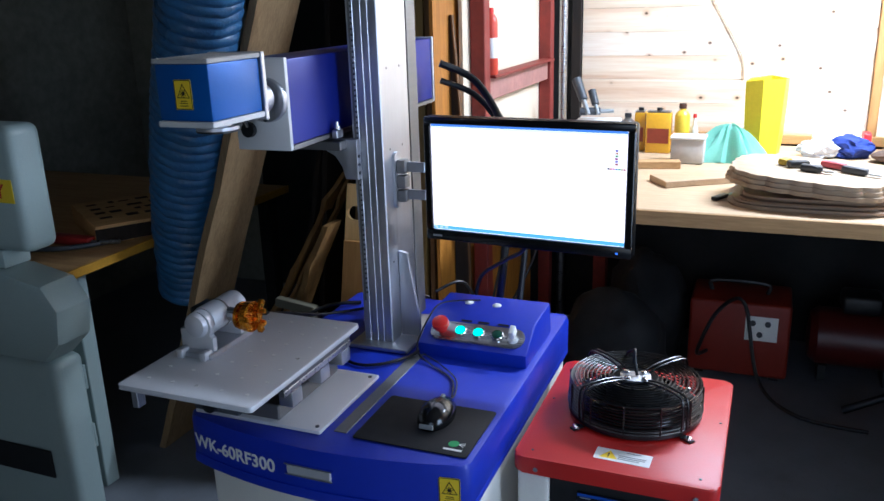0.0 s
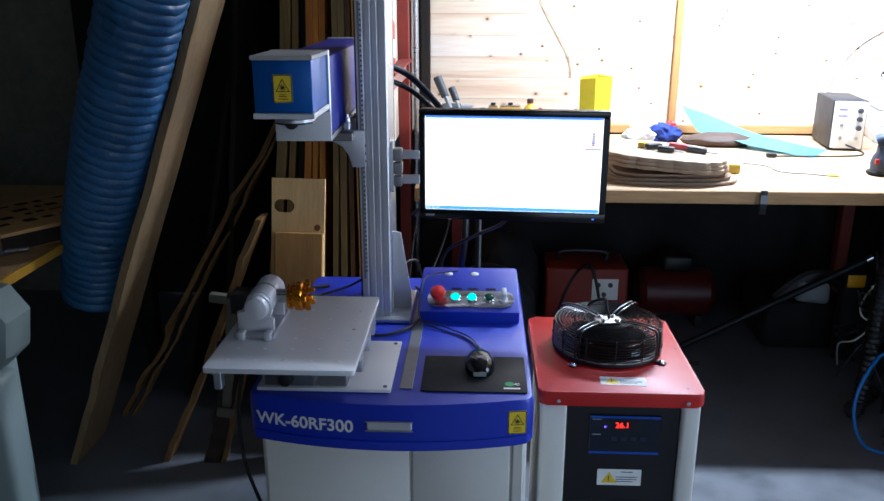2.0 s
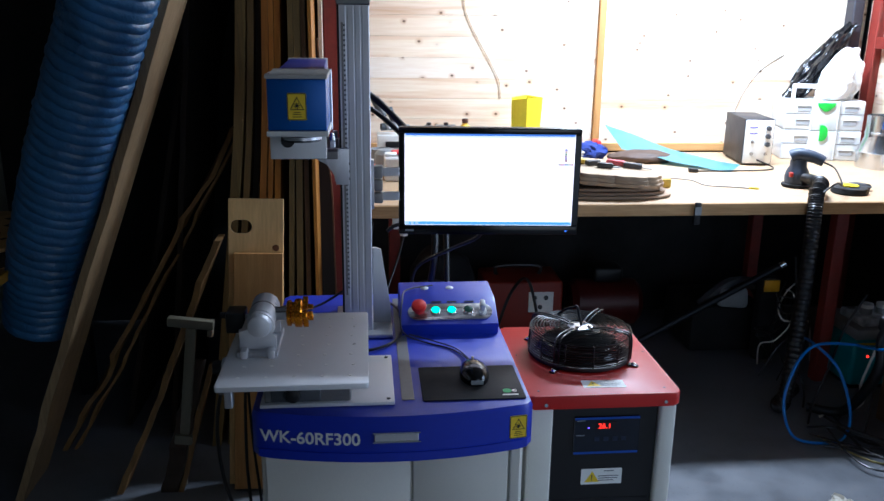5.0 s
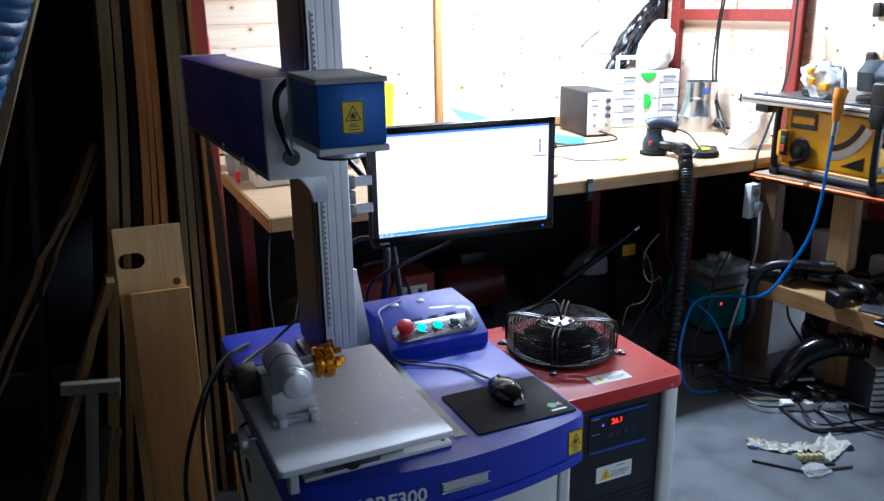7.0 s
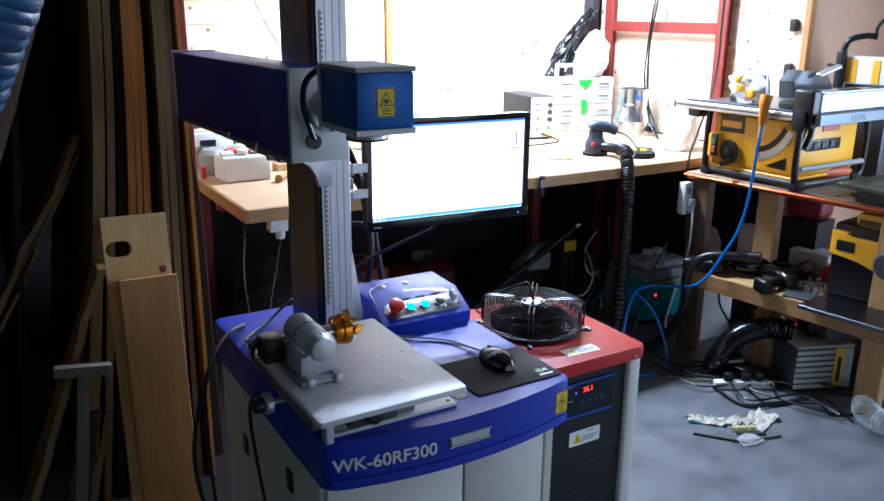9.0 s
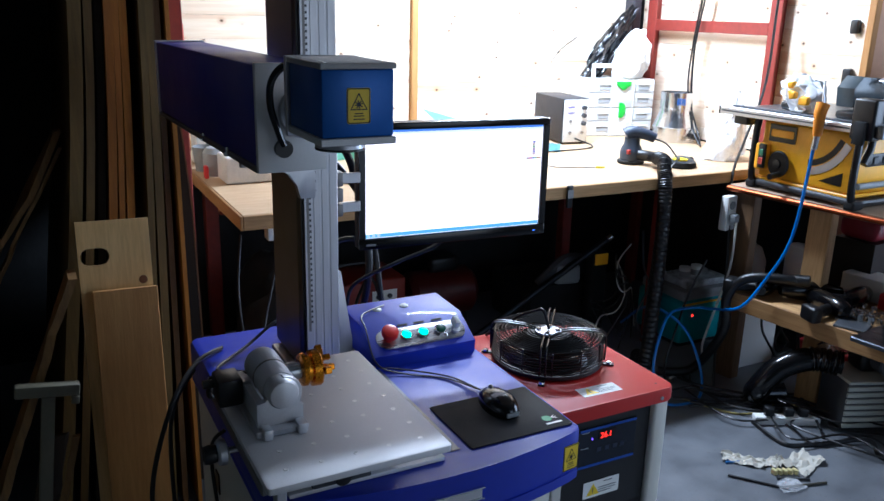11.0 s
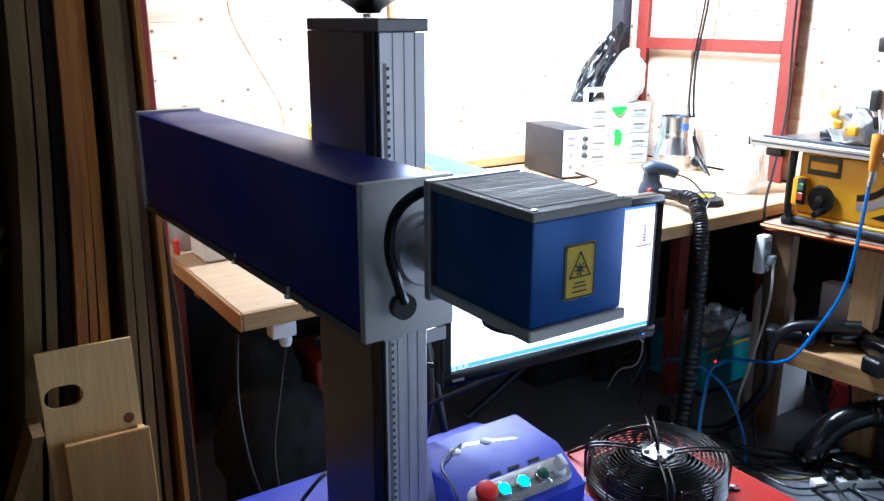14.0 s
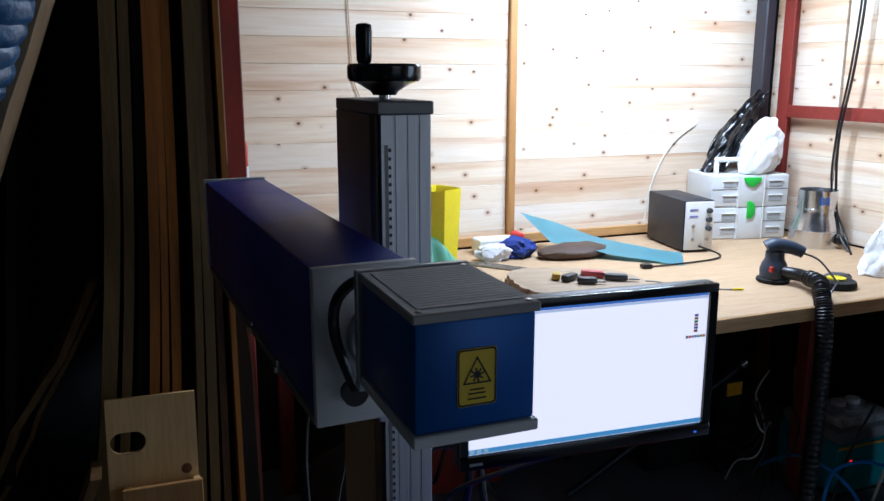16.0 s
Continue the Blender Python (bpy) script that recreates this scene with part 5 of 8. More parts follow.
# ---------- bay side: frame, posts, spray can, power leads ----------
structure("wall_bay", box(B(), 0.135, 0.148, 1.5, WALL_Y, 1.0, 2.9), paint("cream_board", "d8c9b0", 0.6, vary=0.1), "cream board closing the side of the bench bay", "wall")
t = thing("steel_rack", "red oxide steel frame on the near side of the bench bay", "steel frame", (0.17, 1.6, FLOOR))
for y in (1.60, 2.52):
    bm = B()
    box(bm, 0.15, 0.205, y - 0.03, y + 0.03, FLOOR, 2.9, 0.003, 1)
    part("post", bm, RUST_RED, t)
part("rail", box(B(), 0.1635, 0.225, 1.632, 2.488, 1.372, 1.382, 0.002, 1), RUST_RED, t)
part("rail_face", box(B(), 0.165, 0.192, 1.632, 2.488, 1.288, 1.3715, 0.003, 1), paint("worn_red_steel", "9a6f66", 0.6, vary=0.35, grain=30), t)
p = thing("jamb_post", "grey steel post and dark timber strip beside the pine wall", "post", (0.25, 2.68, FLOOR))
part("steel_tube", cyl(B(), (0.222, 2.66, FLOOR), (0.222, 2.66, 2.9), 0.02, seg=16), STEEL, p)
part("timber_strip", box(B(), 0.248, 0.293, WALL_Y - 0.02, WALL_Y + 0.018, 0.99, 2.9, 0.002, 1), PLY_DARK, p)


def bottle(name, label, at, r, h, colour, cap, shoulder=0.75, material=None):
    t = thing(name, label, "bottle", at)
    x, y, z = at
    part("body", lathe(B(), [(r * 0.9, 0.0005), (r, 0.006), (r, h * shoulder), (r * 0.85, h * (shoulder + 0.06)), (r * 0.42, h * (shoulder + 0.12)), (r * 0.42, h * 0.9)], at), material or paint("bottle_" + colour, colour, 0.35), t)
    part("cap", lathe(B(), [(r * 0.48, h * 0.9 + 0.0003), (r * 0.5, h * 0.97), (r * 0.45, h), (0.0005, h)], at), paint("cap_" + cap, cap, 0.4), t)
    return t


sc = bottle("spray_can", "red and white spray can standing on the steel rail", (0.196, 1.66, 1.3825), 0.027, 0.235, "c8442e", "e02a20", 0.8)
part("label_band", lathe(B(), [(0.0273, 0.06), (0.0276, 0.061), (0.0276, 0.13), (0.0273, 0.131)], (0.196, 1.66, 1.3825)), PAPER, sc, "white printed band")

# ---------- on the bench ----------
def tin(name, label, x0, x1, y0, y1, h, colour):
    t = thing(name, label, "tin", ((x0 + x1) / 2, (y0 + y1) / 2, BZ))
    part("body", box(B(), x0, x1, y0, y1, BZ + 0.0005, BZ + h, 0.006, 2), paint("tin_" + colour, colour, 0.35, vary=0.15), t)
    part("lid", box(B(), x0 + 0.004, x1 - 0.004, y0 + 0.004, y1 - 0.004, BZ + h + 0.0003, BZ + h + 0.008, 0.002, 1), STEEL, t)
    part("spout", cyl(B(), ((x0 + x1) / 2, (y0 + y1) / 2, BZ + h + 0.0083), ((x0 + x1) / 2, (y0 + y1) / 2, BZ + h + 0.02), 0.012, seg=12), BLACK, t)
    part("label_panel", box(B(), x0 + 0.008, x1 - 0.008, y0 - 0.0012, y0 - 0.0003, BZ + h * 0.25, BZ + h * 0.62), paint("tin_label_red", "8c3a22", 0.5), t)
    return t


tin("solvent_tin", "yellow metal solvent tin with a dark red label", 0.655, 0.762, 2.40, 2.46, 0.175, "d9a520")
tin("solvent_tin", "yellow metal tin behind the others", 0.60, 0.648, 2.44, 2.50, 0.17, "cf9a1c")
bottle("glue_bottle", "yellow bottle with a brown cap", (0.805, 2.43, BZ), 0.032, 0.215, "d8b62c", "4a2a1c")
bottle("glue_bottle", "small white bottle with a red nozzle", (0.856, 2.44, BZ), 0.016, 0.17, "d8d4cc", "c8281e", 0.6)
bottle("glue_bottle", "dark bottle with a black cap", (0.575, 2.42, BZ), 0.03, 0.17, "55504a", "17171a")


def tool_tray():
    t = thing("tool_tray", "white plastic tray with dark tools lying in it", "tray", (0.46, 2.36, BZ))
    part("tray", box(B(), 0.36, 0.55, 2.29, 2.42, BZ + 0.0005, BZ + 0.15, 0.008, 2), WHITE, t)
    part("slot", box(B(), 0.40, 0.47, 2.288, 2.2895, BZ + 0.09, BZ + 0.12), BLACK, t)
    for i, (a, b, r) in enumerate((((0.35, 2.38, 1.30), (0.42, 2.32, 1.155), 0.022), ((0.42, 2.38, 1.25), (0.46, 2.33, 1.155), 0.018), ((0.38, 2.33, 1.165), (0.52, 2.37, 1.165), 0.018))):
        s = thing("hand_tool", "dark grey cylindrical hand tool in the tray", "tool", a, "tools in the tray")
        part("grip", cyl(B(), a, Vector(a).lerp(Vector(b), 0.6), r, r * 0.9, 14), DARKGREY, s)
        part("shank", cyl(B(), Vector(a).lerp(Vector(b), 0.602), b, r * 0.5, r * 0.45, 12), GREY, s)
    c = thing("grey_tub", "clear grey tub of small parts", "tub", (0.35, 2.2, BZ))
    part("tub", lathe(B(), [(0.04, 0.0005), (0.05, 0.09), (0.052, 0.1), (0.046, 0.1), (0.04, 0.02)], (0.375, 2.2, BZ)), GREY, c)


tool_tray()


def yellow_bin():
    t = thing("yellow_bin", "bright yellow folded plastic bin against the pine wall", "bin", (1.135, 2.52, BZ))
    bm = B()
    rings = []
    for z, r in ((0.0005, 0.074), (0.10, 0.082), (0.2, 0.086), (0.312, 0.09), (0.31, 0.087), (0.02, 0.07)):
        rings.append([bm.verts.new((1.135 + r * math.cos(radians(60 * k + 20)) * (1 + 0.03 * math.sin(k * 2.1 + z * 9)), 2.52 + r * math.sin(radians(60 * k + 20)), BZ + z + (0.008 * math.sin(k * 1.7) if z > 0.3 else 0))) for k in range(6)])
    for a, b in zip(rings, rings[1:]):
        for k in range(6):
            bm.faces.new((a[k], a[(k + 1) % 6], b[(k + 1) % 6], b[k]))
    bm.faces.new(rings[0][::-1])
    bm.faces.new(rings[-1])
    part("shell", bm, paint("yellow_plastic", "e6d40e", 0.4, vary=0.1), t, smooth=False)


yellow_bin()


def cloth(name, label, bm, hexc, rough=0.9):
    lo = min((v.co for v in bm.verts), key=lambda c: c.z)
    t = thing(name, label, "cloth", tuple(lo))
    part("folds", bm, paint("cloth_" + hexc, hexc, rough, vary=0.15, grain=150, bumps=0.3), t)
    return t




def draped_towel():
    """Towel dropped in a heap: one peak, deep folds running down to a wavy hem."""
    c = Vector((0.985, 2.33, BZ))
    bm = B()
    rings = []
    n, m = 96, 16
    for j in range(m + 1):
        u = j / m
        line = []
        for k in range(n):
            a = 2 * math.pi * k / n
            f = noise.noise(Vector((math.cos(a) * 1.7, math.sin(a) * 1.7, 3.1 + u * 0.5)))
            g = noise.noise(Vector((math.cos(a) * 4.5, math.sin(a) * 4.5, 7.0 + u * 0.8)))
            r = u * (1.0 + 0.35 * f + 0.22 * g * u)
            h = 0.15 * (1 - u) ** 0.85 * (1 + 0.5 * g * min(1, 3 * u)) + 0.035 * max(0.0, f + g) * u
            line.append(bm.verts.new(c + Vector((0.17 * r * math.cos(a) + 0.02 * (1 - u), 0.11 * r * math.sin(a), 0.002 + max(0.0, h)))))
        rings.append(line)
    for a, b in zip(rings[1:], rings[2:]):
        for k in range(n):
            bm.faces.new((a[k], a[(k + 1) % n], b[(k + 1) % n], b[k]))
    bm.faces.new(rings[1])
    for v in rings[0]:
        bm.verts.remove(v)
    bmesh.ops.solidify(bm, geom=bm.faces[:], thickness=0.003)
    lo = min(v.co.z for v in bm.verts)
    bmesh.ops.translate(bm, vec=Vector((0, 0, BZ + 0.0006 - lo)), verts=bm.verts)
    t = thing("mint_towel", "crumpled mint green towel heaped on the bench", "cloth", tuple(c))
    part("folds", bm, paint("cloth_9fdcc6", "9fdcc6", 0.9, vary=0.12, grain=150, bumps=0.3), t)


draped_towel()
t = thing("plastic_tub", "grey-white open plastic tub full of bits", "tub", (0.84, 2.24, BZ))
part("tub", box(B(), 0.79, 0.92, 2.18, 2.27, BZ + 0.0005, BZ + 0.10, 0.008, 2), paint("milky_tub", "b9b6b0", 0.4), t)
part("rim", box(B(), 0.785, 0.925, 2.175, 2.275, BZ + 0.1003, BZ + 0.112, 0.004, 2), WHITE, t)
t = thing("pale_offcut", "pale planed offcut board lying on the bench", "board", (0.93, 1.87, BZ))
bm = box(B(), -0.15, 0.15, -0.07, 0.07, 0.0005, 0.024, 0.002, 1)
bmesh.ops.transform(bm, matrix=Matrix.Translation((0.92, 1.86, BZ)) @ Matrix.Rotation(radians(32), 4, "Z"), verts=bm.verts)
part("board", bm, BENCH, t)
t = thing("pale_offcut", "small block of wood leaning on the tub", "board", (0.74, 2.05, BZ))
bm = box(B(), -0.09, 0.09, -0.025, 0.025, 0.0005, 0.03, 0.002, 1)
bmesh.ops.transform(bm, matrix=Matrix.Translation((0.75, 2.08, BZ)) @ Matrix.Rotation(radians(12), 4, "Z"), verts=bm.verts)
part("block", bm, TIMBER_X, t)
t = thing("utility_knife", "green and black utility knife on the bench", "knife", (1.03, 1.62, BZ))
bm = box(B(), -0.055, 0.02, -0.011, 0.011, 0.0005, 0.014, 0.004, 2)
K = Matrix.Translation((1.03, 1.62, BZ)) @ Matrix.Rotation(radians(62), 4, "Z")
bmesh.ops.transform(bm, matrix=K, verts=bm.verts)
part("grip", bm, BLACK, t)
bm = box(B(), 0.0205, 0.10, -0.009, 0.009, 0.003, 0.008, 0.001, 1)
bmesh.ops.transform(bm, matrix=K, verts=bm.verts)
part("sleeve", bm, paint("knife_green", "6f8f80", 0.4), t)


def scallop_stack():
    """Pile of cut-out boards; the topmost have scalloped edges."""
    c = Vector((1.31, 1.655, 0))
    m_low, m_top = wood("thin_board_brown", "a58f78", "7d6a55", 0), wood("cut_board_pale", "c9bba6", "9d8d76", 0)
    edge = paint("sooty_edge", "8c8072", 0.7, vary=0.3, grain=40)
    z = BZ + 0.0006
    for i in range(6):
        t = thing("thin_board", "thin brown cut board in a pile on the bench", "board", (c.x, c.y, z), "pile of cut boards")
        n = 48
        rx, ry = 0.285 - 0.012 * i, 0.20 - 0.007 * i
        out = []
        for k in range(n):
            a = 2 * math.pi * k / n + 0.13 * i
            s = 1 / max(abs(math.cos(a)) ** 4 + abs(math.sin(a)) ** 4, 1e-6) ** 0.25
            out.append((c.x + 0.008 * math.sin(i * 2.3) + rx * s * math.cos(a) * 0.93, c.y + 0.008 * math.cos(i * 3.1) + ry * s * math.sin(a) * 0.95))
        part("board", prism(B(), out, "z", z, z + 0.0062), m_low, t)
        z += 0.0066
    z += 0.022
    TILT = Matrix.Translation(c + Vector((-0.02, -0.015, z))) @ Matrix.Rotation(radians(3.2), 4, "Y") @ Matrix.Rotation(radians(2.0), 4, "X") @ Matrix.Rotation(radians(-9), 4, "Z") @ Matrix.Translation(-c - Vector((0, 0, z)))
    t0 = thing("wood_spacer", "small wooden spacer between boards", "block", (c.x, c.y, z - 0.012))
    part("block", box(B(), c.x - 0.12, c.x + 0.12, c.y - 0.09, c.y + 0.09, z - 0.0218, z - 0.0094), PLY_DARK, t0)
    for i in range(3):
        t = thing("scalloped_board", "pale cut-out board with a scalloped edge on top of the pile", "board", (c.x, c.y, z), "pile of cut boards")
        out = []
        n = 144
        for k in range(n):
            a = 2 * math.pi * k / n
            s = 1 / max(abs(math.cos(a)) ** 3 + abs(math.sin(a)) ** 3, 1e-6) ** (1 / 3)
            w = 1 + 0.05 * abs(math.sin(11 * a + 0.05 * i)) ** 0.7
            out.append((c.x + (0.255 - 0.006 * i) * s * w * math.cos(a) * 0.95, c.y + (0.178 - 0.004 * i) * s * w * math.sin(a)))
        bm = prism(B(), out, "z", z, z + 0.0145, 0.0008)
        bmesh.ops.transform(bm, matrix=TILT, verts=bm.verts)
        part("board", bm, m_top, t)
        z += 0.015
    return z


ZTOP = scallop_stack()
for i, (x, y, ang, ln, col) in enumerate(((1.27, 1.66, 30, 0.11, "202226"), (1.31, 1.60, -12, 0.10, "2a2c30"), (1.38, 1.67, -25, 0.12, "c05058"), (1.44, 1.62, -20, 0.12, "3a3a3e"), (1.22, 1.68, 60, 0.07, "b89a28"))):
    t = thing("small_tool", "small tool lying on the scalloped boards", "tool", (x, y, ZTOP), "tools on the boards")
    bm = box(B(), -ln / 2, ln * 0.15, -0.014, 0.014, 0.0006, 0.022, 0.006, 2)
    M = Matrix.Translation((x, y, ZTOP - math.tan(radians(3.2)) * (x - 1.31) + math.tan(radians(2.0)) * (y - 1.655) + 0.001)) @ Matrix.Rotation(radians(3.2), 4, "Y") @ Matrix.Rotation(radians(2.0), 4, "X") @ Matrix.Rotation(radians(ang), 4, "Z")
    bmesh.ops.transform(bm, matrix=M, verts=bm.verts)
    part("handle", bm, paint("tool_" + col, col, 0.45), t)
    bm = box(B(), ln * 0.152, ln / 2, -0.007, 0.007, 0.004, 0.010, 0.002, 1)
    bmesh.ops.transform(bm, matrix=M, verts=bm.verts)
    part("blade", bm, STEEL, t)
t = thing("yellow_tape", "small yellow and black tape measure behind the boards", "tape measure", (1.60, 1.72, BZ))
part("case", box(B(), 1.575, 1.625, 1.70, 1.735, BZ + 0.0005, BZ + 0.04, 0.008, 2), paint("tool_b89a28", "b89a28", 0.45), t)

cloth("blue_cloth", "crumpled dark blue cloth", blob((1.47, 2.47, BZ + 0.001), 0.085, 0.06, 0.05, 0.3, 1.8, 7.7, 4), "23357e")
cloth("white_rag", "crumpled white cotton rag", blob((1.35, 2.45, BZ + 0.001), 0.075, 0.05, 0.04, 0.35, 2.0, 1.2, 4), "c9c9cc")
t = thing("packet_of_film", "flat clear packet with red ends", "packet", (1.45, 2.58, BZ))
part("packet", crumple(box(B(), 1.33, 1.52, 2.55, 2.64, BZ + 0.008, BZ + 0.07, 0.012, 3), 0.006, 20, 2), PAPER, t)
part("red_end", crumple(box(B(), 1.521, 1.555, 2.55, 2.64, BZ + 0.008, BZ + 0.085, 0.01, 3), 0.006, 20, 4), paint("packet_red", "c82a2a", 0.4), t)
part("base_fold", box(B(), 1.34, 1.52, 2.555, 2.635, BZ + 0.0005, BZ + 0.0078), PAPER, t)
for i in range(3):
    s = thing("metal_rod", "thin metal rod lying on the bench", "rod", (1.25 + i * 0.03, 2.35, BZ), "rods on the bench")
    part("rod", cyl(B(), (1.20 + 0.03 * i, 2.42, BZ + 0.006), (1.36 + 0.03 * i, 2.22, BZ + 0.006), 0.005, seg=10), STEEL, s)
t = thing("leather_pouch", "dark brown leather tool pouch lying flat", "pouch", (1.70, 2.38, BZ))
bm = blob((1.71, 2.39, BZ + 0.001), 0.17, 0.09, 0.036, 0.12, 1.4, 5.1, 4)
part("pouch", bm, paint("brown_leather", "4a382c", 0.6, vary=0.25), t)


def teal_sheet():
    t = thing("teal_sheet", "pale teal flexible plastic sheet sprung up at one corner", "plastic sheet", (1.9, 2.3, BZ))
    bm = B()
    nx, ny = 14, 8
    A, D, Br, Cr = (Vector(p) for p in ((1.60, 2.69, 1.135), (1.63, 2.44, 1.035), (2.20, 2.27, BZ + 0.003), (2.05, 2.06, BZ + 0.003)))
    grid = []
    for i in range(nx + 1):
        u = i / nx
        row = []
        for j in range(ny + 1):
            v = j / ny
            p = A.lerp(Br, u).lerp(D.lerp(Cr, u), v)
            p.z = BZ + 0.003 + (A.lerp(D, v).z - BZ) * (1 - u) ** 1.6 + 0.014 * math.sin(u * 6.2) ** 2 * (1 - u)
            row.append(bm.verts.new(p))
        grid.append(row)
    for a, b in zip(grid, grid[1:]):
        for j in range(ny):
            bm.faces.new((a[j], a[j + 1], b[j + 1], b[j]))
    bmesh.ops.solidify(bm, geom=bm.faces[:], thickness=0.0025)
    part("sheet", bm, paint("teal_plastic", "7fb6c2", 0.4, vary=0.1), t)


teal_sheet()


def instrument_box():
    t = thing("bench_instrument", "black steel instrument with a pale dial panel", "instrument", (2.30, 2.42, BZ), rz=-9)
    part("case", box(B(), -0.075, 0.075, -0.16, 0.18, 0.008, 0.235, 0.005, 2), paint("instrument_black", "26262b", 0.5), t)
    f = part("front_panel", box(B(), -0.07, 0.07, -0.168, -0.1605, 0.012, 0.23, 0.004, 2), WHITE, t)
    for z in (0.19, 0.15, 0.11):
        k = part("knob", lathe(B(), [(0.011, -0.018), (0.012, -0.016), (0.012, -0.0005), (0.0005, 0)], (0.042, -0.1682, z), "y", 16), DARKGREY, f)
    for x, z in ((-0.03, 0.12), (-0.03, 0.06), (0.04, 0.06)):
        part("socket", lathe(B(), [(0.008, -0.004), (0.009, -0.0005), (0.0005, 0)], (x, -0.1682, z), "y", 14), STEEL, f)
    for x, z in ((-0.03, 0.19), (-0.03, 0.16)):
        part("label_bar", box(B(), x - 0.02, x + 0.02, -0.1692, -0.1682, z, z + 0.008), paint("bar_violet", "8a86c8", 0.5), f)
    for x in (-0.055, 0.055):
        for y in (-0.13, 0.15):
            part("foot", cyl(B(), (x, y, 0.0005), (x, y, 0.0078), 0.01, seg=12), BLACK, t)
    part("mains_lead", cable([(0.0, -0.17, 0.03), (0.06, -0.25, 0.006), (-0.02, -0.33, 0.006), (-0.22, -0.38, 0.006), (-0.35, -0.40, 0.006)], 0.004, 6), BLACK, t)
    part("plug", box(B(), -0.39, -0.345, -0.42, -0.385, 0.0005, 0.02, 0.006, 2), BLACK, t)


instrument_box()


def tool_case():
    shell = paint("case_grey", "d3d6d6", 0.45, vary=0.05)
    H = 0.157
    for i in range(2):
        t = thing("tool_case", "pale grey stacking tool case with bright green latches", "tool case", (2.70, 2.42, BZ + H * i), "stacked tool cases", rz=-13)
        part("shell", box(B(), -0.198, 0.198, 0.0, 0.27, 0.0008, H - 0.0008, 0.008, 3), shell, t)
        part("centre_rib", box(B(), -0.062, 0.062, -0.012, -0.0005, 0.002, H - 0.002, 0.004, 2), shell, t)
        for x in (-0.065, 0.065):
            part("edge_rib", box(B(), x - 0.0025, x + 0.0025, -0.016, -0.0005, 0.002, H - 0.002, 0.001, 1), WHITE, t)
        for x in (-0.105, 0.13):
            for z in (0.028, 0.098):
                part("recess", box(B(), x - 0.034, x + 0.034, -0.003, -0.0005, z, z + 0.026, 0.001, 1), paint("recess_grey", "a9adb0", 0.5), t)
                part("rib", box(B(), x - 0.038, x + 0.038, -0.008, -0.0005, z + 0.027, z + 0.032, 0.001, 1), WHITE, t)
        part("seam", box(B(), -0.1985, 0.1985, -0.0018, -0.0002, H * 0.55, H * 0.55 + 0.002), DARKGREY, t)
        if i:
            out = [(-0.045, 0.145), (0.045, 0.145), (0.04, 0.125), (0.008, 0.10), (-0.008, 0.10), (-0.04, 0.125)]
        else:
            out = [(-0.02 + 0.03 * math.cos(radians(a)) * (0.9 if a < 180 else 1.0), H - 0.012 + 0.042 * math.sin(radians(a))) for a in range(-90, 91, 18)] + [(-0.034, H + 0.03), (-0.034, H - 0.052)]
            out = [(x + 0.015, z) for x, z in out]
        part("latch", prism(B(), out, "y", -0.021, -0.0125, 0.002), paint("latch_green", "3fc03a", 0.4), t, "bright green latch")
        if i:
            bm = B()
            box(bm, -0.16, -0.142, 0.05, 0.075, H, H + 0.055, 0.004, 2)
            box(bm, 0.0, 0.018, 0.05, 0.075, H, H + 0.055, 0.004, 2)
            box(bm, -0.16, 0.018, 0.05, 0.075, H + 0.0555, H + 0.078, 0.006, 2)
            part("handle", bm, WHITE, t)


tool_case()
for nm, lb, bmx, m in (("carrier_bag", "white plastic bag stuffed on the tool cases", blob((2.76, 2.47, BZ + 0.316), 0.12, 0.085, 0.115, 0.22, 1.6, 2.2, 5), paint("bag_white", "e0e2e4", 0.35, vary=0.08, bumps=0.3)),
                       ("bin_bag", "shiny black plastic bag behind the white one", blob((2.70, 2.60, BZ + 0.316), 0.12, 0.06, 0.21, 0.42, 1.9, 6.4, 5), paint("bag_black", "0e0e11", 0.2, vary=0.2, bumps=0.5))):
    t = thing(nm, lb, "bag", (2.75, 2.5, BZ + 0.315))
    if nm == "bin_bag":
        for v in bmx.verts:
            h = v.co.z - BZ - 0.316
            v.co.x = 2.60 + (v.co.x - 2.70) * 0.55 + 0.72 * h
    else:
        for v in bmx.verts:
            h = max(0.0, v.co.z - BZ - 0.316)
            v.co.x = 2.74 + (v.co.x - 2.74) * (1.0 - 1.6 * h) + 0.38 * h
            v.co.z += 0.35 * h
    part("folds", bmx, m, t)


def duct_reducer():
    t = thing("duct_reducer", "shiny galvanised duct reducer standing on its wide end", "duct", (2.89, 2.19, BZ))
    z = BZ
    part("shell", lathe(B(), [(0.112, 0.0006), (0.112, 0.07), (0.116, 0.072), (0.116, 0.08), (0.112, 0.082), (0.085, 0.155), (0.085, 0.17), (0.089, 0.172), (0.089, 0.178), (0.085, 0.18), (0.085, 0.262), (0.082, 0.262), (0.082, 0.2), (0.0005, 0.16)], (2.89, 2.19, z), seg=40), metal("galvanised", "cfd2d6", 0.22, 2), t)
    bm = B()
    for a in (-128, -120, -112, -104):
        x, y = 2.89 + 0.0862 * math.cos(radians(a)), 2.19 + 0.0862 * math.sin(radians(a))
        box(bm, x - 0.004, x + 0.004, y - 0.002, y + 0.002, z + 0.20, z + 0.235)
    part("blue_mark", bm, paint("mark_blue", "3a62a8", 0.5), t, smooth=False)


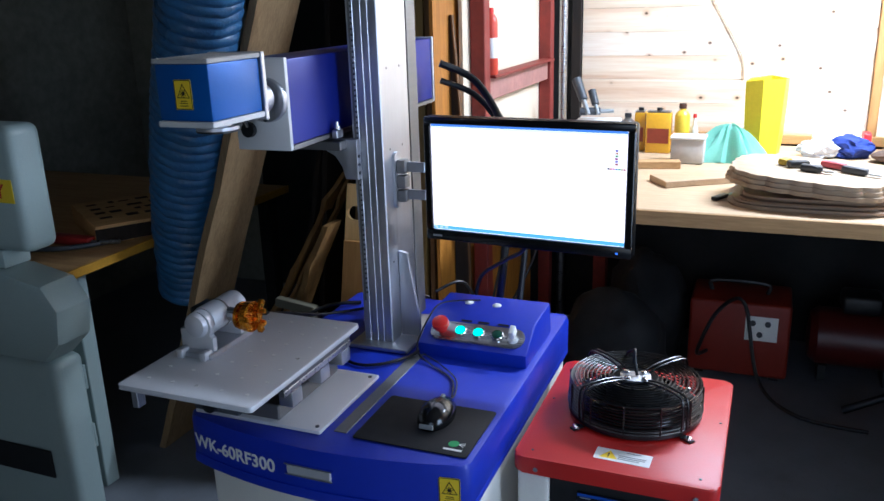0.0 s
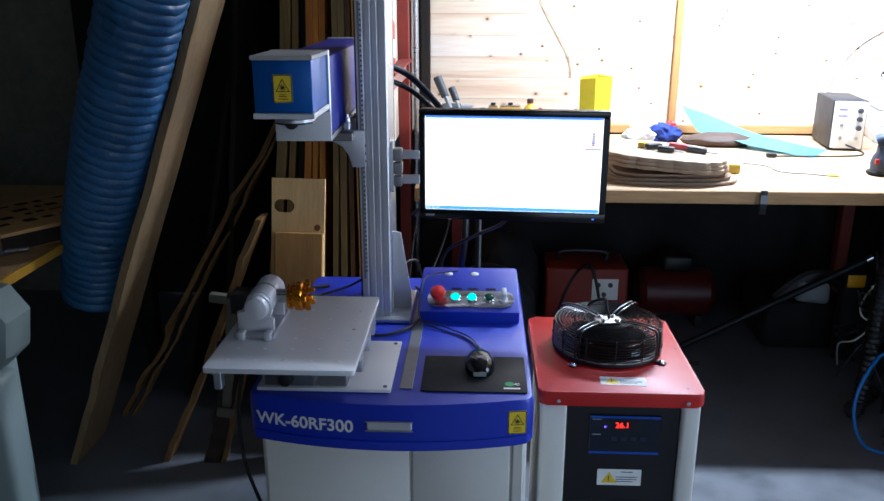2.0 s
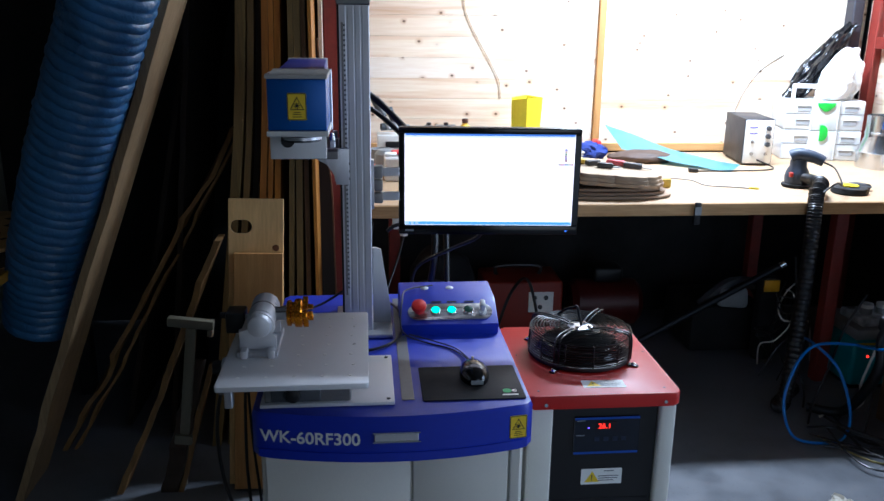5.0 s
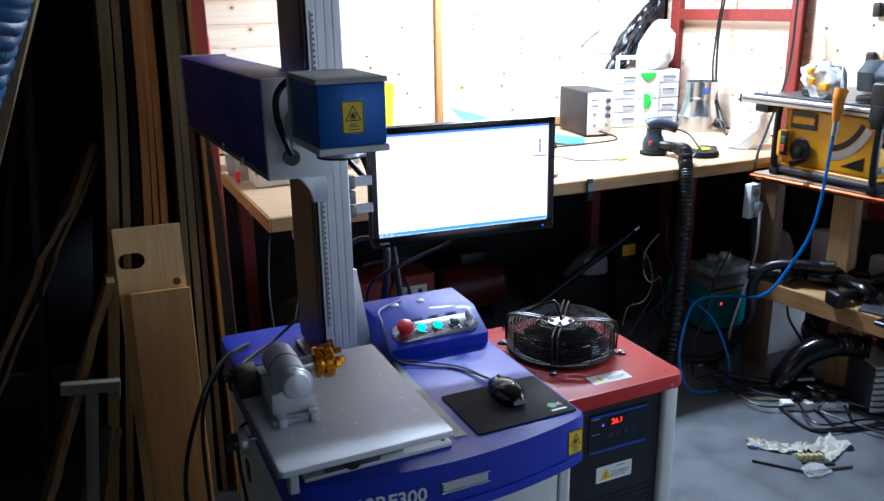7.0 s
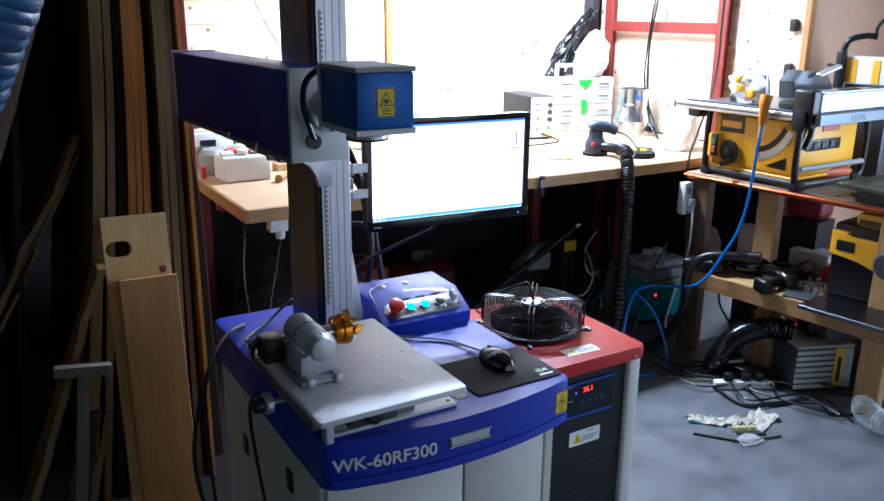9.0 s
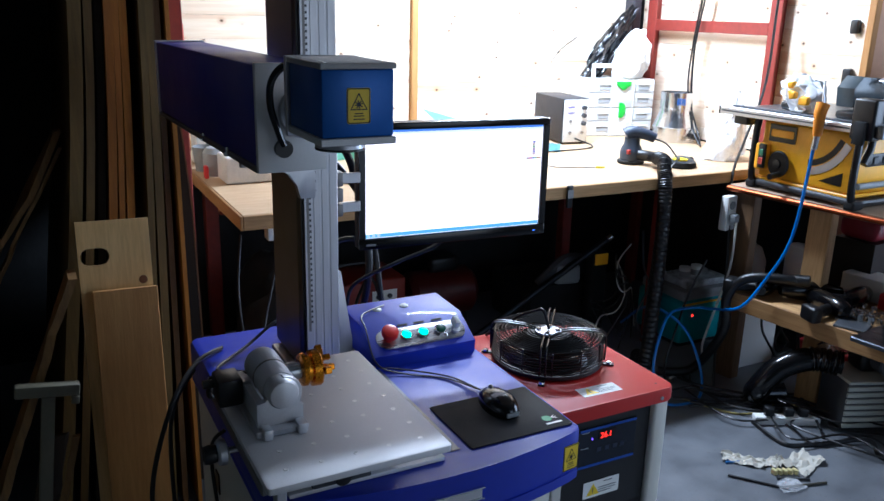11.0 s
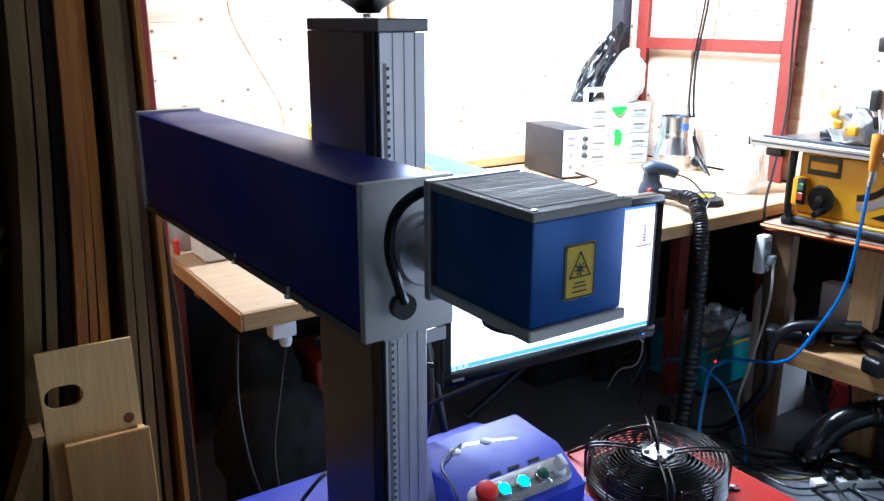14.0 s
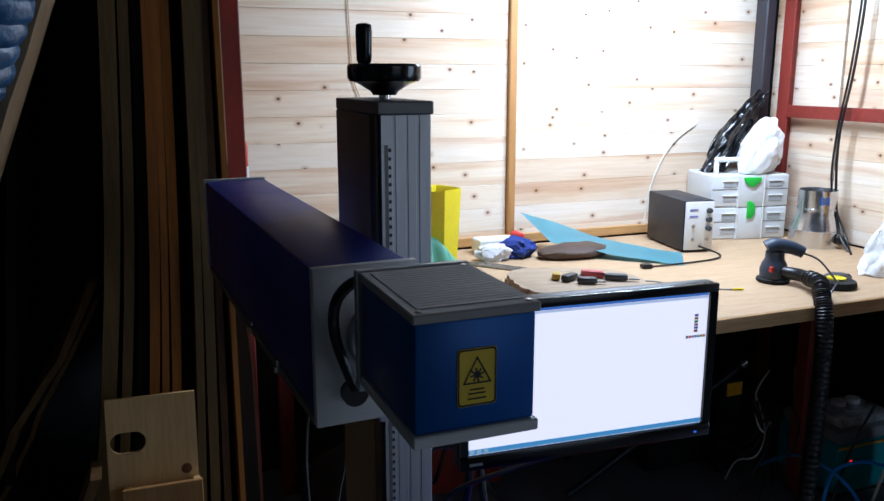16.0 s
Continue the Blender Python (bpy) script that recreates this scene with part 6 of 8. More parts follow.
duct_reducer()
t = thing("carrier_bag", "thin white plastic bag slumped on the bench", "bag", (2.72, 1.64, BZ))
bm = blob((2.72, 1.64, BZ + 0.001), 0.12, 0.10, 0.085, 0.3, 1.7, 9.1, 5)
for v in bm.verts:
    h = v.co.z - BZ
    k = min(1.0, h / 0.13)
    v.co.x = 2.70 + (v.co.x - 2.72) * (1.0 - 0.75 * k) + 0.05 * k
    v.co.y = 1.66 + (v.co.y - 1.64) * (1.0 - 0.55 * k) - 0.02 * k
    v.co.z = BZ + h * (1.2 + 1.1 * k)
part("folds", bm, clear("milky_film", "eef0f2", 0.3, 0.8), t)


def sander():
    t = thing("orbital_sander", "dark blue-grey orbital sander with its dust hose", "sander", (2.20, 1.72, BZ))
    c = (2.20, 1.72, BZ)
    body = paint("sander_blue_grey", "333d4d", 0.45, vary=0.15)
    part("pad", lathe(B(), [(0.058, 0.0006), (0.062, 0.006), (0.062, 0.014), (0.05, 0.018)], c), BLACK_MATT, t)
    part("housing", lathe(B(), [(0.05, 0.0185), (0.052, 0.05), (0.045, 0.075), (0.036, 0.09), (0.034, 0.12)], c), body, t)
    bm = sweep(B(), curve_points([(2.175, 1.735, BZ + 0.128), (2.20, 1.72, BZ + 0.142), (2.25, 1.69, BZ + 0.135), (2.285, 1.665, BZ + 0.118)], 6), lambda u: 0.034 - 0.012 * u, 16)
    part("handle", bm, body, t)
    part("badge", box(B(), 2.145, 2.16, 1.675, 1.69, BZ + 0.05, BZ + 0.07, 0.002, 1), paint("badge_red", "b03028", 0.4), t)
    part("dust_outlet", sweep(B(), curve_points([(2.21, 1.68, BZ + 0.045), (2.23, 1.62, BZ + 0.045), (2.21, 1.55, BZ + 0.05)], 6), 0.024, 14), BLACK, t)
    pts = curve_points([(2.21, 1.552, BZ + 0.05), (2.17, 1.47, BZ + 0.055), (2.12, 1.41, BZ + 0.035), (2.095, 1.362, BZ - 0.06), (2.09, 1.35, BZ - 0.3), (2.085, 1.35, 0.4), (2.08, 1.37, 0.12), (2.10, 1.45, 0.062), (2.25, 1.6, 0.06)], 40)
    part("ribbed_hose", sweep(B(), pts, lambda u: 0.029 + 0.0022 * math.sin(u * 620), 14), BLACK, t, "black ribbed vacuum hose")
    part("lead", cable([(2.285, 1.665, BZ + 0.116), (2.30, 1.60, BZ + 0.10), (2.28, 1.50, BZ + 0.05), (2.20, 1.42, BZ + 0.07), (2.10, 1.372, BZ - 0.01), (2.07, 1.366, BZ - 0.3), (2.06, 1.37, 0.3)], 0.004, 6), BLACK, t)
    d = thing("sanding_pad", "dark backing pad with a bright yellow centre", "sanding pad", (2.36, 1.57, BZ))
    part("pad", lathe(B(), [(0.07, 0.0006), (0.075, 0.008), (0.07, 0.026), (0.03, 0.03)], (2.36, 1.57, BZ)), BLACK_MATT, d)
    part("yellow_ring", lathe(B(), [(0.034, 0.0302), (0.034, 0.036), (0.02, 0.037), (0.02, 0.034)], (2.36, 1.57, BZ)), paint("yellow_plastic", "e6d40e", 0.4), d)
    part("cloth_tail", blob((2.43, 1.63, BZ + 0.0008), 0.06, 0.04, 0.02, 0.3, 2.0, 8.0, 3), DARKGREY, d)


sander()
t = thing("bench_clamp", "black clip clamp on the bench edge", "clamp", (1.62, 1.39, BZ - 0.06))
part("jaw", box(B(), 1.605, 1.63, 1.378, 1.3905, BZ - 0.085, BZ + 0.006, 0.003, 2), BLACK, t)
part("label_band", box(B(), 1.604, 1.631, 1.3765, 1.3778, BZ - 0.045, BZ - 0.012), GREY, t)
t = thing("thin_lead", "thin lead with a yellow plug lying on the bench", "cable", (1.9, 1.75, BZ))
part("lead", cable([(1.70, 1.92, BZ + 0.004), (1.78, 1.86, BZ + 0.004), (1.80, 1.74, BZ + 0.004), (1.90, 1.70, BZ + 0.004), (1.96, 1.67, BZ + 0.004)], 0.0028, 6), GREY, t)
part("plug", cyl(B(), (1.961, 1.668, BZ + 0.0052), (2.0, 1.655, BZ + 0.0052), 0.0045, seg=10), paint("yellow_plastic", "e6d40e", 0.4), t)


def parts_box():
    t = thing("parts_box", "white plastic box heaped with red and white packets", "box", (0.49, 1.95, BZ))
    part("box", box(B(), 0.385, 0.585, 1.88, 2.03, BZ + 0.0005, BZ + 0.105, 0.01, 3), paint("box_white", "d8d6d2", 0.5), t)
    for i in range(6):
        x, y = 0.415 + 0.032 * i, 1.93 + 0.04 * (i % 2)
        s = thing("packet", "small red and white packet in the box", "packet", (x, y, BZ + 0.105), "packets in the box")
        bm = box(B(), -0.026, 0.026, -0.02, 0.02, 0.0, 0.014, 0.003, 2)
        bmesh.ops.transform(bm, matrix=Matrix.Translation((x, y, BZ + 0.107 + 0.003 * (i % 3))) @ Matrix.Rotation(radians(40 * i), 4, "Z") @ Matrix.Rotation(radians(8), 4, "X"), verts=bm.verts)
        part("packet", bm, paint("packet_red", "c82a2a", 0.4) if i % 2 else PAPER, s)
    r = thing("wooden_roller", "turned wooden handle lying on the bench", "handle", (0.62, 1.80, BZ))
    part("handle", sweep(B(), curve_points([(0.585, 1.80, BZ + 0.017), (0.62, 1.85, BZ + 0.017), (0.68, 1.93, BZ + 0.017)], 6), lambda u: 0.016 - 0.004 * u, 12), TIMBER_X, r)
    b = thing("grey_housing", "grey cast machine part at the back of the bench", "machine part", (0.42, 2.12, BZ))
    part("housing", lathe(B(), [(0.05, 0.0006), (0.055, 0.03), (0.055, 0.09), (0.04, 0.11), (0.0005, 0.112)], (0.40, 2.10, BZ), seg=20), GREY, b)
    part("lid", blob((0.55, 2.16, BZ + 0.001), 0.09, 0.06, 0.07, 0.2, 1.7, 2.8, 4), paint("cloth_9fb", "aeb0b2", 0.6), b)
    part("red_clip", box(B(), 0.335, 0.35, 2.02, 2.05, BZ + 0.0006, BZ + 0.05, 0.003, 1), paint("packet_red", "c82a2a", 0.4), b)


parts_box()
t = thing("socket_clamp", "white plug adaptor clamped under the bench corner", "plug", (0.44, 1.41, 0.86))
part("body", box(B(), 0.405, 0.475, 1.395, 1.445, 0.885, 0.9295, 0.006, 2), WHITE, t)
part("plug", lathe(B(), [(0.014, -0.03), (0.018, -0.02), (0.018, 0.0), (0.0005, 0.0)], (0.45, 1.42, 0.8847)), WHITE, t)
part("lead", cable([(0.45, 1.42, 0.855), (0.42, 1.40, 0.75), (0.36, 1.32, 0.6), (0.34, 1.2, 0.5), (0.38, 1.05, 0.62), (0.36, 0.92, 0.84), (0.30, 0.83, 0.842)], 0.0045, 8), BLACK, t)
part("lead", cable([(0.33, 1.46, 0.9), (0.30, 1.40, 0.7), (0.30, 1.25, 0.52), (0.36, 1.0, 0.55), (0.33, 0.9, 0.8)], 0.0045, 8), BLACK, t)

# wires on the pine walls
t = thing("wall_wire", "thin brown wire hanging down the pine boards", "wire", (0.9, WALL_Y - 0.006, 1.3))
part("wire", cable([(0.80, WALL_Y - 0.006, 2.3), (0.82, WALL_Y - 0.006, 1.82), (0.84, WALL_Y - 0.006, 1.70), (0.90, WALL_Y - 0.006, 1.58), (0.97, WALL_Y - 0.006, 1.46), (1.02, WALL_Y - 0.006, 1.36), (1.03, WALL_Y - 0.006, 1.27)], 0.0022, 6), paint("wire_brown", "b09472", 0.6), t)
t = thing("wall_wire", "cream wire looping behind the tool cases", "wire", (2.35, WALL_Y - 0.006, 1.1))
part("wire", cable([(2.30, WALL_Y - 0.03, 1.03), (2.36, WALL_Y - 0.006, 1.25), (2.46, WALL_Y - 0.006, 1.42), (2.6, WALL_Y - 0.006, 1.52)], 0.004, 6), CREAM, t)
t = thing("hanging_leads", "pair of dark leads hanging in front of the pine wall", "cable", (2.96, 2.1, BZ))
part("lead", cable([(2.965, 2.11, 2.88), (2.96, 2.10, 2.2), (2.955, 2.12, 1.8), (2.94, 2.15, 1.5), (2.93, 2.13, 1.25), (2.92, 2.08, 1.06), (2.90, 2.0, BZ + 0.006)], 0.006, 6), BLACK, t)
part("lead", cable([(2.965, 2.13, 2.88), (2.96, 2.12, 2.2), (2.945, 2.13, 1.8), (2.945, 2.17, 1.5), (2.925, 2.15, 1.25), (2.93, 2.05, 1.04), (2.86, 1.95, BZ + 0.006)], 0.005, 6), BLACK, t)
part("clip", box(B(), 2.90, 2.96, 2.06, 2.10, 1.005, 1.035, 0.004, 1), BLACK, t)
t = thing("hanging_leads", "dark lead hanging beside the steel post", "cable", (2.88, 1.63, BZ))
part("lead", cable([(2.95, 1.64, 2.88), (2.94, 1.64, 2.2), (2.92, 1.63, 1.7), (2.82, 1.55, 1.35), (2.62, 1.45, 1.1), (2.52, 1.40, 0.98), (2.46, 1.335, 0.80), (2.46, 1.31, 0.5), (2.42, 1.28, 0.2), (2.35, 1.2, 0.04)], 0.006, 6), BLACK, t)

# ---------- under the bench ----------
def welder():
    t = thing("welding_set", "orange-red metal welding set under the bench", "welder", (1.1, 2.3, FLOOR))
    m = paint("welder_orange", "7a1f0d", 0.5, vary=0.15)
    part("case", box(B(), 0.90, 1.31, 2.24, 2.52, 0.05, 0.385, 0.015, 3), m, t)
    part("label_plate", box(B(), 1.13, 1.26, 2.2375, 2.2395, 0.22, 0.33, 0.001, 1), PAPER, t)
    for x, z in ((1.16, 0.30), (1.22, 0.30), (1.19, 0.25)):
        part("dial", lathe(B(), [(0.012, -0.008), (0.012, -0.0005), (0.0005, 0)], (x, 2.237, z), "y", 12), DARKGREY, t)
    part("handle", cable([(0.98, 2.38, 0.385), (0.99, 2.38, 0.43), (1.2, 2.38, 0.43), (1.21, 2.38, 0.385)], 0.010, 8), BLACK, t)
    for x in (0.95, 1.26):
        part("foot", box(B(), x - 0.02, x + 0.02, 2.27, 2.50, FLOOR, 0.0495), BLACK, t)
    part("lead", cable([(0.98, 2.235, 0.15), (0.95, 2.1, 0.2), (1.02, 2.12, 0.38), (1.12, 2.2, 0.40), (1.2, 2.1, 0.1), (1.35, 1.95, 0.04), (1.6, 1.9, 0.04)], 0.008, 8), BLACK, t)
    c = thing("air_compressor", "dark red air compressor tank under the bench", "compressor", (1.58, 2.4, FLOOR))
    part("tank", lathe(B(), [(0.02, -0.2), (0.10, -0.19), (0.125, -0.16), (0.125, 0.16), (0.10, 0.19), (0.02, 0.2)], (1.58, 2.42, 0.21), "x", 28), paint("tank_red", "4c1210", 0.4, vary=0.2), c)
    part("pump", box(B(), 1.50, 1.66, 2.35, 2.49, 0.3355, 0.42, 0.02, 3), BLACK, c)
    for x in (1.45, 1.70):
        part("foot", box(B(), x - 0.015, x + 0.015, 2.34, 2.50, FLOOR, 0.10), BLACK, c)
    b = thing("wrecking_bar", "long grey steel bar leaning on clutter", "steel bar", (1.55, 2.1, FLOOR))
    part("bar", cyl(B(), (1.52, 2.05, 0.045), (2.32, 1.98, 0.53), 0.016, seg=12), metal("dull_steel", "3c3e43", 0.5), b)
    part("tip", cyl(B(), (2.32, 1.98, 0.5305), (2.345, 1.977, 0.546), 0.017, seg=12), CHROME, b)
    g = thing("garden_machine", "dark bundle of tools and brackets under the bench", "tools", (2.1, 2.2, FLOOR))
    part("frame", box(B(), 1.95, 2.35, 2.1, 2.5, FLOOR, 0.28, 0.03, 2), BLACK_MATT, g)
    part("arm", sweep(B(), curve_points([(1.98, 2.08, 0.3), (2.1, 2.05, 0.42), (2.25, 2.1, 0.4), (2.35, 2.2, 0.3)], 5), 0.03, 8), DARKGREY, g)
    part("bracket", crumple(box(B(), 2.05, 2.2, 2.02, 2.08, 0.30, 0.40, 0.02, 3), 0.015, 9, 3), GREY, g)
    k = thing("black_holdall", "limp black holdall under the bench", "bag", (0.62, 1.85, FLOOR))
    part("bag", blob((0.62, 1.95, FLOOR + 0.001), 0.22, 0.2, 0.27, 0.16, 1.4, 4.0, 4), BLACK_MATT, k)
    k = thing("black_holdall", "second black bag piled under the bench", "bag", (0.72, 2.35, FLOOR))
    part("bag", blob((0.7, 2.38, FLOOR + 0.001), 0.18, 0.2, 0.3, 0.16, 1.4, 8.0, 4), BLACK_MATT, k)


welder()

# ---------- tool table along the side wall ----------
TX, TY, TR = 2.47, 1.375, 7.0
TW = Matrix.Translation((TX, TY, 0)) @ Matrix.Rotation(radians(TR), 4, "Z")


def on_table(x, y, z):
    """World place of a point in the table's own axes: x away from its front, -y along it."""
    return tuple(TW @ Vector((x, y, z)))


def tool_table():
    t = thing("tool_table", "timber tool table with a copper-coloured front edge and low shelf", "table", (TX, TY, FLOOR), rz=TR)
    F = -FLOOR
    part("top", box(B(), 0.012, 0.72, -1.55, 0.0, 0.868, 0.899, 0.002, 1), wood("table_top", "b59d84", "8f7861", 1), t)
    part("front_edge", sweep(B(), [Vector((0.0, y, 0.884)) for y in (-1.55, -1.0, -0.5, 0.0)], 0.0118, 10), metal("copper_pipe", "8f4a2c", 0.4), t, "copper-coloured pipe along the edge")
    for y in (-0.08, -0.98, -1.5):
        part("leg", box(B(), 0.02, 0.075, y - 0.05, y + 0.05, 0.0, 0.867, 0.003, 1), TIMBER if y < -0.5 else wood("dark_leg", "7a5f42", "503c28", 2), t)
        part("leg", box(B(), 0.62, 0.68, y - 0.05, y + 0.05, 0.0, 0.867, 0.003, 1), TIMBER, t)
    part("stub_leg", box(B(), 0.10, 0.155, -0.44, -0.34, 0.4605, 0.867, 0.003, 1), TIMBER, t)
    part("low_leg", box(B(), 0.10, 0.16, -0.50, -0.40, 0.0, 0.389, 0.003, 1), TIMBER, t)
    part("shelf", box(B(), -0.085, 0.60, -1.5, -0.135, 0.435, 0.46, 0.002, 1), TIMBER_Y, t)
    part("shelf_rail", box(B(), -0.10, -0.0855, -1.5, -0.135, 0.385, 0.462, 0.003, 1), TIMBER_Y, t)
    s = thing("socket_box", "white double socket box fixed to the table leg", "socket", on_table(-0.02, -0.03, 0.80), rz=TR)
    part("box", box(B(), -0.03, 0.035, -0.02, 0.02, -0.07, 0.085, 0.006, 2), WHITE, s)
    part("socket", lathe(B(), [(0.018, -0.004), (0.019, -0.0005), (0.0005, 0)], (0.0, -0.0205, 0.045), "y", 16), GREY, s)
    part("plug", box(B(), -0.018, 0.018, -0.055, -0.0205, -0.03, 0.01, 0.008, 2), GREY, s)
    part("lead", cable([(0.0, -0.05, -0.025), (-0.01, -0.06, -0.12), (0.01, -0.04, -0.25), (-0.03, -0.03, -0.40), (-0.06, 0.0, -0.6), (-0.02, 0.03, -0.72), (-0.2, 0.05, -0.765)], 0.006, 6), CREAM, s)


tool_table()
YEL = paint("tool_yellow", "f0b010", 0.4, vary=0.12)


def table_saw():
    t = thing("table_saw", "yellow and black portable table saw on the tool table", "table saw", (2.512, 1.081, FLOOR + 0.899), rz=2)
    # own axes: front face looks along -x, length along y
    part("body", box(B(), 0.03, 0.47, -0.24, 0.20, 0.05, 0.272, 0.014, 3), YEL, t)
    part("lower_skirt", box(B(), 0.025, 0.475, -0.243, 0.203, 0.036, 0.0495, 0.004, 1), YEL, t)
    part("front_bulge", box(B(), -0.005, 0.0295, 0.145, 0.20, 0.08, 0.185, 0.01, 3), YEL, t)
    for y in (-0.26, 0.215):
        pts = curve_points([(0.02, y, 0.285), (0.01, y, 0.22), (0.01, y, 0.07), (0.03, y, 0.028), (0.09, y, 0.02), (0.42, y, 0.02), (0.49, y, 0.03), (0.51, y, 0.08), (0.515, y, 0.18), (0.50, y, 0.28)], 6)
        part("roll_cage", sweep(B(), pts, 0.015, 10), BLACK, t)
        for x in (0.04, 0.445):
            part("foot", box(B(), x - 0.035, x + 0.03, y - 0.024, y + 0.024, 0.0008, 0.034, 0.01, 3), BLACK_MATT, t)
    part("cage_rail", cyl(B(), (0.03, -0.245, 0.026), (0.03, 0.20, 0.026), 0.014, seg=12), DARKGREY, t)
    part("cage_rail", cyl(B(), (0.04, -0.262, 0.085), (0.50, -0.262, 0.085), 0.012, seg=12), GREY, t)
    part("table_plate", box(B(), 0.0, 0.51, -0.275, 0.28, 0.296, 0.318, 0.003, 1), metal("saw_table", "8f9296", 0.35, 1), t)
    part("under_frame", box(B(), 0.03, 0.46, -0.245, 0.21, 0.2725, 0.2955, 0.002, 1), BLACK, t)
    rail = part("front_rail", box(B(), -0.055, -0.02, -0.265, 0.37, 0.282, 0.312, 0.003, 1), ALU, t)
    part("rail_groove", box(B(), -0.0562, -0.0552, -0.255, 0.36, 0.294, 0.300), DARKGREY, rail, smooth=False)
    part("rail_bar", box(B(), -0.0195, -0.001, -0.275, 0.335, 0.303, 0.319, 0.001, 1), DARKGREY, t)
    part("rail_bracket", box(B(), -0.018, 0.04, 0.25, 0.32, 0.245, 0.2955, 0.006, 2), BLACK, t)
    part("rail_end", box(B(), -0.056, -0.019, 0.3705, 0.376, 0.281, 0.313), BLACK, rail)
    f = part("fence", box(B(), -0.02, 0.60, -0.36, -0.30, 0.321, 0.392, 0.003, 1), metal("fence_grey", "9aa0a8", 0.4, 0), t, "grey metal rip fence")
    part("fence_cap", box(B(), -0.02, 0.60, -0.367, -0.293, 0.3925, 0.399, 0.002, 1), ALU, f)
    for x in (0.16, 0.38):
        part("fence_slot", box(B(), x, x + 0.09, -0.355, -0.305, 0.3995, 0.404, 0.002, 1), BLACK, f)
    part("fence_head", box(B(), -0.078, -0.021, -0.36, -0.267, 0.265, 0.405, 0.01, 3), BLACK, f)
    part("head_lever", box(B(), -0.094, -0.0785, -0.34, -0.29, 0.25, 0.33, 0.006, 2), BLACK_MATT, f)
    part("fence_rail", box(B(), -0.06, 0.60, -0.39, -0.3605, 0.276, 0.318, 0.002, 1), metal("fence_low", "5f666c", 0.4, 0), t)
    for k in range(6):
        part("scale_mark", box(B(), 0.16 + k * 0.018, 0.165 + k * 0.018, -0.3912, -0.3902, 0.285, 0.308), BLACK, t, smooth=False)
    n = part("name_plate", box(B(), 0.0265, 0.0292, 0.03, 0.162, 0.195, 0.262, 0.002, 1), BLACK, t, "black plate with a yellow maker's bar")
    part("bar", box(B(), 0.0248, 0.0262, 0.042, 0.15, 0.214, 0.243, 0.003, 1), YEL, n, smooth=False)
    w = part("hand_wheel", lathe(B(), [(0.046, -0.02), (0.052, -0.012), (0.046, -0.004), (0.036, -0.006), (0.036, -0.016), (0.046, -0.02)], (0.018, 0.082, 0.115), "x", 28), BLACK, t)
    part("hub", lathe(B(), [(0.0005, -0.028), (0.018, -0.026), (0.02, -0.004), (0.0005, -0.003)], (0.018, 0.082, 0.115), "x", 16), BLACK, w)
    for a in (30, 150, 270):
        d = Vector((0, math.cos(radians(a)), math.sin(radians(a))))
        part("spoke", cyl(B(), Vector((0.006, 0.082, 0.115)) + d * 0.018, Vector((0.006, 0.082, 0.115)) + d * 0.042, 0.007, seg=8), BLACK, w)
    part("crank", cyl(B(), (-0.06, 0.065, 0.072), (0.0, 0.065, 0.078), 0.012, seg=12), BLACK, w)
    s = part("switch", box(B(), -0.017, -0.0055, 0.137, 0.172, 0.09, 0.185, 0.004, 2), BLACK, t)
    part("on_key", box(B(), -0.021, -0.0175, 0.143, 0.166, 0.14, 0.165, 0.002, 1), paint("key_green", "2a6a4a", 0.4), s)
    part("off_key", box(B(), -0.021, -0.0175, 0.143, 0.166, 0.105, 0.132, 0.002, 1), paint("key_red", "b03a2c", 0.4), s)
    # bevel scale: a dark curved slot and a bright arc, rising to the fence side
    for r0, r1, mat, x in ((0.155, 0.178, BLACK, 0.0285), (0.182, 0.212, ALU, 0.0275)):
        bm = B()
        P = []
        for k in range(13):
            a = radians(5 + 62 * k / 12)
            P.append([bm.verts.new((xx, -0.025 - r * math.sin(a), 0.305 - r * math.cos(a))) for xx in (x, 0.0299) for r in (r0, r1)])
        for a, b in zip(P, P[1:]):
            for q in ((0, 1), (1, 3), (3, 2), (2, 0)):
                bm.faces.new((a[q[0]], a[q[1]], b[q[1]], b[q[0]]))
        bm.faces.new([P[0][k] for k in (0, 2, 3, 1)])
        bm.faces.new([P[-1][k] for k in (0, 1, 3, 2)])
        bmesh.ops.recalc_face_normals(bm, faces=bm.faces)
        part("bevel_scale", bm, mat, t, smooth=False)
    part("vent", prism(B(), [(-0.20, 0.075), (-0.10, 0.08), (-0.20, 0.125)], "x", 0.0265, 0.0292), BLACK, t)
    part("side_recess", box(B(), 0.10, 0.34, -0.2435, -0.2405, 0.15, 0.195, 0.004, 2), BLACK, t)
    for k in range(3):
        part("stored_key", box(B(), 0.14 + k * 0.06, 0.175 + k * 0.06, -0.249, -0.2440, 0.158, 0.186, 0.003, 1), DARKGREY, t)
    part("side_handle", sweep(B(), [Vector((0.10, -0.255, 0.262)), Vector((0.085, -0.261, 0.215)), Vector((0.055, -0.261, 0.165))], 0.014, 10), BLACK, t)
    part("orange_label", box(B(), 0.20, 0.32, -0.2438, -0.2406, 0.225, 0.255, 0.003, 1), paint("tool_orange", "c85a1a", 0.45), t)
    part("dust_port", sweep(B(), [Vector((0.2, -0.18, 0.055)), Vector((0.3, -0.22, 0.045)), Vector((0.41, -0.25, 0.045))], 0.026, 14), paint("tool_orange", "c85a1a", 0.45), t, "orange plastic dust port")
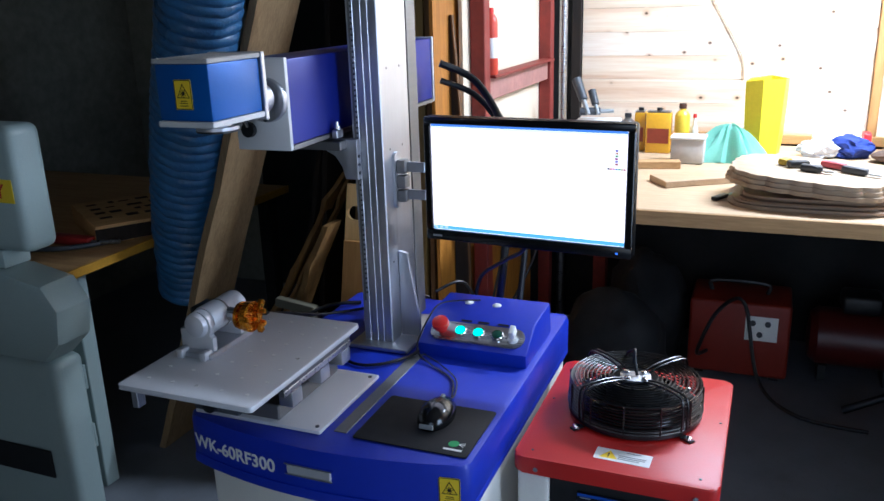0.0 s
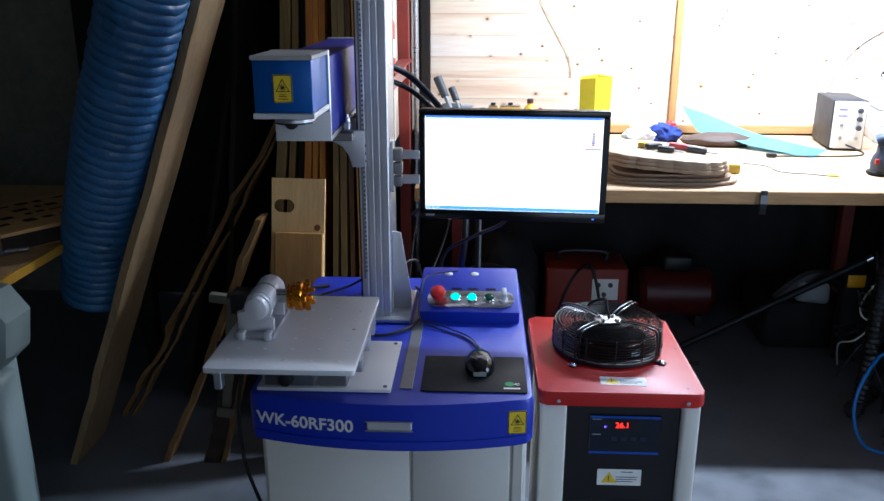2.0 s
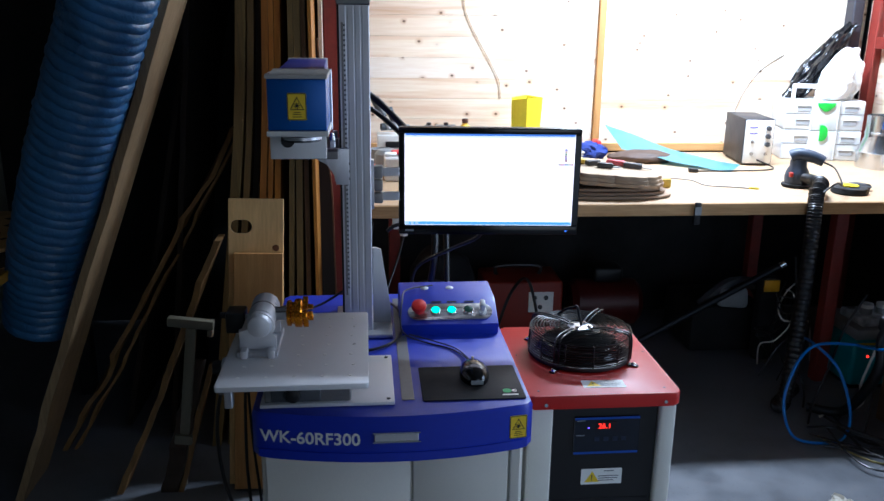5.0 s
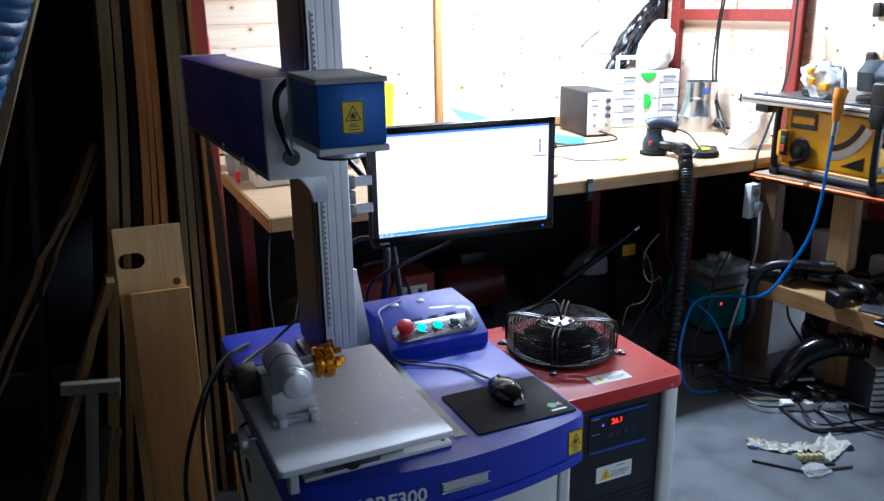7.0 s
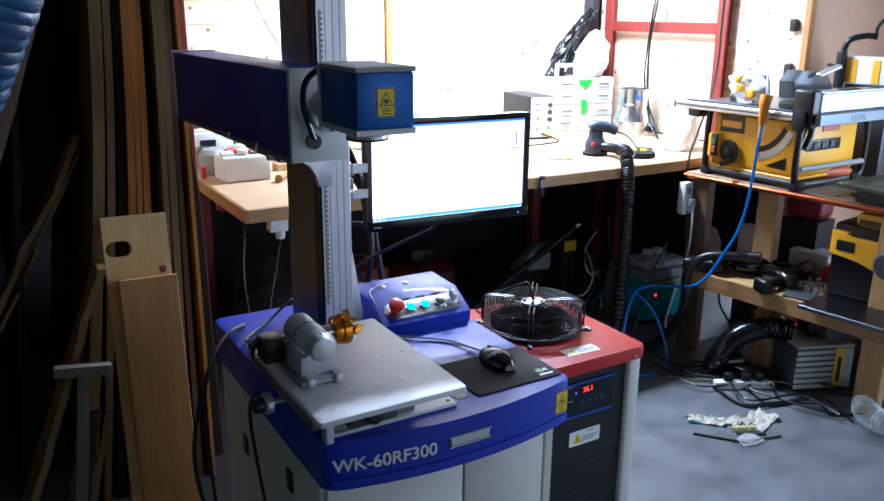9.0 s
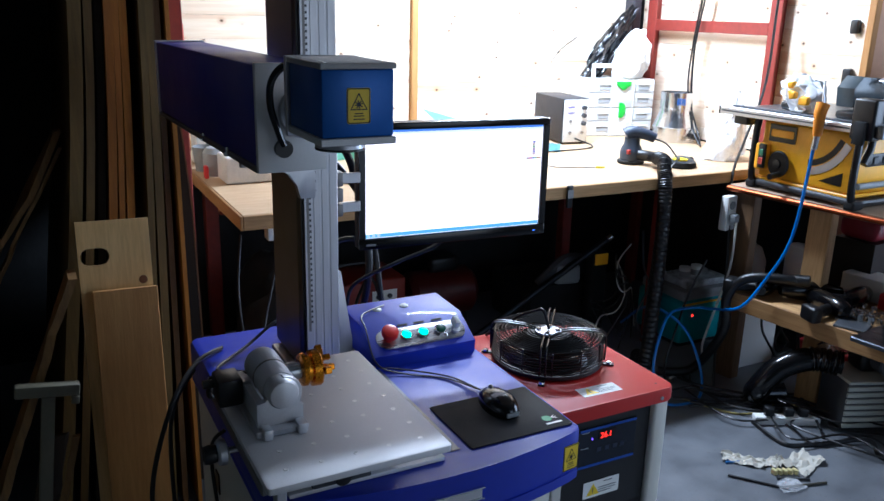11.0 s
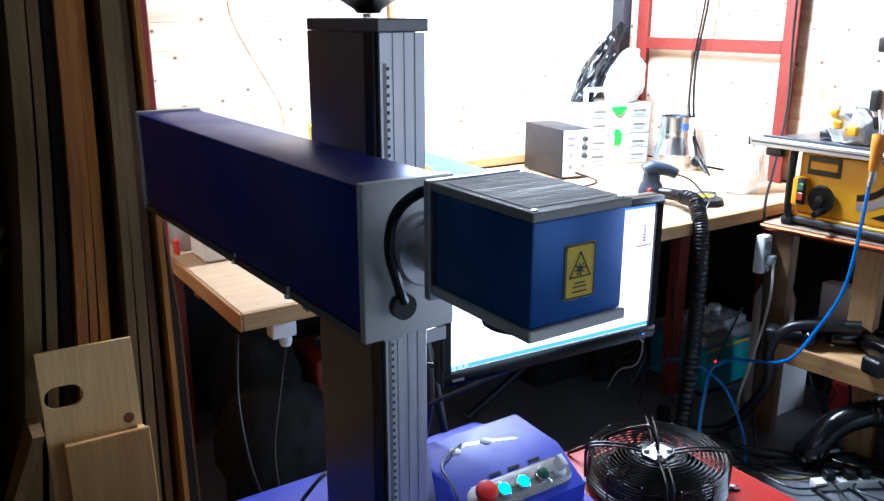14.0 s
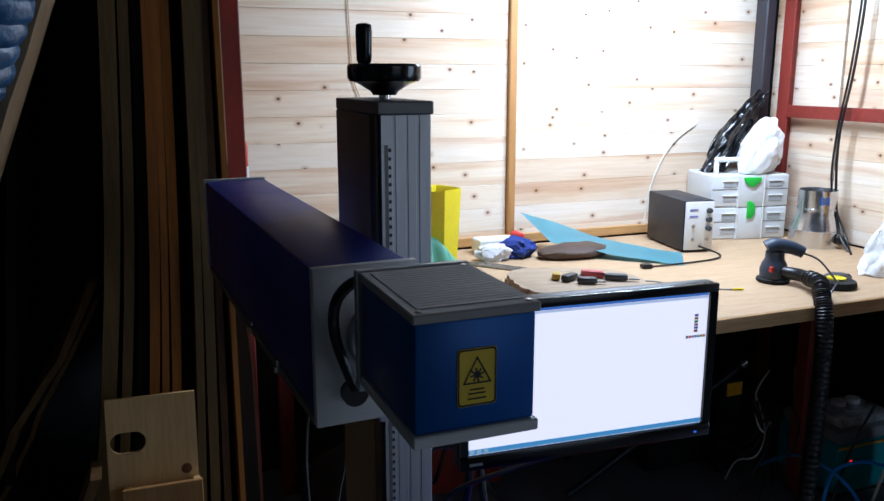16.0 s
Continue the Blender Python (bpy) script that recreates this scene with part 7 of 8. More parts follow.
    g = part("blade_guard", prism(B(), [(0.10, 0.352), (0.36, 0.345), (0.38, 0.39), (0.32, 0.45), (0.14, 0.462), (0.09, 0.42)], "y", -0.15, -0.07, 0.008), paint("guard_grey", "4c5458", 0.25), t, "dark clear blade guard")
    part("guard_arm", box(B(), 0.0, 0.11, -0.016, 0.016, -0.006, 0.008, 0.003, 1), ALU, g).matrix_local = Matrix.Translation((0.22, -0.17, 0.44)) @ Matrix.Rotation(radians(-22), 4, "Y") @ Matrix.Rotation(radians(-20), 4, "Z")
    part("riving_knife", box(B(), 0.16, 0.30, -0.112, -0.107, 0.3185, 0.352, 0.001, 1), STEEL, t)
    part("mitre_gauge", box(B(), 0.05, 0.16, 0.04, 0.15, 0.3185, 0.352, 0.012, 3), BLACK, t)
    part("mitre_knob", lathe(B(), [(0.012, 0), (0.018, 0.02), (0.016, 0.04), (0.0005, 0.042)], (0.10, 0.10, 0.3525)), BLACK, t)
    part("push_stick", box(B(), 0.02, 0.13, -0.24, -0.13, 0.3185, 0.345, 0.008, 2), BLACK, t)
    t.scale.z = 1.08
    b = thing("parts_bag", "white plastic bag holding yellow parts on the saw table", "bag", (2.57, 1.095, FLOOR + 1.2435), rz=2)
    bm = blob((0.01, 0.01, 0.001), 0.07, 0.085, 0.085, 0.34, 1.6, 3.7, 5)
    for v in bm.verts:
        v.co.y += 0.45 * v.co.z
    part("film", bm, paint("bag_white", "e0e2e4", 0.35), b)
    for k, (y, h, w) in enumerate(((0.035, 0.055, 0.035), (-0.015, 0.035, 0.04), (0.06, 0.09, 0.03))):
        part("yellow_piece", crumple(box(B(), -0.085 + 0.012 * k, -0.06 + 0.012 * k, y - w / 2, y + w / 2, h, h + 0.03, 0.006, 3), 0.008, 30, 1 + k), YEL, b)
    return t


table_saw()


def air_line():
    t = thing("air_blow_gun", "orange air plug on a blue hose hanging over the table edge", "air hose", (2.44, 0.935, FLOOR + 1.24), rz=TR)
    part("gun", sweep(B(), curve_points([(0, 0.0, 0.06), (-0.01, 0, 0.03), (-0.01, 0.0, 0.0), (0.0, 0.005, -0.06)], 5), lambda u: 0.026 - 0.008 * u, 12), paint("plug_orange", "e08a14", 0.4), t)
    part("coupler", cyl(B(), (0.0, 0.005, -0.062), (0.0, 0.01, -0.115), 0.012, seg=12), STEEL, t)
    part("nozzle", cable([(0, 0, 0.06), (0.01, 0.01, 0.10), (0.04, 0.03, 0.14)], 0.005, 8), ALU, t)
    hose = paint("hose_blue", "1f6fc0", 0.35)
    W = t.matrix_world
    h = thing("air_hose", "bright blue plastic air hose running from the table to the floor", "air hose", on_table(0.04, -0.40, 0.6))
    a = tuple(W @ Vector((0.0, 0.012, -0.118)))
    pts = [a, on_table(-0.10, -0.40, 0.80), on_table(-0.13, -0.33, 0.60), on_table(-0.16, -0.25, 0.46), on_table(-0.14, -0.10, 0.40), (2.32, 1.33, 0.385), (2.15, 1.30, 0.40), (2.04, 1.24, 0.35), (1.98, 1.2, 0.2), (2.02, 1.17, 0.06), (2.13, 1.14, 0.037), (2.24, 1.17, 0.04), (2.3, 1.24, 0.12), (2.27, 1.32, 0.28), (2.2, 1.42, 0.36), (2.25, 1.6, 0.3), (2.35, 1.85, 0.12)]
    part("hose", sweep(B(), curve_points(pts, 10), 0.0065, 8), hose, h)


air_line()


def router_stand():
    t = thing("router_lift", "white and yellow machine with a black arched cable", "machine", (3.14, 0.945, FLOOR + 0.899), rz=TR)
    part("base", box(B(), -0.02, 0.05, -0.12, 0.10, 0.0008, 0.42, 0.01, 2), DARKGREY, t)
    part("head", box(B(), -0.035, 0.11, -0.20, 0.10, 0.4205, 0.545, 0.01, 3), PAPER, t)
    for y, h in ((0.035, 0.05), (-0.07, 0.035), (-0.18, 0.05)):
        part("yellow_band", box(B(), -0.0375, -0.0355, y, y + h, 0.43, 0.535, 0.001, 1), YEL, t)
    part("clamp_arm", box(B(), -0.07, -0.0385, 0.085, 0.125, 0.40, 0.575, 0.008, 3), BLACK, t)
    part("clamp_pin", cyl(B(), (-0.055, 0.126, 0.50), (-0.055, 0.165, 0.505), 0.008, seg=10), BLACK, t)
    part("arch_cable", sweep(B(), curve_points([(-0.055, 0.10, 0.57), (-0.05, 0.08, 0.62), (-0.02, 0.02, 0.64), (0.0, -0.02, 0.635)], 6), 0.014, 10), BLACK, t)
    part("loop_cable", cable([(0.0, -0.01, 0.64), (0.0, -0.02, 0.69), (0.0, -0.07, 0.73), (0.0, -0.14, 0.73), (0.0, -0.19, 0.68)], 0.008, 8), BLACK, t)
    part("column", box(B(), 0.0, 0.05, -0.16, -0.12, 0.5455, 0.63, 0.004, 2), DARKGREY, t)
    p = thing("steel_plate", "dark flat machine table standing on the tool table", "plate", (2.70, 0.50, FLOOR + 0.899), rz=2)
    part("plate", box(B(), -0.15, 0.25, -0.25, 0.14, 0.055, 0.075, 0.003, 1), paint("plate_olive", "55584c", 0.4, metal=0.3), p)
    part("pedestal", box(B(), -0.10, 0.2, -0.2, 0.08, 0.0008, 0.0545, 0.006, 2), DARKGREY, p)
    for i, (x, y, a) in enumerate(((0.09, -0.70, 30), (0.13, -0.78, 70))):
        k = thing("chisel", "small bright tool lying on the table", "tool", on_table(x, y, FLOOR + 0.899), "loose tools on the table", rz=TR + a)
        part("shank", box(B(), -0.05, 0.05, -0.006, 0.006, 0.0008, 0.008, 0.002, 1), STEEL if i == 0 else BLACK, k)


router_stand()


def shelf_clutter():
    z = FLOOR + 0.46
    # power tools lying on the low shelf
    for i, (x, y, a, ln) in enumerate(((0.02, -0.25, 20, 0.24), (0.10, -0.40, -35, 0.26), (0.03, -0.52, 70, 0.22), (0.20, -0.55, 10, 0.24))):
        t = thing("cordless_tool", "black power tool lying on the low shelf", "power tool", on_table(x, y, z), "tools on the shelf", rz=TR + a)
        part("motor_body", sweep(B(), curve_points([(-ln / 2, 0, 0.045), (-ln / 4, 0.0, 0.045), (ln / 4, 0, 0.042), (ln / 2, 0, 0.04)], 5), lambda u: 0.022 + 0.02 * math.sin(math.pi * min(1, u * 1.1)), 14), BLACK_GLOSS, t)
        part("grip", sweep(B(), curve_points([(-ln / 5, 0, 0.04), (-ln / 4, 0.06, 0.035), (-ln / 3, 0.11, 0.03)], 5), 0.02, 12), BLACK, t)
        part("battery", box(B(), -ln / 3 - 0.045, -ln / 3 + 0.04, 0.112, 0.16, 0.0008, 0.065, 0.014, 3), BLACK, t)
        part("chuck", cyl(B(), (ln / 2 + 0.0005, 0, 0.04), (ln / 2 + 0.035, 0, 0.04), 0.014, seg=12), STEEL, t)
    t = thing("sealant_gun", "long black nozzle tube across the shelf", "tool", on_table(-0.02, -0.20, z))
    part("tube", sweep(B(), curve_points([on_table(-0.04, -0.16, z + 0.03), on_table(0.0, -0.3, z + 0.08), on_table(0.05, -0.42, z + 0.10)], 6), 0.024, 12), BLACK, t)
    rnd = random.Random(12)
    for i in range(14):
        x, y = 0.03 + 0.04 * (i % 4) + rnd.uniform(-0.008, 0.008), -0.575 - 0.011 * i
        k = thing("socket_bit", "small bright steel socket on the shelf", "socket", on_table(x, y, z), "steel sockets on the shelf")
        p = on_table(x, y, z)
        h = rnd.uniform(0.022, 0.045)
        part("body", lathe(B(), [(0.012, 0.0008), (0.013, 0.004), (0.012, h), (0.008, h + 0.001), (0.006, h * 0.6)], p, seg=12), CHROME, k)
    for i in range(5):
        k = thing("spanner", "bright steel spanner lying on the shelf", "spanner", on_table(0.0 + 0.03 * i, -0.54 - 0.025 * i, z), "spanners on the shelf", rz=TR + 35 * i)
        part("shank", box(B(), -0.05, 0.05, -0.006, 0.006, 0.001 + 0.004 * i, 0.006 + 0.004 * i, 0.002, 1), STEEL, k)
        part("ring", lathe(B(), [(0.013, 0.0), (0.013, 0.008), (0.007, 0.008), (0.007, 0.0)], (0.062, 0.0, 0.0008 + 0.004 * i), seg=14), STEEL, k)
        part("ring", lathe(B(), [(0.011, 0.0), (0.011, 0.007), (0.006, 0.007), (0.006, 0.0)], (-0.06, 0.0, 0.0008 + 0.004 * i), seg=14), STEEL, k)
    t = thing("slate_offcut", "grey flat offcut lying on the shelf edge", "offcut", on_table(0.0, -0.66, z), rz=TR + 15)
    part("offcut", box(B(), -0.09, 0.03, -0.06, 0.06, 0.0008, 0.012, 0.003, 1), DARKGREY, t)
    y = thing("thickness_planer", "yellow and black machine standing on the low shelf", "machine", on_table(0.085, -0.86, z), rz=TR)
    part("bed", box(B(), -0.27, 0.3, -0.34, 0.12, 0.0008, 0.02, 0.004, 1), metal("bed_steel", "5c6066", 0.3, 1), y)
    part("housing", box(B(), -0.03, 0.28, -0.30, 0.13, 0.0205, 0.335, 0.015, 2), BLACK, y)
    part("yellow_cover", prism(B(), [(0.125, 0.20), (0.125, 0.305), (0.06, 0.305), (0.045, 0.285), (-0.29, 0.285), (-0.29, 0.17), (-0.05, 0.17), (0.0, 0.20)], "x", -0.06, 0.2, 0.008), YEL, y)
    part("yellow_top", box(B(), -0.05, 0.2, -0.28, 0.04, 0.3355, 0.395, 0.02, 2), YEL, y)
    part("window", box(B(), -0.064, -0.0605, 0.02, 0.095, 0.225, 0.27, 0.003, 1), BLACK, y)
    part("top_slot", box(B(), -0.054, -0.0505, -0.26, 0.02, 0.345, 0.37, 0.003, 1), paint("slot_brown", "5a4420", 0.5), y)
    part("wheel", lathe(B(), [(0.05, -0.03), (0.06, -0.02), (0.06, -0.001), (0.0005, 0)], (-0.061, -0.13, 0.21), "x", 24), DARKGREY, y)
    # things deeper in
    r = thing("red_toolbox", "dark red plastic tool box at the back of the shelf", "tool box", on_table(0.45, -0.42, z), rz=TR)
    part("box", box(B(), -0.08, 0.08, -0.08, 0.10, 0.23, 0.34, 0.04, 4), paint("box_crimson", "8c2436", 0.45), r)
    part("stand", box(B(), -0.08, 0.08, -0.08, 0.10, 0.0008, 0.2295), BLACK, r)
    p = thing("paper_pack", "crumpled white paper packet on the shelf", "packet", on_table(0.30, -0.22, z), rz=TR)
    part("packet", crumple(box(B(), -0.04, 0.04, -0.06, 0.06, 0.004, 0.17, 0.01, 3), 0.008, 14, 5), PAPER, p)
    part("base", box(B(), -0.03, 0.03, -0.05, 0.05, 0.0006, 0.0038), PAPER, p)
    p = thing("paper_pack", "white boxes stacked on the shelf", "box", on_table(0.36, -0.50, z), rz=TR)
    part("box", box(B(), -0.05, 0.08, -0.1, 0.09, 0.0008, 0.10, 0.004, 1), PAPER, p)
    p = thing("red_packet", "red packet on the shelf", "packet", on_table(0.30, -0.66, z), rz=TR)
    part("box", box(B(), -0.05, 0.06, -0.06, 0.05, 0.0008, 0.07, 0.006, 2), paint("packet_red", "c82a2a", 0.4), p)
    w = thing("water_jug", "white plastic jug under the table", "jug", on_table(0.28, -0.06, FLOOR), rz=TR)
    part("jug", lathe(B(), [(0.08, 0.0008), (0.085, 0.01), (0.085, 0.5), (0.06, 0.56), (0.025, 0.58), (0.025, 0.62), (0.0005, 0.62)], (0.0, 0.1, 0.0)), WHITE, w)


shelf_clutter()


def table_leads():
    runs = ((((2.47, 1.10, 0.47), (2.44, 1.06, 0.36), (2.50, 1.02, 0.22), (2.43, 1.0, 0.10), (2.34, 1.05, 0.04)), 0.0055, BLACK),
            (((2.52, 1.06, 0.41), (2.55, 1.04, 0.33), (2.59, 1.04, 0.28), (2.55, 1.05, 0.24), (2.52, 1.05, 0.30), (2.56, 1.04, 0.38)), 0.004, BLACK),
            (((2.55, 0.98, 0.41), (2.56, 0.96, 0.25), (2.50, 0.98, 0.12), (2.40, 1.02, 0.06), (2.30, 1.08, 0.04)), 0.006, BLACK),
            (((2.36, 1.34, 0.60), (2.30, 1.36, 0.45), (2.28, 1.40, 0.25), (2.22, 1.38, 0.10), (2.16, 1.30, 0.04)), 0.005, BLACK),
            (((2.12, 1.50, 0.72), (2.16, 1.52, 0.55), (2.24, 1.56, 0.42), (2.20, 1.58, 0.26), (2.26, 1.54, 0.10), (2.22, 1.45, 0.04)), 0.005, BLACK))
    t = thing("suction_hose", "thick black suction hose draped from the shelf to the floor", "hose", (2.40, 1.38, FLOOR))
    P = curve_points([(2.58, 0.98, 0.57), (2.50, 1.04, 0.585), (2.40, 1.15, 0.565), (2.36, 1.20, 0.47), (2.36, 1.19, 0.34), (2.35, 1.26, 0.18), (2.32, 1.34, 0.07), (2.22, 1.42, 0.055)], 12)
    part("hose", sweep(B(), P, 0.021, 14), BLACK, t)
    for P, r, m in runs:
        t = thing("table_lead", "loose black lead hanging from the tool table to the floor", "cable", P[-1], "leads by the table")
        part("lead", cable(P, r, 8), m, t)


table_leads()


def floor_clutter():
    z = FLOOR
    v = thing("dust_extractor", "grey slatted motor unit with a yellow label strip", "machine", (2.71, 0.72, z), rz=-22)
    body = paint("unit_grey", "a6a69c", 0.5, vary=0.12)
    part("case", box(B(), -0.15, 0.12, -0.09, 0.10, 0.015, 0.215, 0.006, 2), DARKGREY, v)
    for k in range(7):
        part("slat", box(B(), -0.152, 0.03, -0.100, -0.0905, 0.025 + k * 0.027, 0.043 + k * 0.027, 0.002, 1), body, v)
    part("label_strip", box(B(), 0.032, 0.075, -0.101, -0.0905, 0.018, 0.212, 0.002, 1), paint("strip_yellow", "d8b414", 0.45), v)
    part("print_bar", box(B(), 0.044, 0.062, -0.1022, -0.1012, 0.05, 0.17), INK, v)
    part("end_panel", box(B(), 0.0755, 0.118, -0.101, -0.0905, 0.018, 0.212, 0.002, 1), body, v)
    part("top_plate", box(B(), -0.152, 0.12, -0.1, 0.10, 0.2155, 0.228, 0.003, 1), body, v)
    part("inlet", lathe(B(), [(0.045, -0.07), (0.05, -0.065), (0.05, 0.0), (0.03, 0.0), (0.03, -0.06)], (0.02, -0.02, 0.29), "y", 20), DARKGREY, v)
    part("motor", box(B(), -0.06, 0.16, -0.018, 0.09, 0.2285, 0.31, 0.02, 3), BLACK, v)
    part("side_motor", lathe(B(), [(0.06, 0.0), (0.085, 0.02), (0.085, 0.26), (0.06, 0.28), (0.0005, 0.28)], (0.125, 0.0, 0.105), "x", 24), BLACK, v)
    part("motor_label", box(B(), 0.2, 0.28, -0.0872, -0.0862, 0.085, 0.125), paint("label_pink", "b09a9c", 0.5), v)
    for x in (-0.12, 0.09):
        part("foot", box(B(), x - 0.02, x + 0.02, -0.08, 0.09, 0.0005, 0.0148), BLACK, v)
    pts = curve_points([(2.60, 0.78, 0.285), (2.52, 0.86, 0.29), (2.42, 0.93, 0.24), (2.36, 0.97, 0.14), (2.42, 1.02, 0.085), (2.52, 0.98, 0.085)], 40)
    h = thing("vacuum_hose", "thick glossy black ribbed hose coiled on the floor", "hose", (2.42, 0.95, z))
    part("hose", sweep(B(), pts, lambda u: 0.05 + (0.0035 * math.sin(u * 200) if u < 0.22 else 0), 18), BLACK_GLOSS, h)
    part("wire_coil", sweep(B(), [Vector((2.66 + 0.10 * (i / 60) - 0.08, 0.82 + 0.05 * math.cos(i * 0.9) + 0.02, 0.33 + 0.03 * math.sin(i * 0.9))) for i in range(60)], 0.003, 5), CHROME, h)
    s = thing("power_strip", "white power strip with black plugs", "power strip", (2.40, 0.84, z), rz=-28)
    part("strip", box(B(), -0.14, 0.13, -0.022, 0.022, 0.0006, 0.036, 0.006, 2), WHITE, s)
    for x in (-0.08, 0.0, 0.06):
        part("plug", box(B(), x - 0.02, x + 0.02, -0.018, 0.018, 0.0363, 0.075, 0.008, 2), BLACK, s)
    rnd = random.Random(4)
    for k in range(9):
        a, b = (2.2 + 0.1 * rnd.random(), 1.1 + 0.25 * rnd.random()), (2.35 + 0.6 * rnd.random(), 0.35 + 0.4 * rnd.random())
        P = []
        for i in range(6):
            u = i / 5
            P.append((a[0] + (b[0] - a[0]) * u + rnd.uniform(-0.12, 0.12), a[1] + (b[1] - a[1]) * u + rnd.uniform(-0.08, 0.08), z + 0.006 + 0.008 * rnd.random() + 0.004 * k))
        c = thing("floor_cable", "black mains cable trailing over the concrete", "cable", (P[0][0], P[0][1], z), "cables on the floor")
        part("cable", cable(P, 0.0045 + 0.0015 * (k % 2), 6), BLACK, c)
    c = thing("floor_cable", "yellow and white lead on the concrete", "cable", (2.2, 1.1, z))
    part("cable", cable([(2.15, 1.2, z + 0.005), (2.25, 1.0, z + 0.005), (2.4, 0.95, z + 0.006), (2.55, 1.0, z + 0.008), (2.5, 0.85, z + 0.03)], 0.004, 6), paint("lead_yellow", "a89a5a", 0.5), c)
    c = thing("floor_cable", "thick black cable sweeping across the floor", "cable", (2.3, 0.5, z))
    part("cable", cable([(2.27, 0.9, z + 0.008), (2.24, 0.72, z + 0.008), (2.36, 0.66, z + 0.008), (2.55, 0.58, z + 0.02), (2.5, 0.48, z + 0.008), (2.62, 0.40, z + 0.008), (2.9, 0.2, z + 0.008)], 0.009, 8), BLACK, c)
    # heap of rubbish
    for i, (x, y, w, h, ang, sd) in enumerate(((2.00, 0.70, 0.15, 0.06, -48, 1.1), (2.20, 0.59, 0.16, 0.10, 10, 2.6), (2.10, 0.64, 0.08, 0.05, 5, 5.1))):
        t = thing("paper_scrap", "crumpled torn off-white paper scrap on the floor", "paper", (x, y, z), "rubbish heap")
        bm = B()
        bmesh.ops.create_grid(bm, x_segments=14, y_segments=10, size=0.5)
        for v in bm.verts:
            q = v.co * 3.0 + Vector((sd, -sd, sd))
            edge = 1.0 + 0.35 * noise.noise(q * 0.9)
            hgt = 0.004 + 0.030 * abs(noise.noise(q * 1.4)) + 0.012 * abs(noise.noise(q * 3.7))
            v.co = Vector((v.co.x * w * edge, v.co.y * h * edge, hgt))
        bmesh.ops.solidify(bm, geom=bm.faces[:], thickness=0.0012)
        lo = min(v.co.z for v in bm.verts)
        bmesh.ops.transform(bm, matrix=Matrix.Translation((x, y, z + 0.0006 - lo)) @ Matrix.Rotation(radians(ang), 4, "Z"), verts=bm.verts)
        part("scrap", bm, paint("torn_paper", "c4bfb2", 0.6, vary=0.12), t)
    for i, (x0, y0, x1, y1, col) in enumerate(((1.87, 0.65, 2.00, 0.49, "17171a"), (1.99, 0.505, 2.16, 0.46, "3a3528"), (2.02, 0.56, 2.12, 0.50, "2a2a2c"), (1.93, 0.72, 1.98, 0.70, "2f6aa8"))):
        t = thing("offcut_strip", "thin offcut strip on the floor", "strip", (x0, y0, z), "rubbish heap")
        part("strip", cyl(B(), (x0, y0, z + 0.0055), (x1, y1, z + 0.0055), 0.005, seg=8), paint("strip_" + col, col, 0.5), t)
    t = thing("terminal_block", "pale brass terminal block strip in the rubbish", "terminal block", (2.06, 0.58, z))
    for k in range(5):
        part("terminal", box(B(), 2.03 + k * 0.018, 2.043 + k * 0.018, 0.575 - k * 0.008, 0.60 - k * 0.008, z + 0.0006, z + 0.022, 0.003, 1), paint("block_cream", "cfc48c", 0.4), t)
    t = thing("clear_film", "scrap of clear film on the floor", "film", (2.0, 0.5, z))
    part("film", blob((2.02, 0.50, z + 0.0005), 0.05, 0.035, 0.012, 0.4, 2.2, 9.9, 3), clear("film_clear", "f2f4f6", 0.15, 0.3), t)
    h = thing("clear_hose", "clear ribbed plastic hose lying on the floor", "hose", (2.62, 0.3, z))
    pts = curve_points([(2.85, 0.46, z + 0.06), (2.70, 0.44, z + 0.055), (2.56, 0.36, z + 0.055), (2.54, 0.22, z + 0.055), (2.65, 0.1, z + 0.055)], 40)
    part("hose", sweep(B(), pts, lambda u: 0.048 + 0.004 * math.sin(u * 260), 14), clear("hose_clear", "e8ecee", 0.12, 0.35), h)
    w = thing("white_board", "white laminated panel leaning under the table", "panel", (2.72, 1.34, z))
    part("panel", box(B(), 2.62, 2.86, 1.325, 1.337, z, z + 0.32, 0.002, 1), WHITE, w)
    part("edge_strip", box(B(), 2.60, 2.6195, 1.323, 1.339, z, z + 0.32, 0.002, 1), paint("edge_teal", "1f7a80", 0.4), w)
    # Added white panel stands in for bright daylight showing under the table.
    w = thing("white_board", "white panel in place of the bright daylight behind the machine unit", "panel", (3.1, 0.6, z))
    part("panel", box(B(), 2.98, 3.0, 0.2, 0.85, z, z + 0.34, 0.002, 1), WHITE, w)
    b = thing("red_carton", "red carton with a black and white flag print", "carton", (2.95, 1.1, z), rz=TR)
    part("carton", box(B(), -0.02, 0.22, -0.14, 0.14, 0.0006, 0.14, 0.003, 1), paint("carton_red", "b02430", 0.5), b)
    part("print_patch", prism(B(), [(-0.09, 0.05), (0.0, 0.05), (-0.03, 0.11), (-0.08, 0.11)], "x", -0.0215, -0.0203), INK, b)
    part("print_patch", prism(B(), [(-0.07, 0.06), (-0.045, 0.06), (-0.055, 0.085)], "x", -0.0228, -0.0217), PAPER, b)
    # teal case with a tray of cans under the bench
    t = thing("vacuum_unit", "teal and grey workshop vacuum with a small red light", "vacuum", (2.72, 1.72, z))
    part("tank", box(B(), 2.53, 2.90, 1.62, 1.95, z + 0.02, 0.27, 0.02, 3), paint("teal_case", "25969c", 0.45), t)
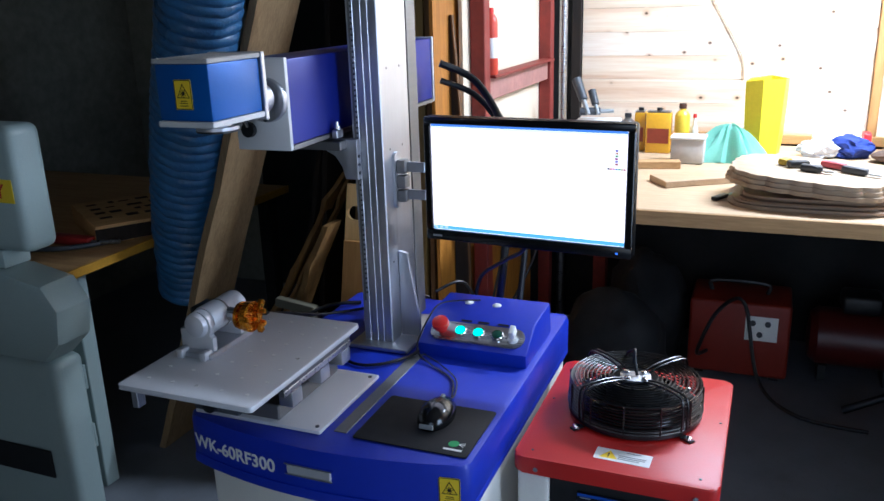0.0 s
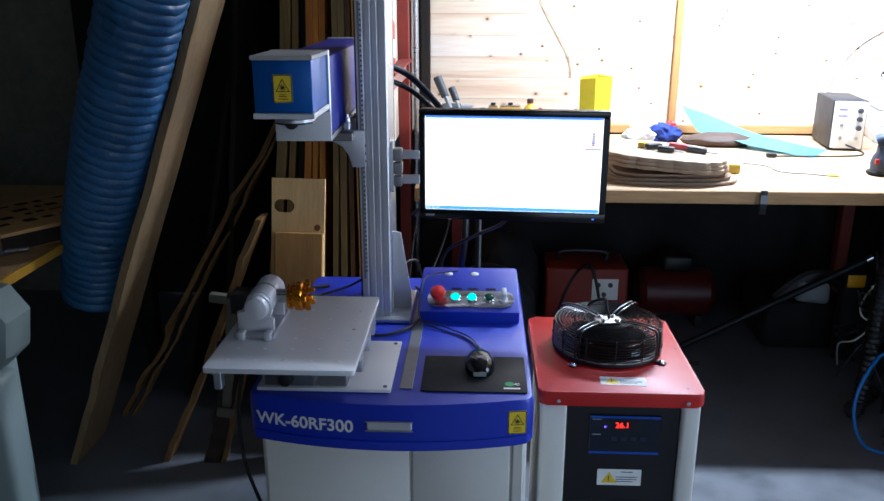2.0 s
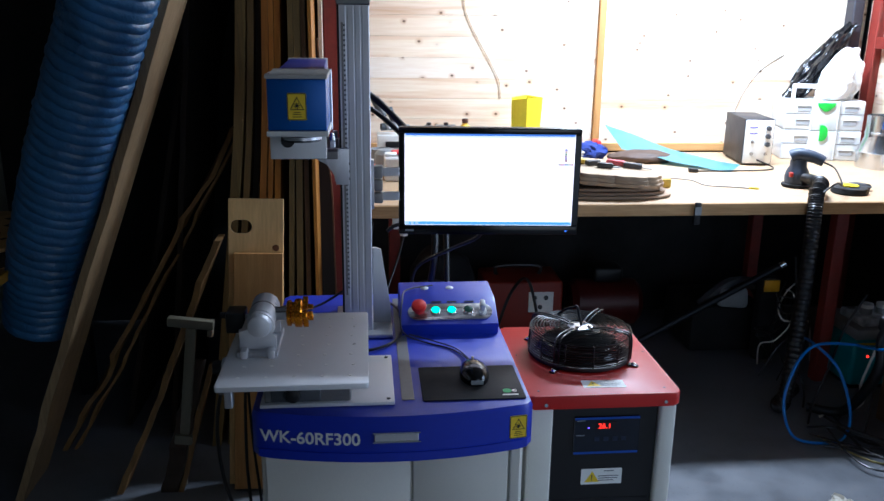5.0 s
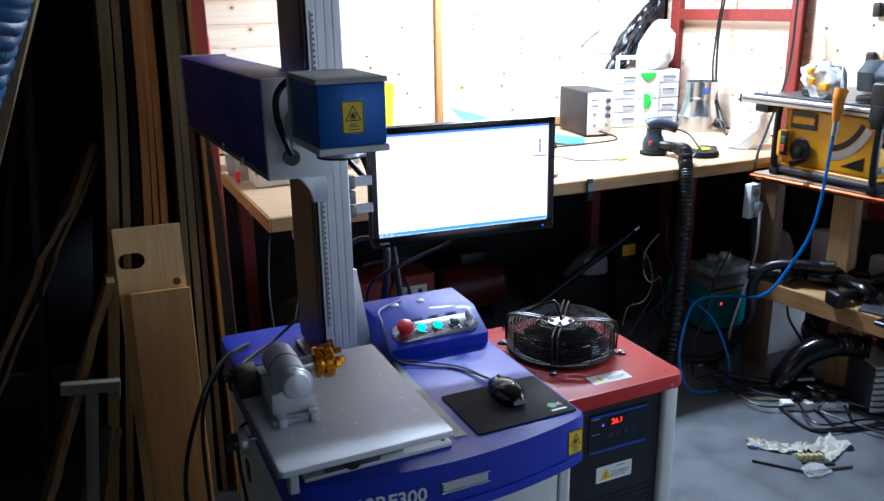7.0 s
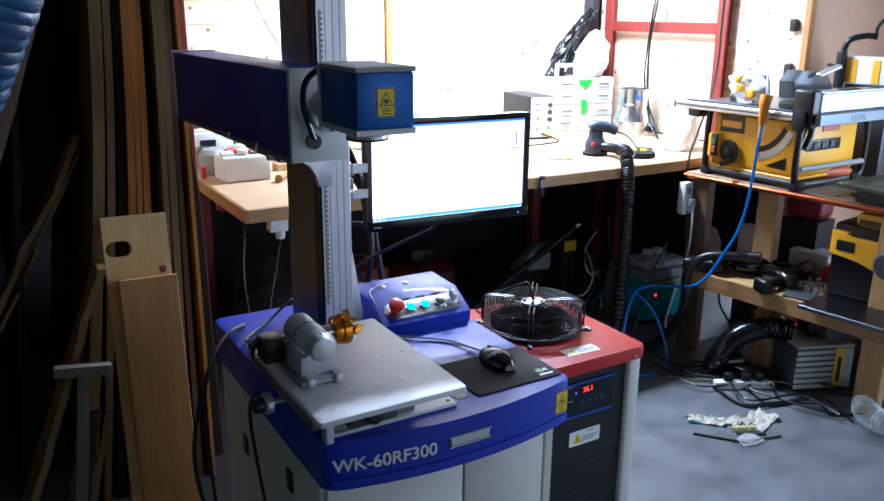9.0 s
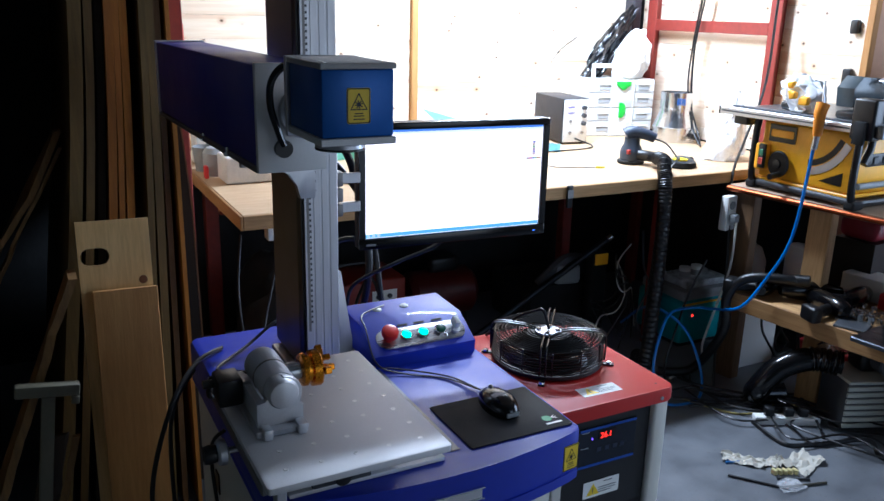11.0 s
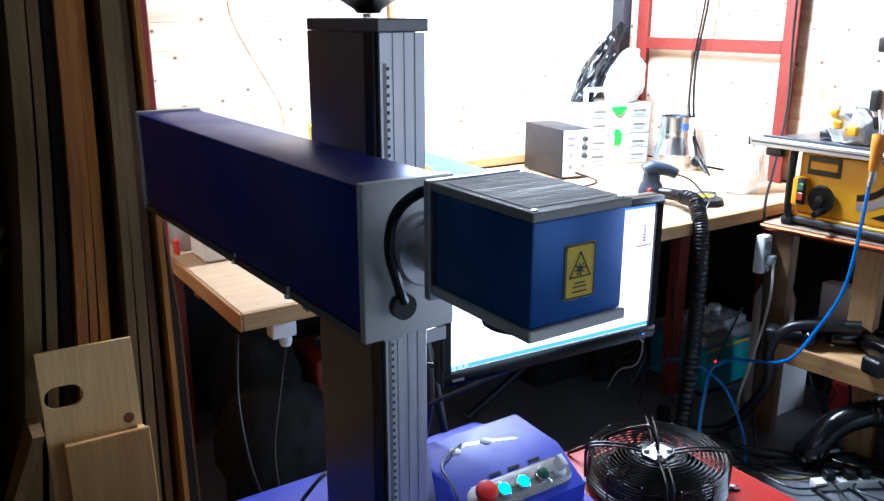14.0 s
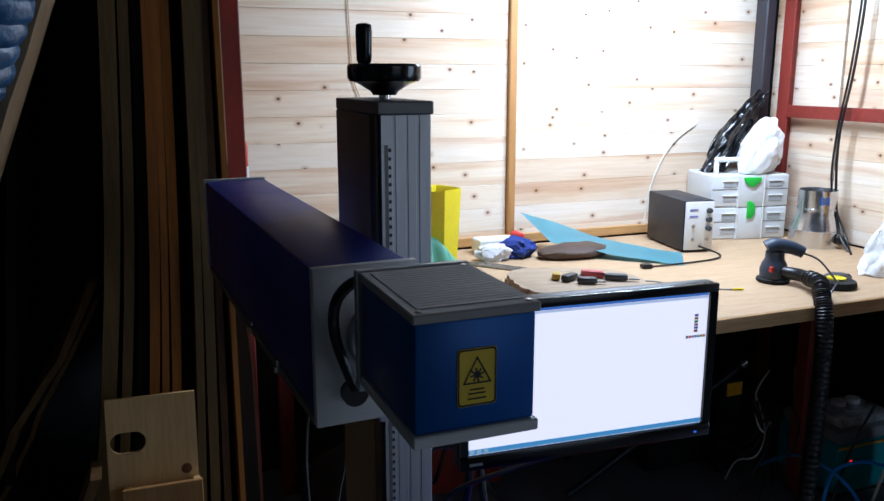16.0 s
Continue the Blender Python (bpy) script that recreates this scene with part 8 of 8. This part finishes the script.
    part("top_lid", box(B(), 2.54, 2.89, 1.63, 1.94, 0.2705, 0.325, 0.015, 2), GREY, t)
    part("yellow_line", box(B(), 2.53, 2.90, 1.6185, 1.6195, 0.255, 0.266), YEL, t)
    part("red_light", lathe(B(), [(0.007, -0.004), (0.006, -0.006), (0.0005, -0.0065)], (2.60, 1.6195, 0.20), "y", 10), glow("led_red", "ff2a18", 3.0), t)
    part("castor", box(B(), 2.55, 2.88, 1.64, 1.93, z, z + 0.0195), BLACK, t)
    y = thing("plastic_tray", "clear plastic tray with white-capped jars", "tray", (2.72, 1.75, 0.3255))
    part("tray", box(B(), 2.58, 2.86, 1.66, 1.85, 0.3258, 0.365, 0.008, 2), clear("tray_clear", "dfe4e6", 0.2, 0.6), y)
    for x in (2.64, 2.72):
        j = thing("small_jar", "small clear jar with a white cap", "jar", (x, 1.74, 0.365), "jars on the tray")
        part("jar", lathe(B(), [(0.026, 0.0008), (0.028, 0.005), (0.028, 0.03)], (x, 1.74, 0.3655)), GREY, j)
        part("cap", lathe(B(), [(0.029, 0.0303), (0.029, 0.05), (0.0005, 0.051)], (x, 1.74, 0.3655)), WHITE, j)
    # tangle of leads by the bench leg
    for k in range(7):
        P = []
        for i in range(7):
            a = i * 0.95 + k
            P.append((2.25 + 0.10 * math.cos(a) * (1 + 0.1 * k) + 0.02 * k, 1.85 + 0.12 * math.sin(a * 1.2), 0.12 + 0.05 * i + 0.012 * k))
        P[0] = (P[0][0], P[0][1], z + 0.006)
        c = thing("tangled_lead", "tangled lead hanging by the bench leg", "cable", P[0], "tangle of leads")
        part("lead", cable(P, 0.004, 6, 6), (BLACK, BLACK, CREAM, DARKGREY)[k % 4], c)
    t = thing("yellow_drill", "yellow and black tool hanging in the tangle of leads", "tool", (2.28, 2.0, 0.45))
    part("body", box(B(), 2.24, 2.34, 1.98, 2.05, 0.0302, 0.47, 0.02, 2), BLACK_MATT, t)
    part("yellow_cover", box(B(), 2.25, 2.33, 1.97, 1.9795, 0.40, 0.46, 0.004, 2), YEL, t)


floor_clutter()
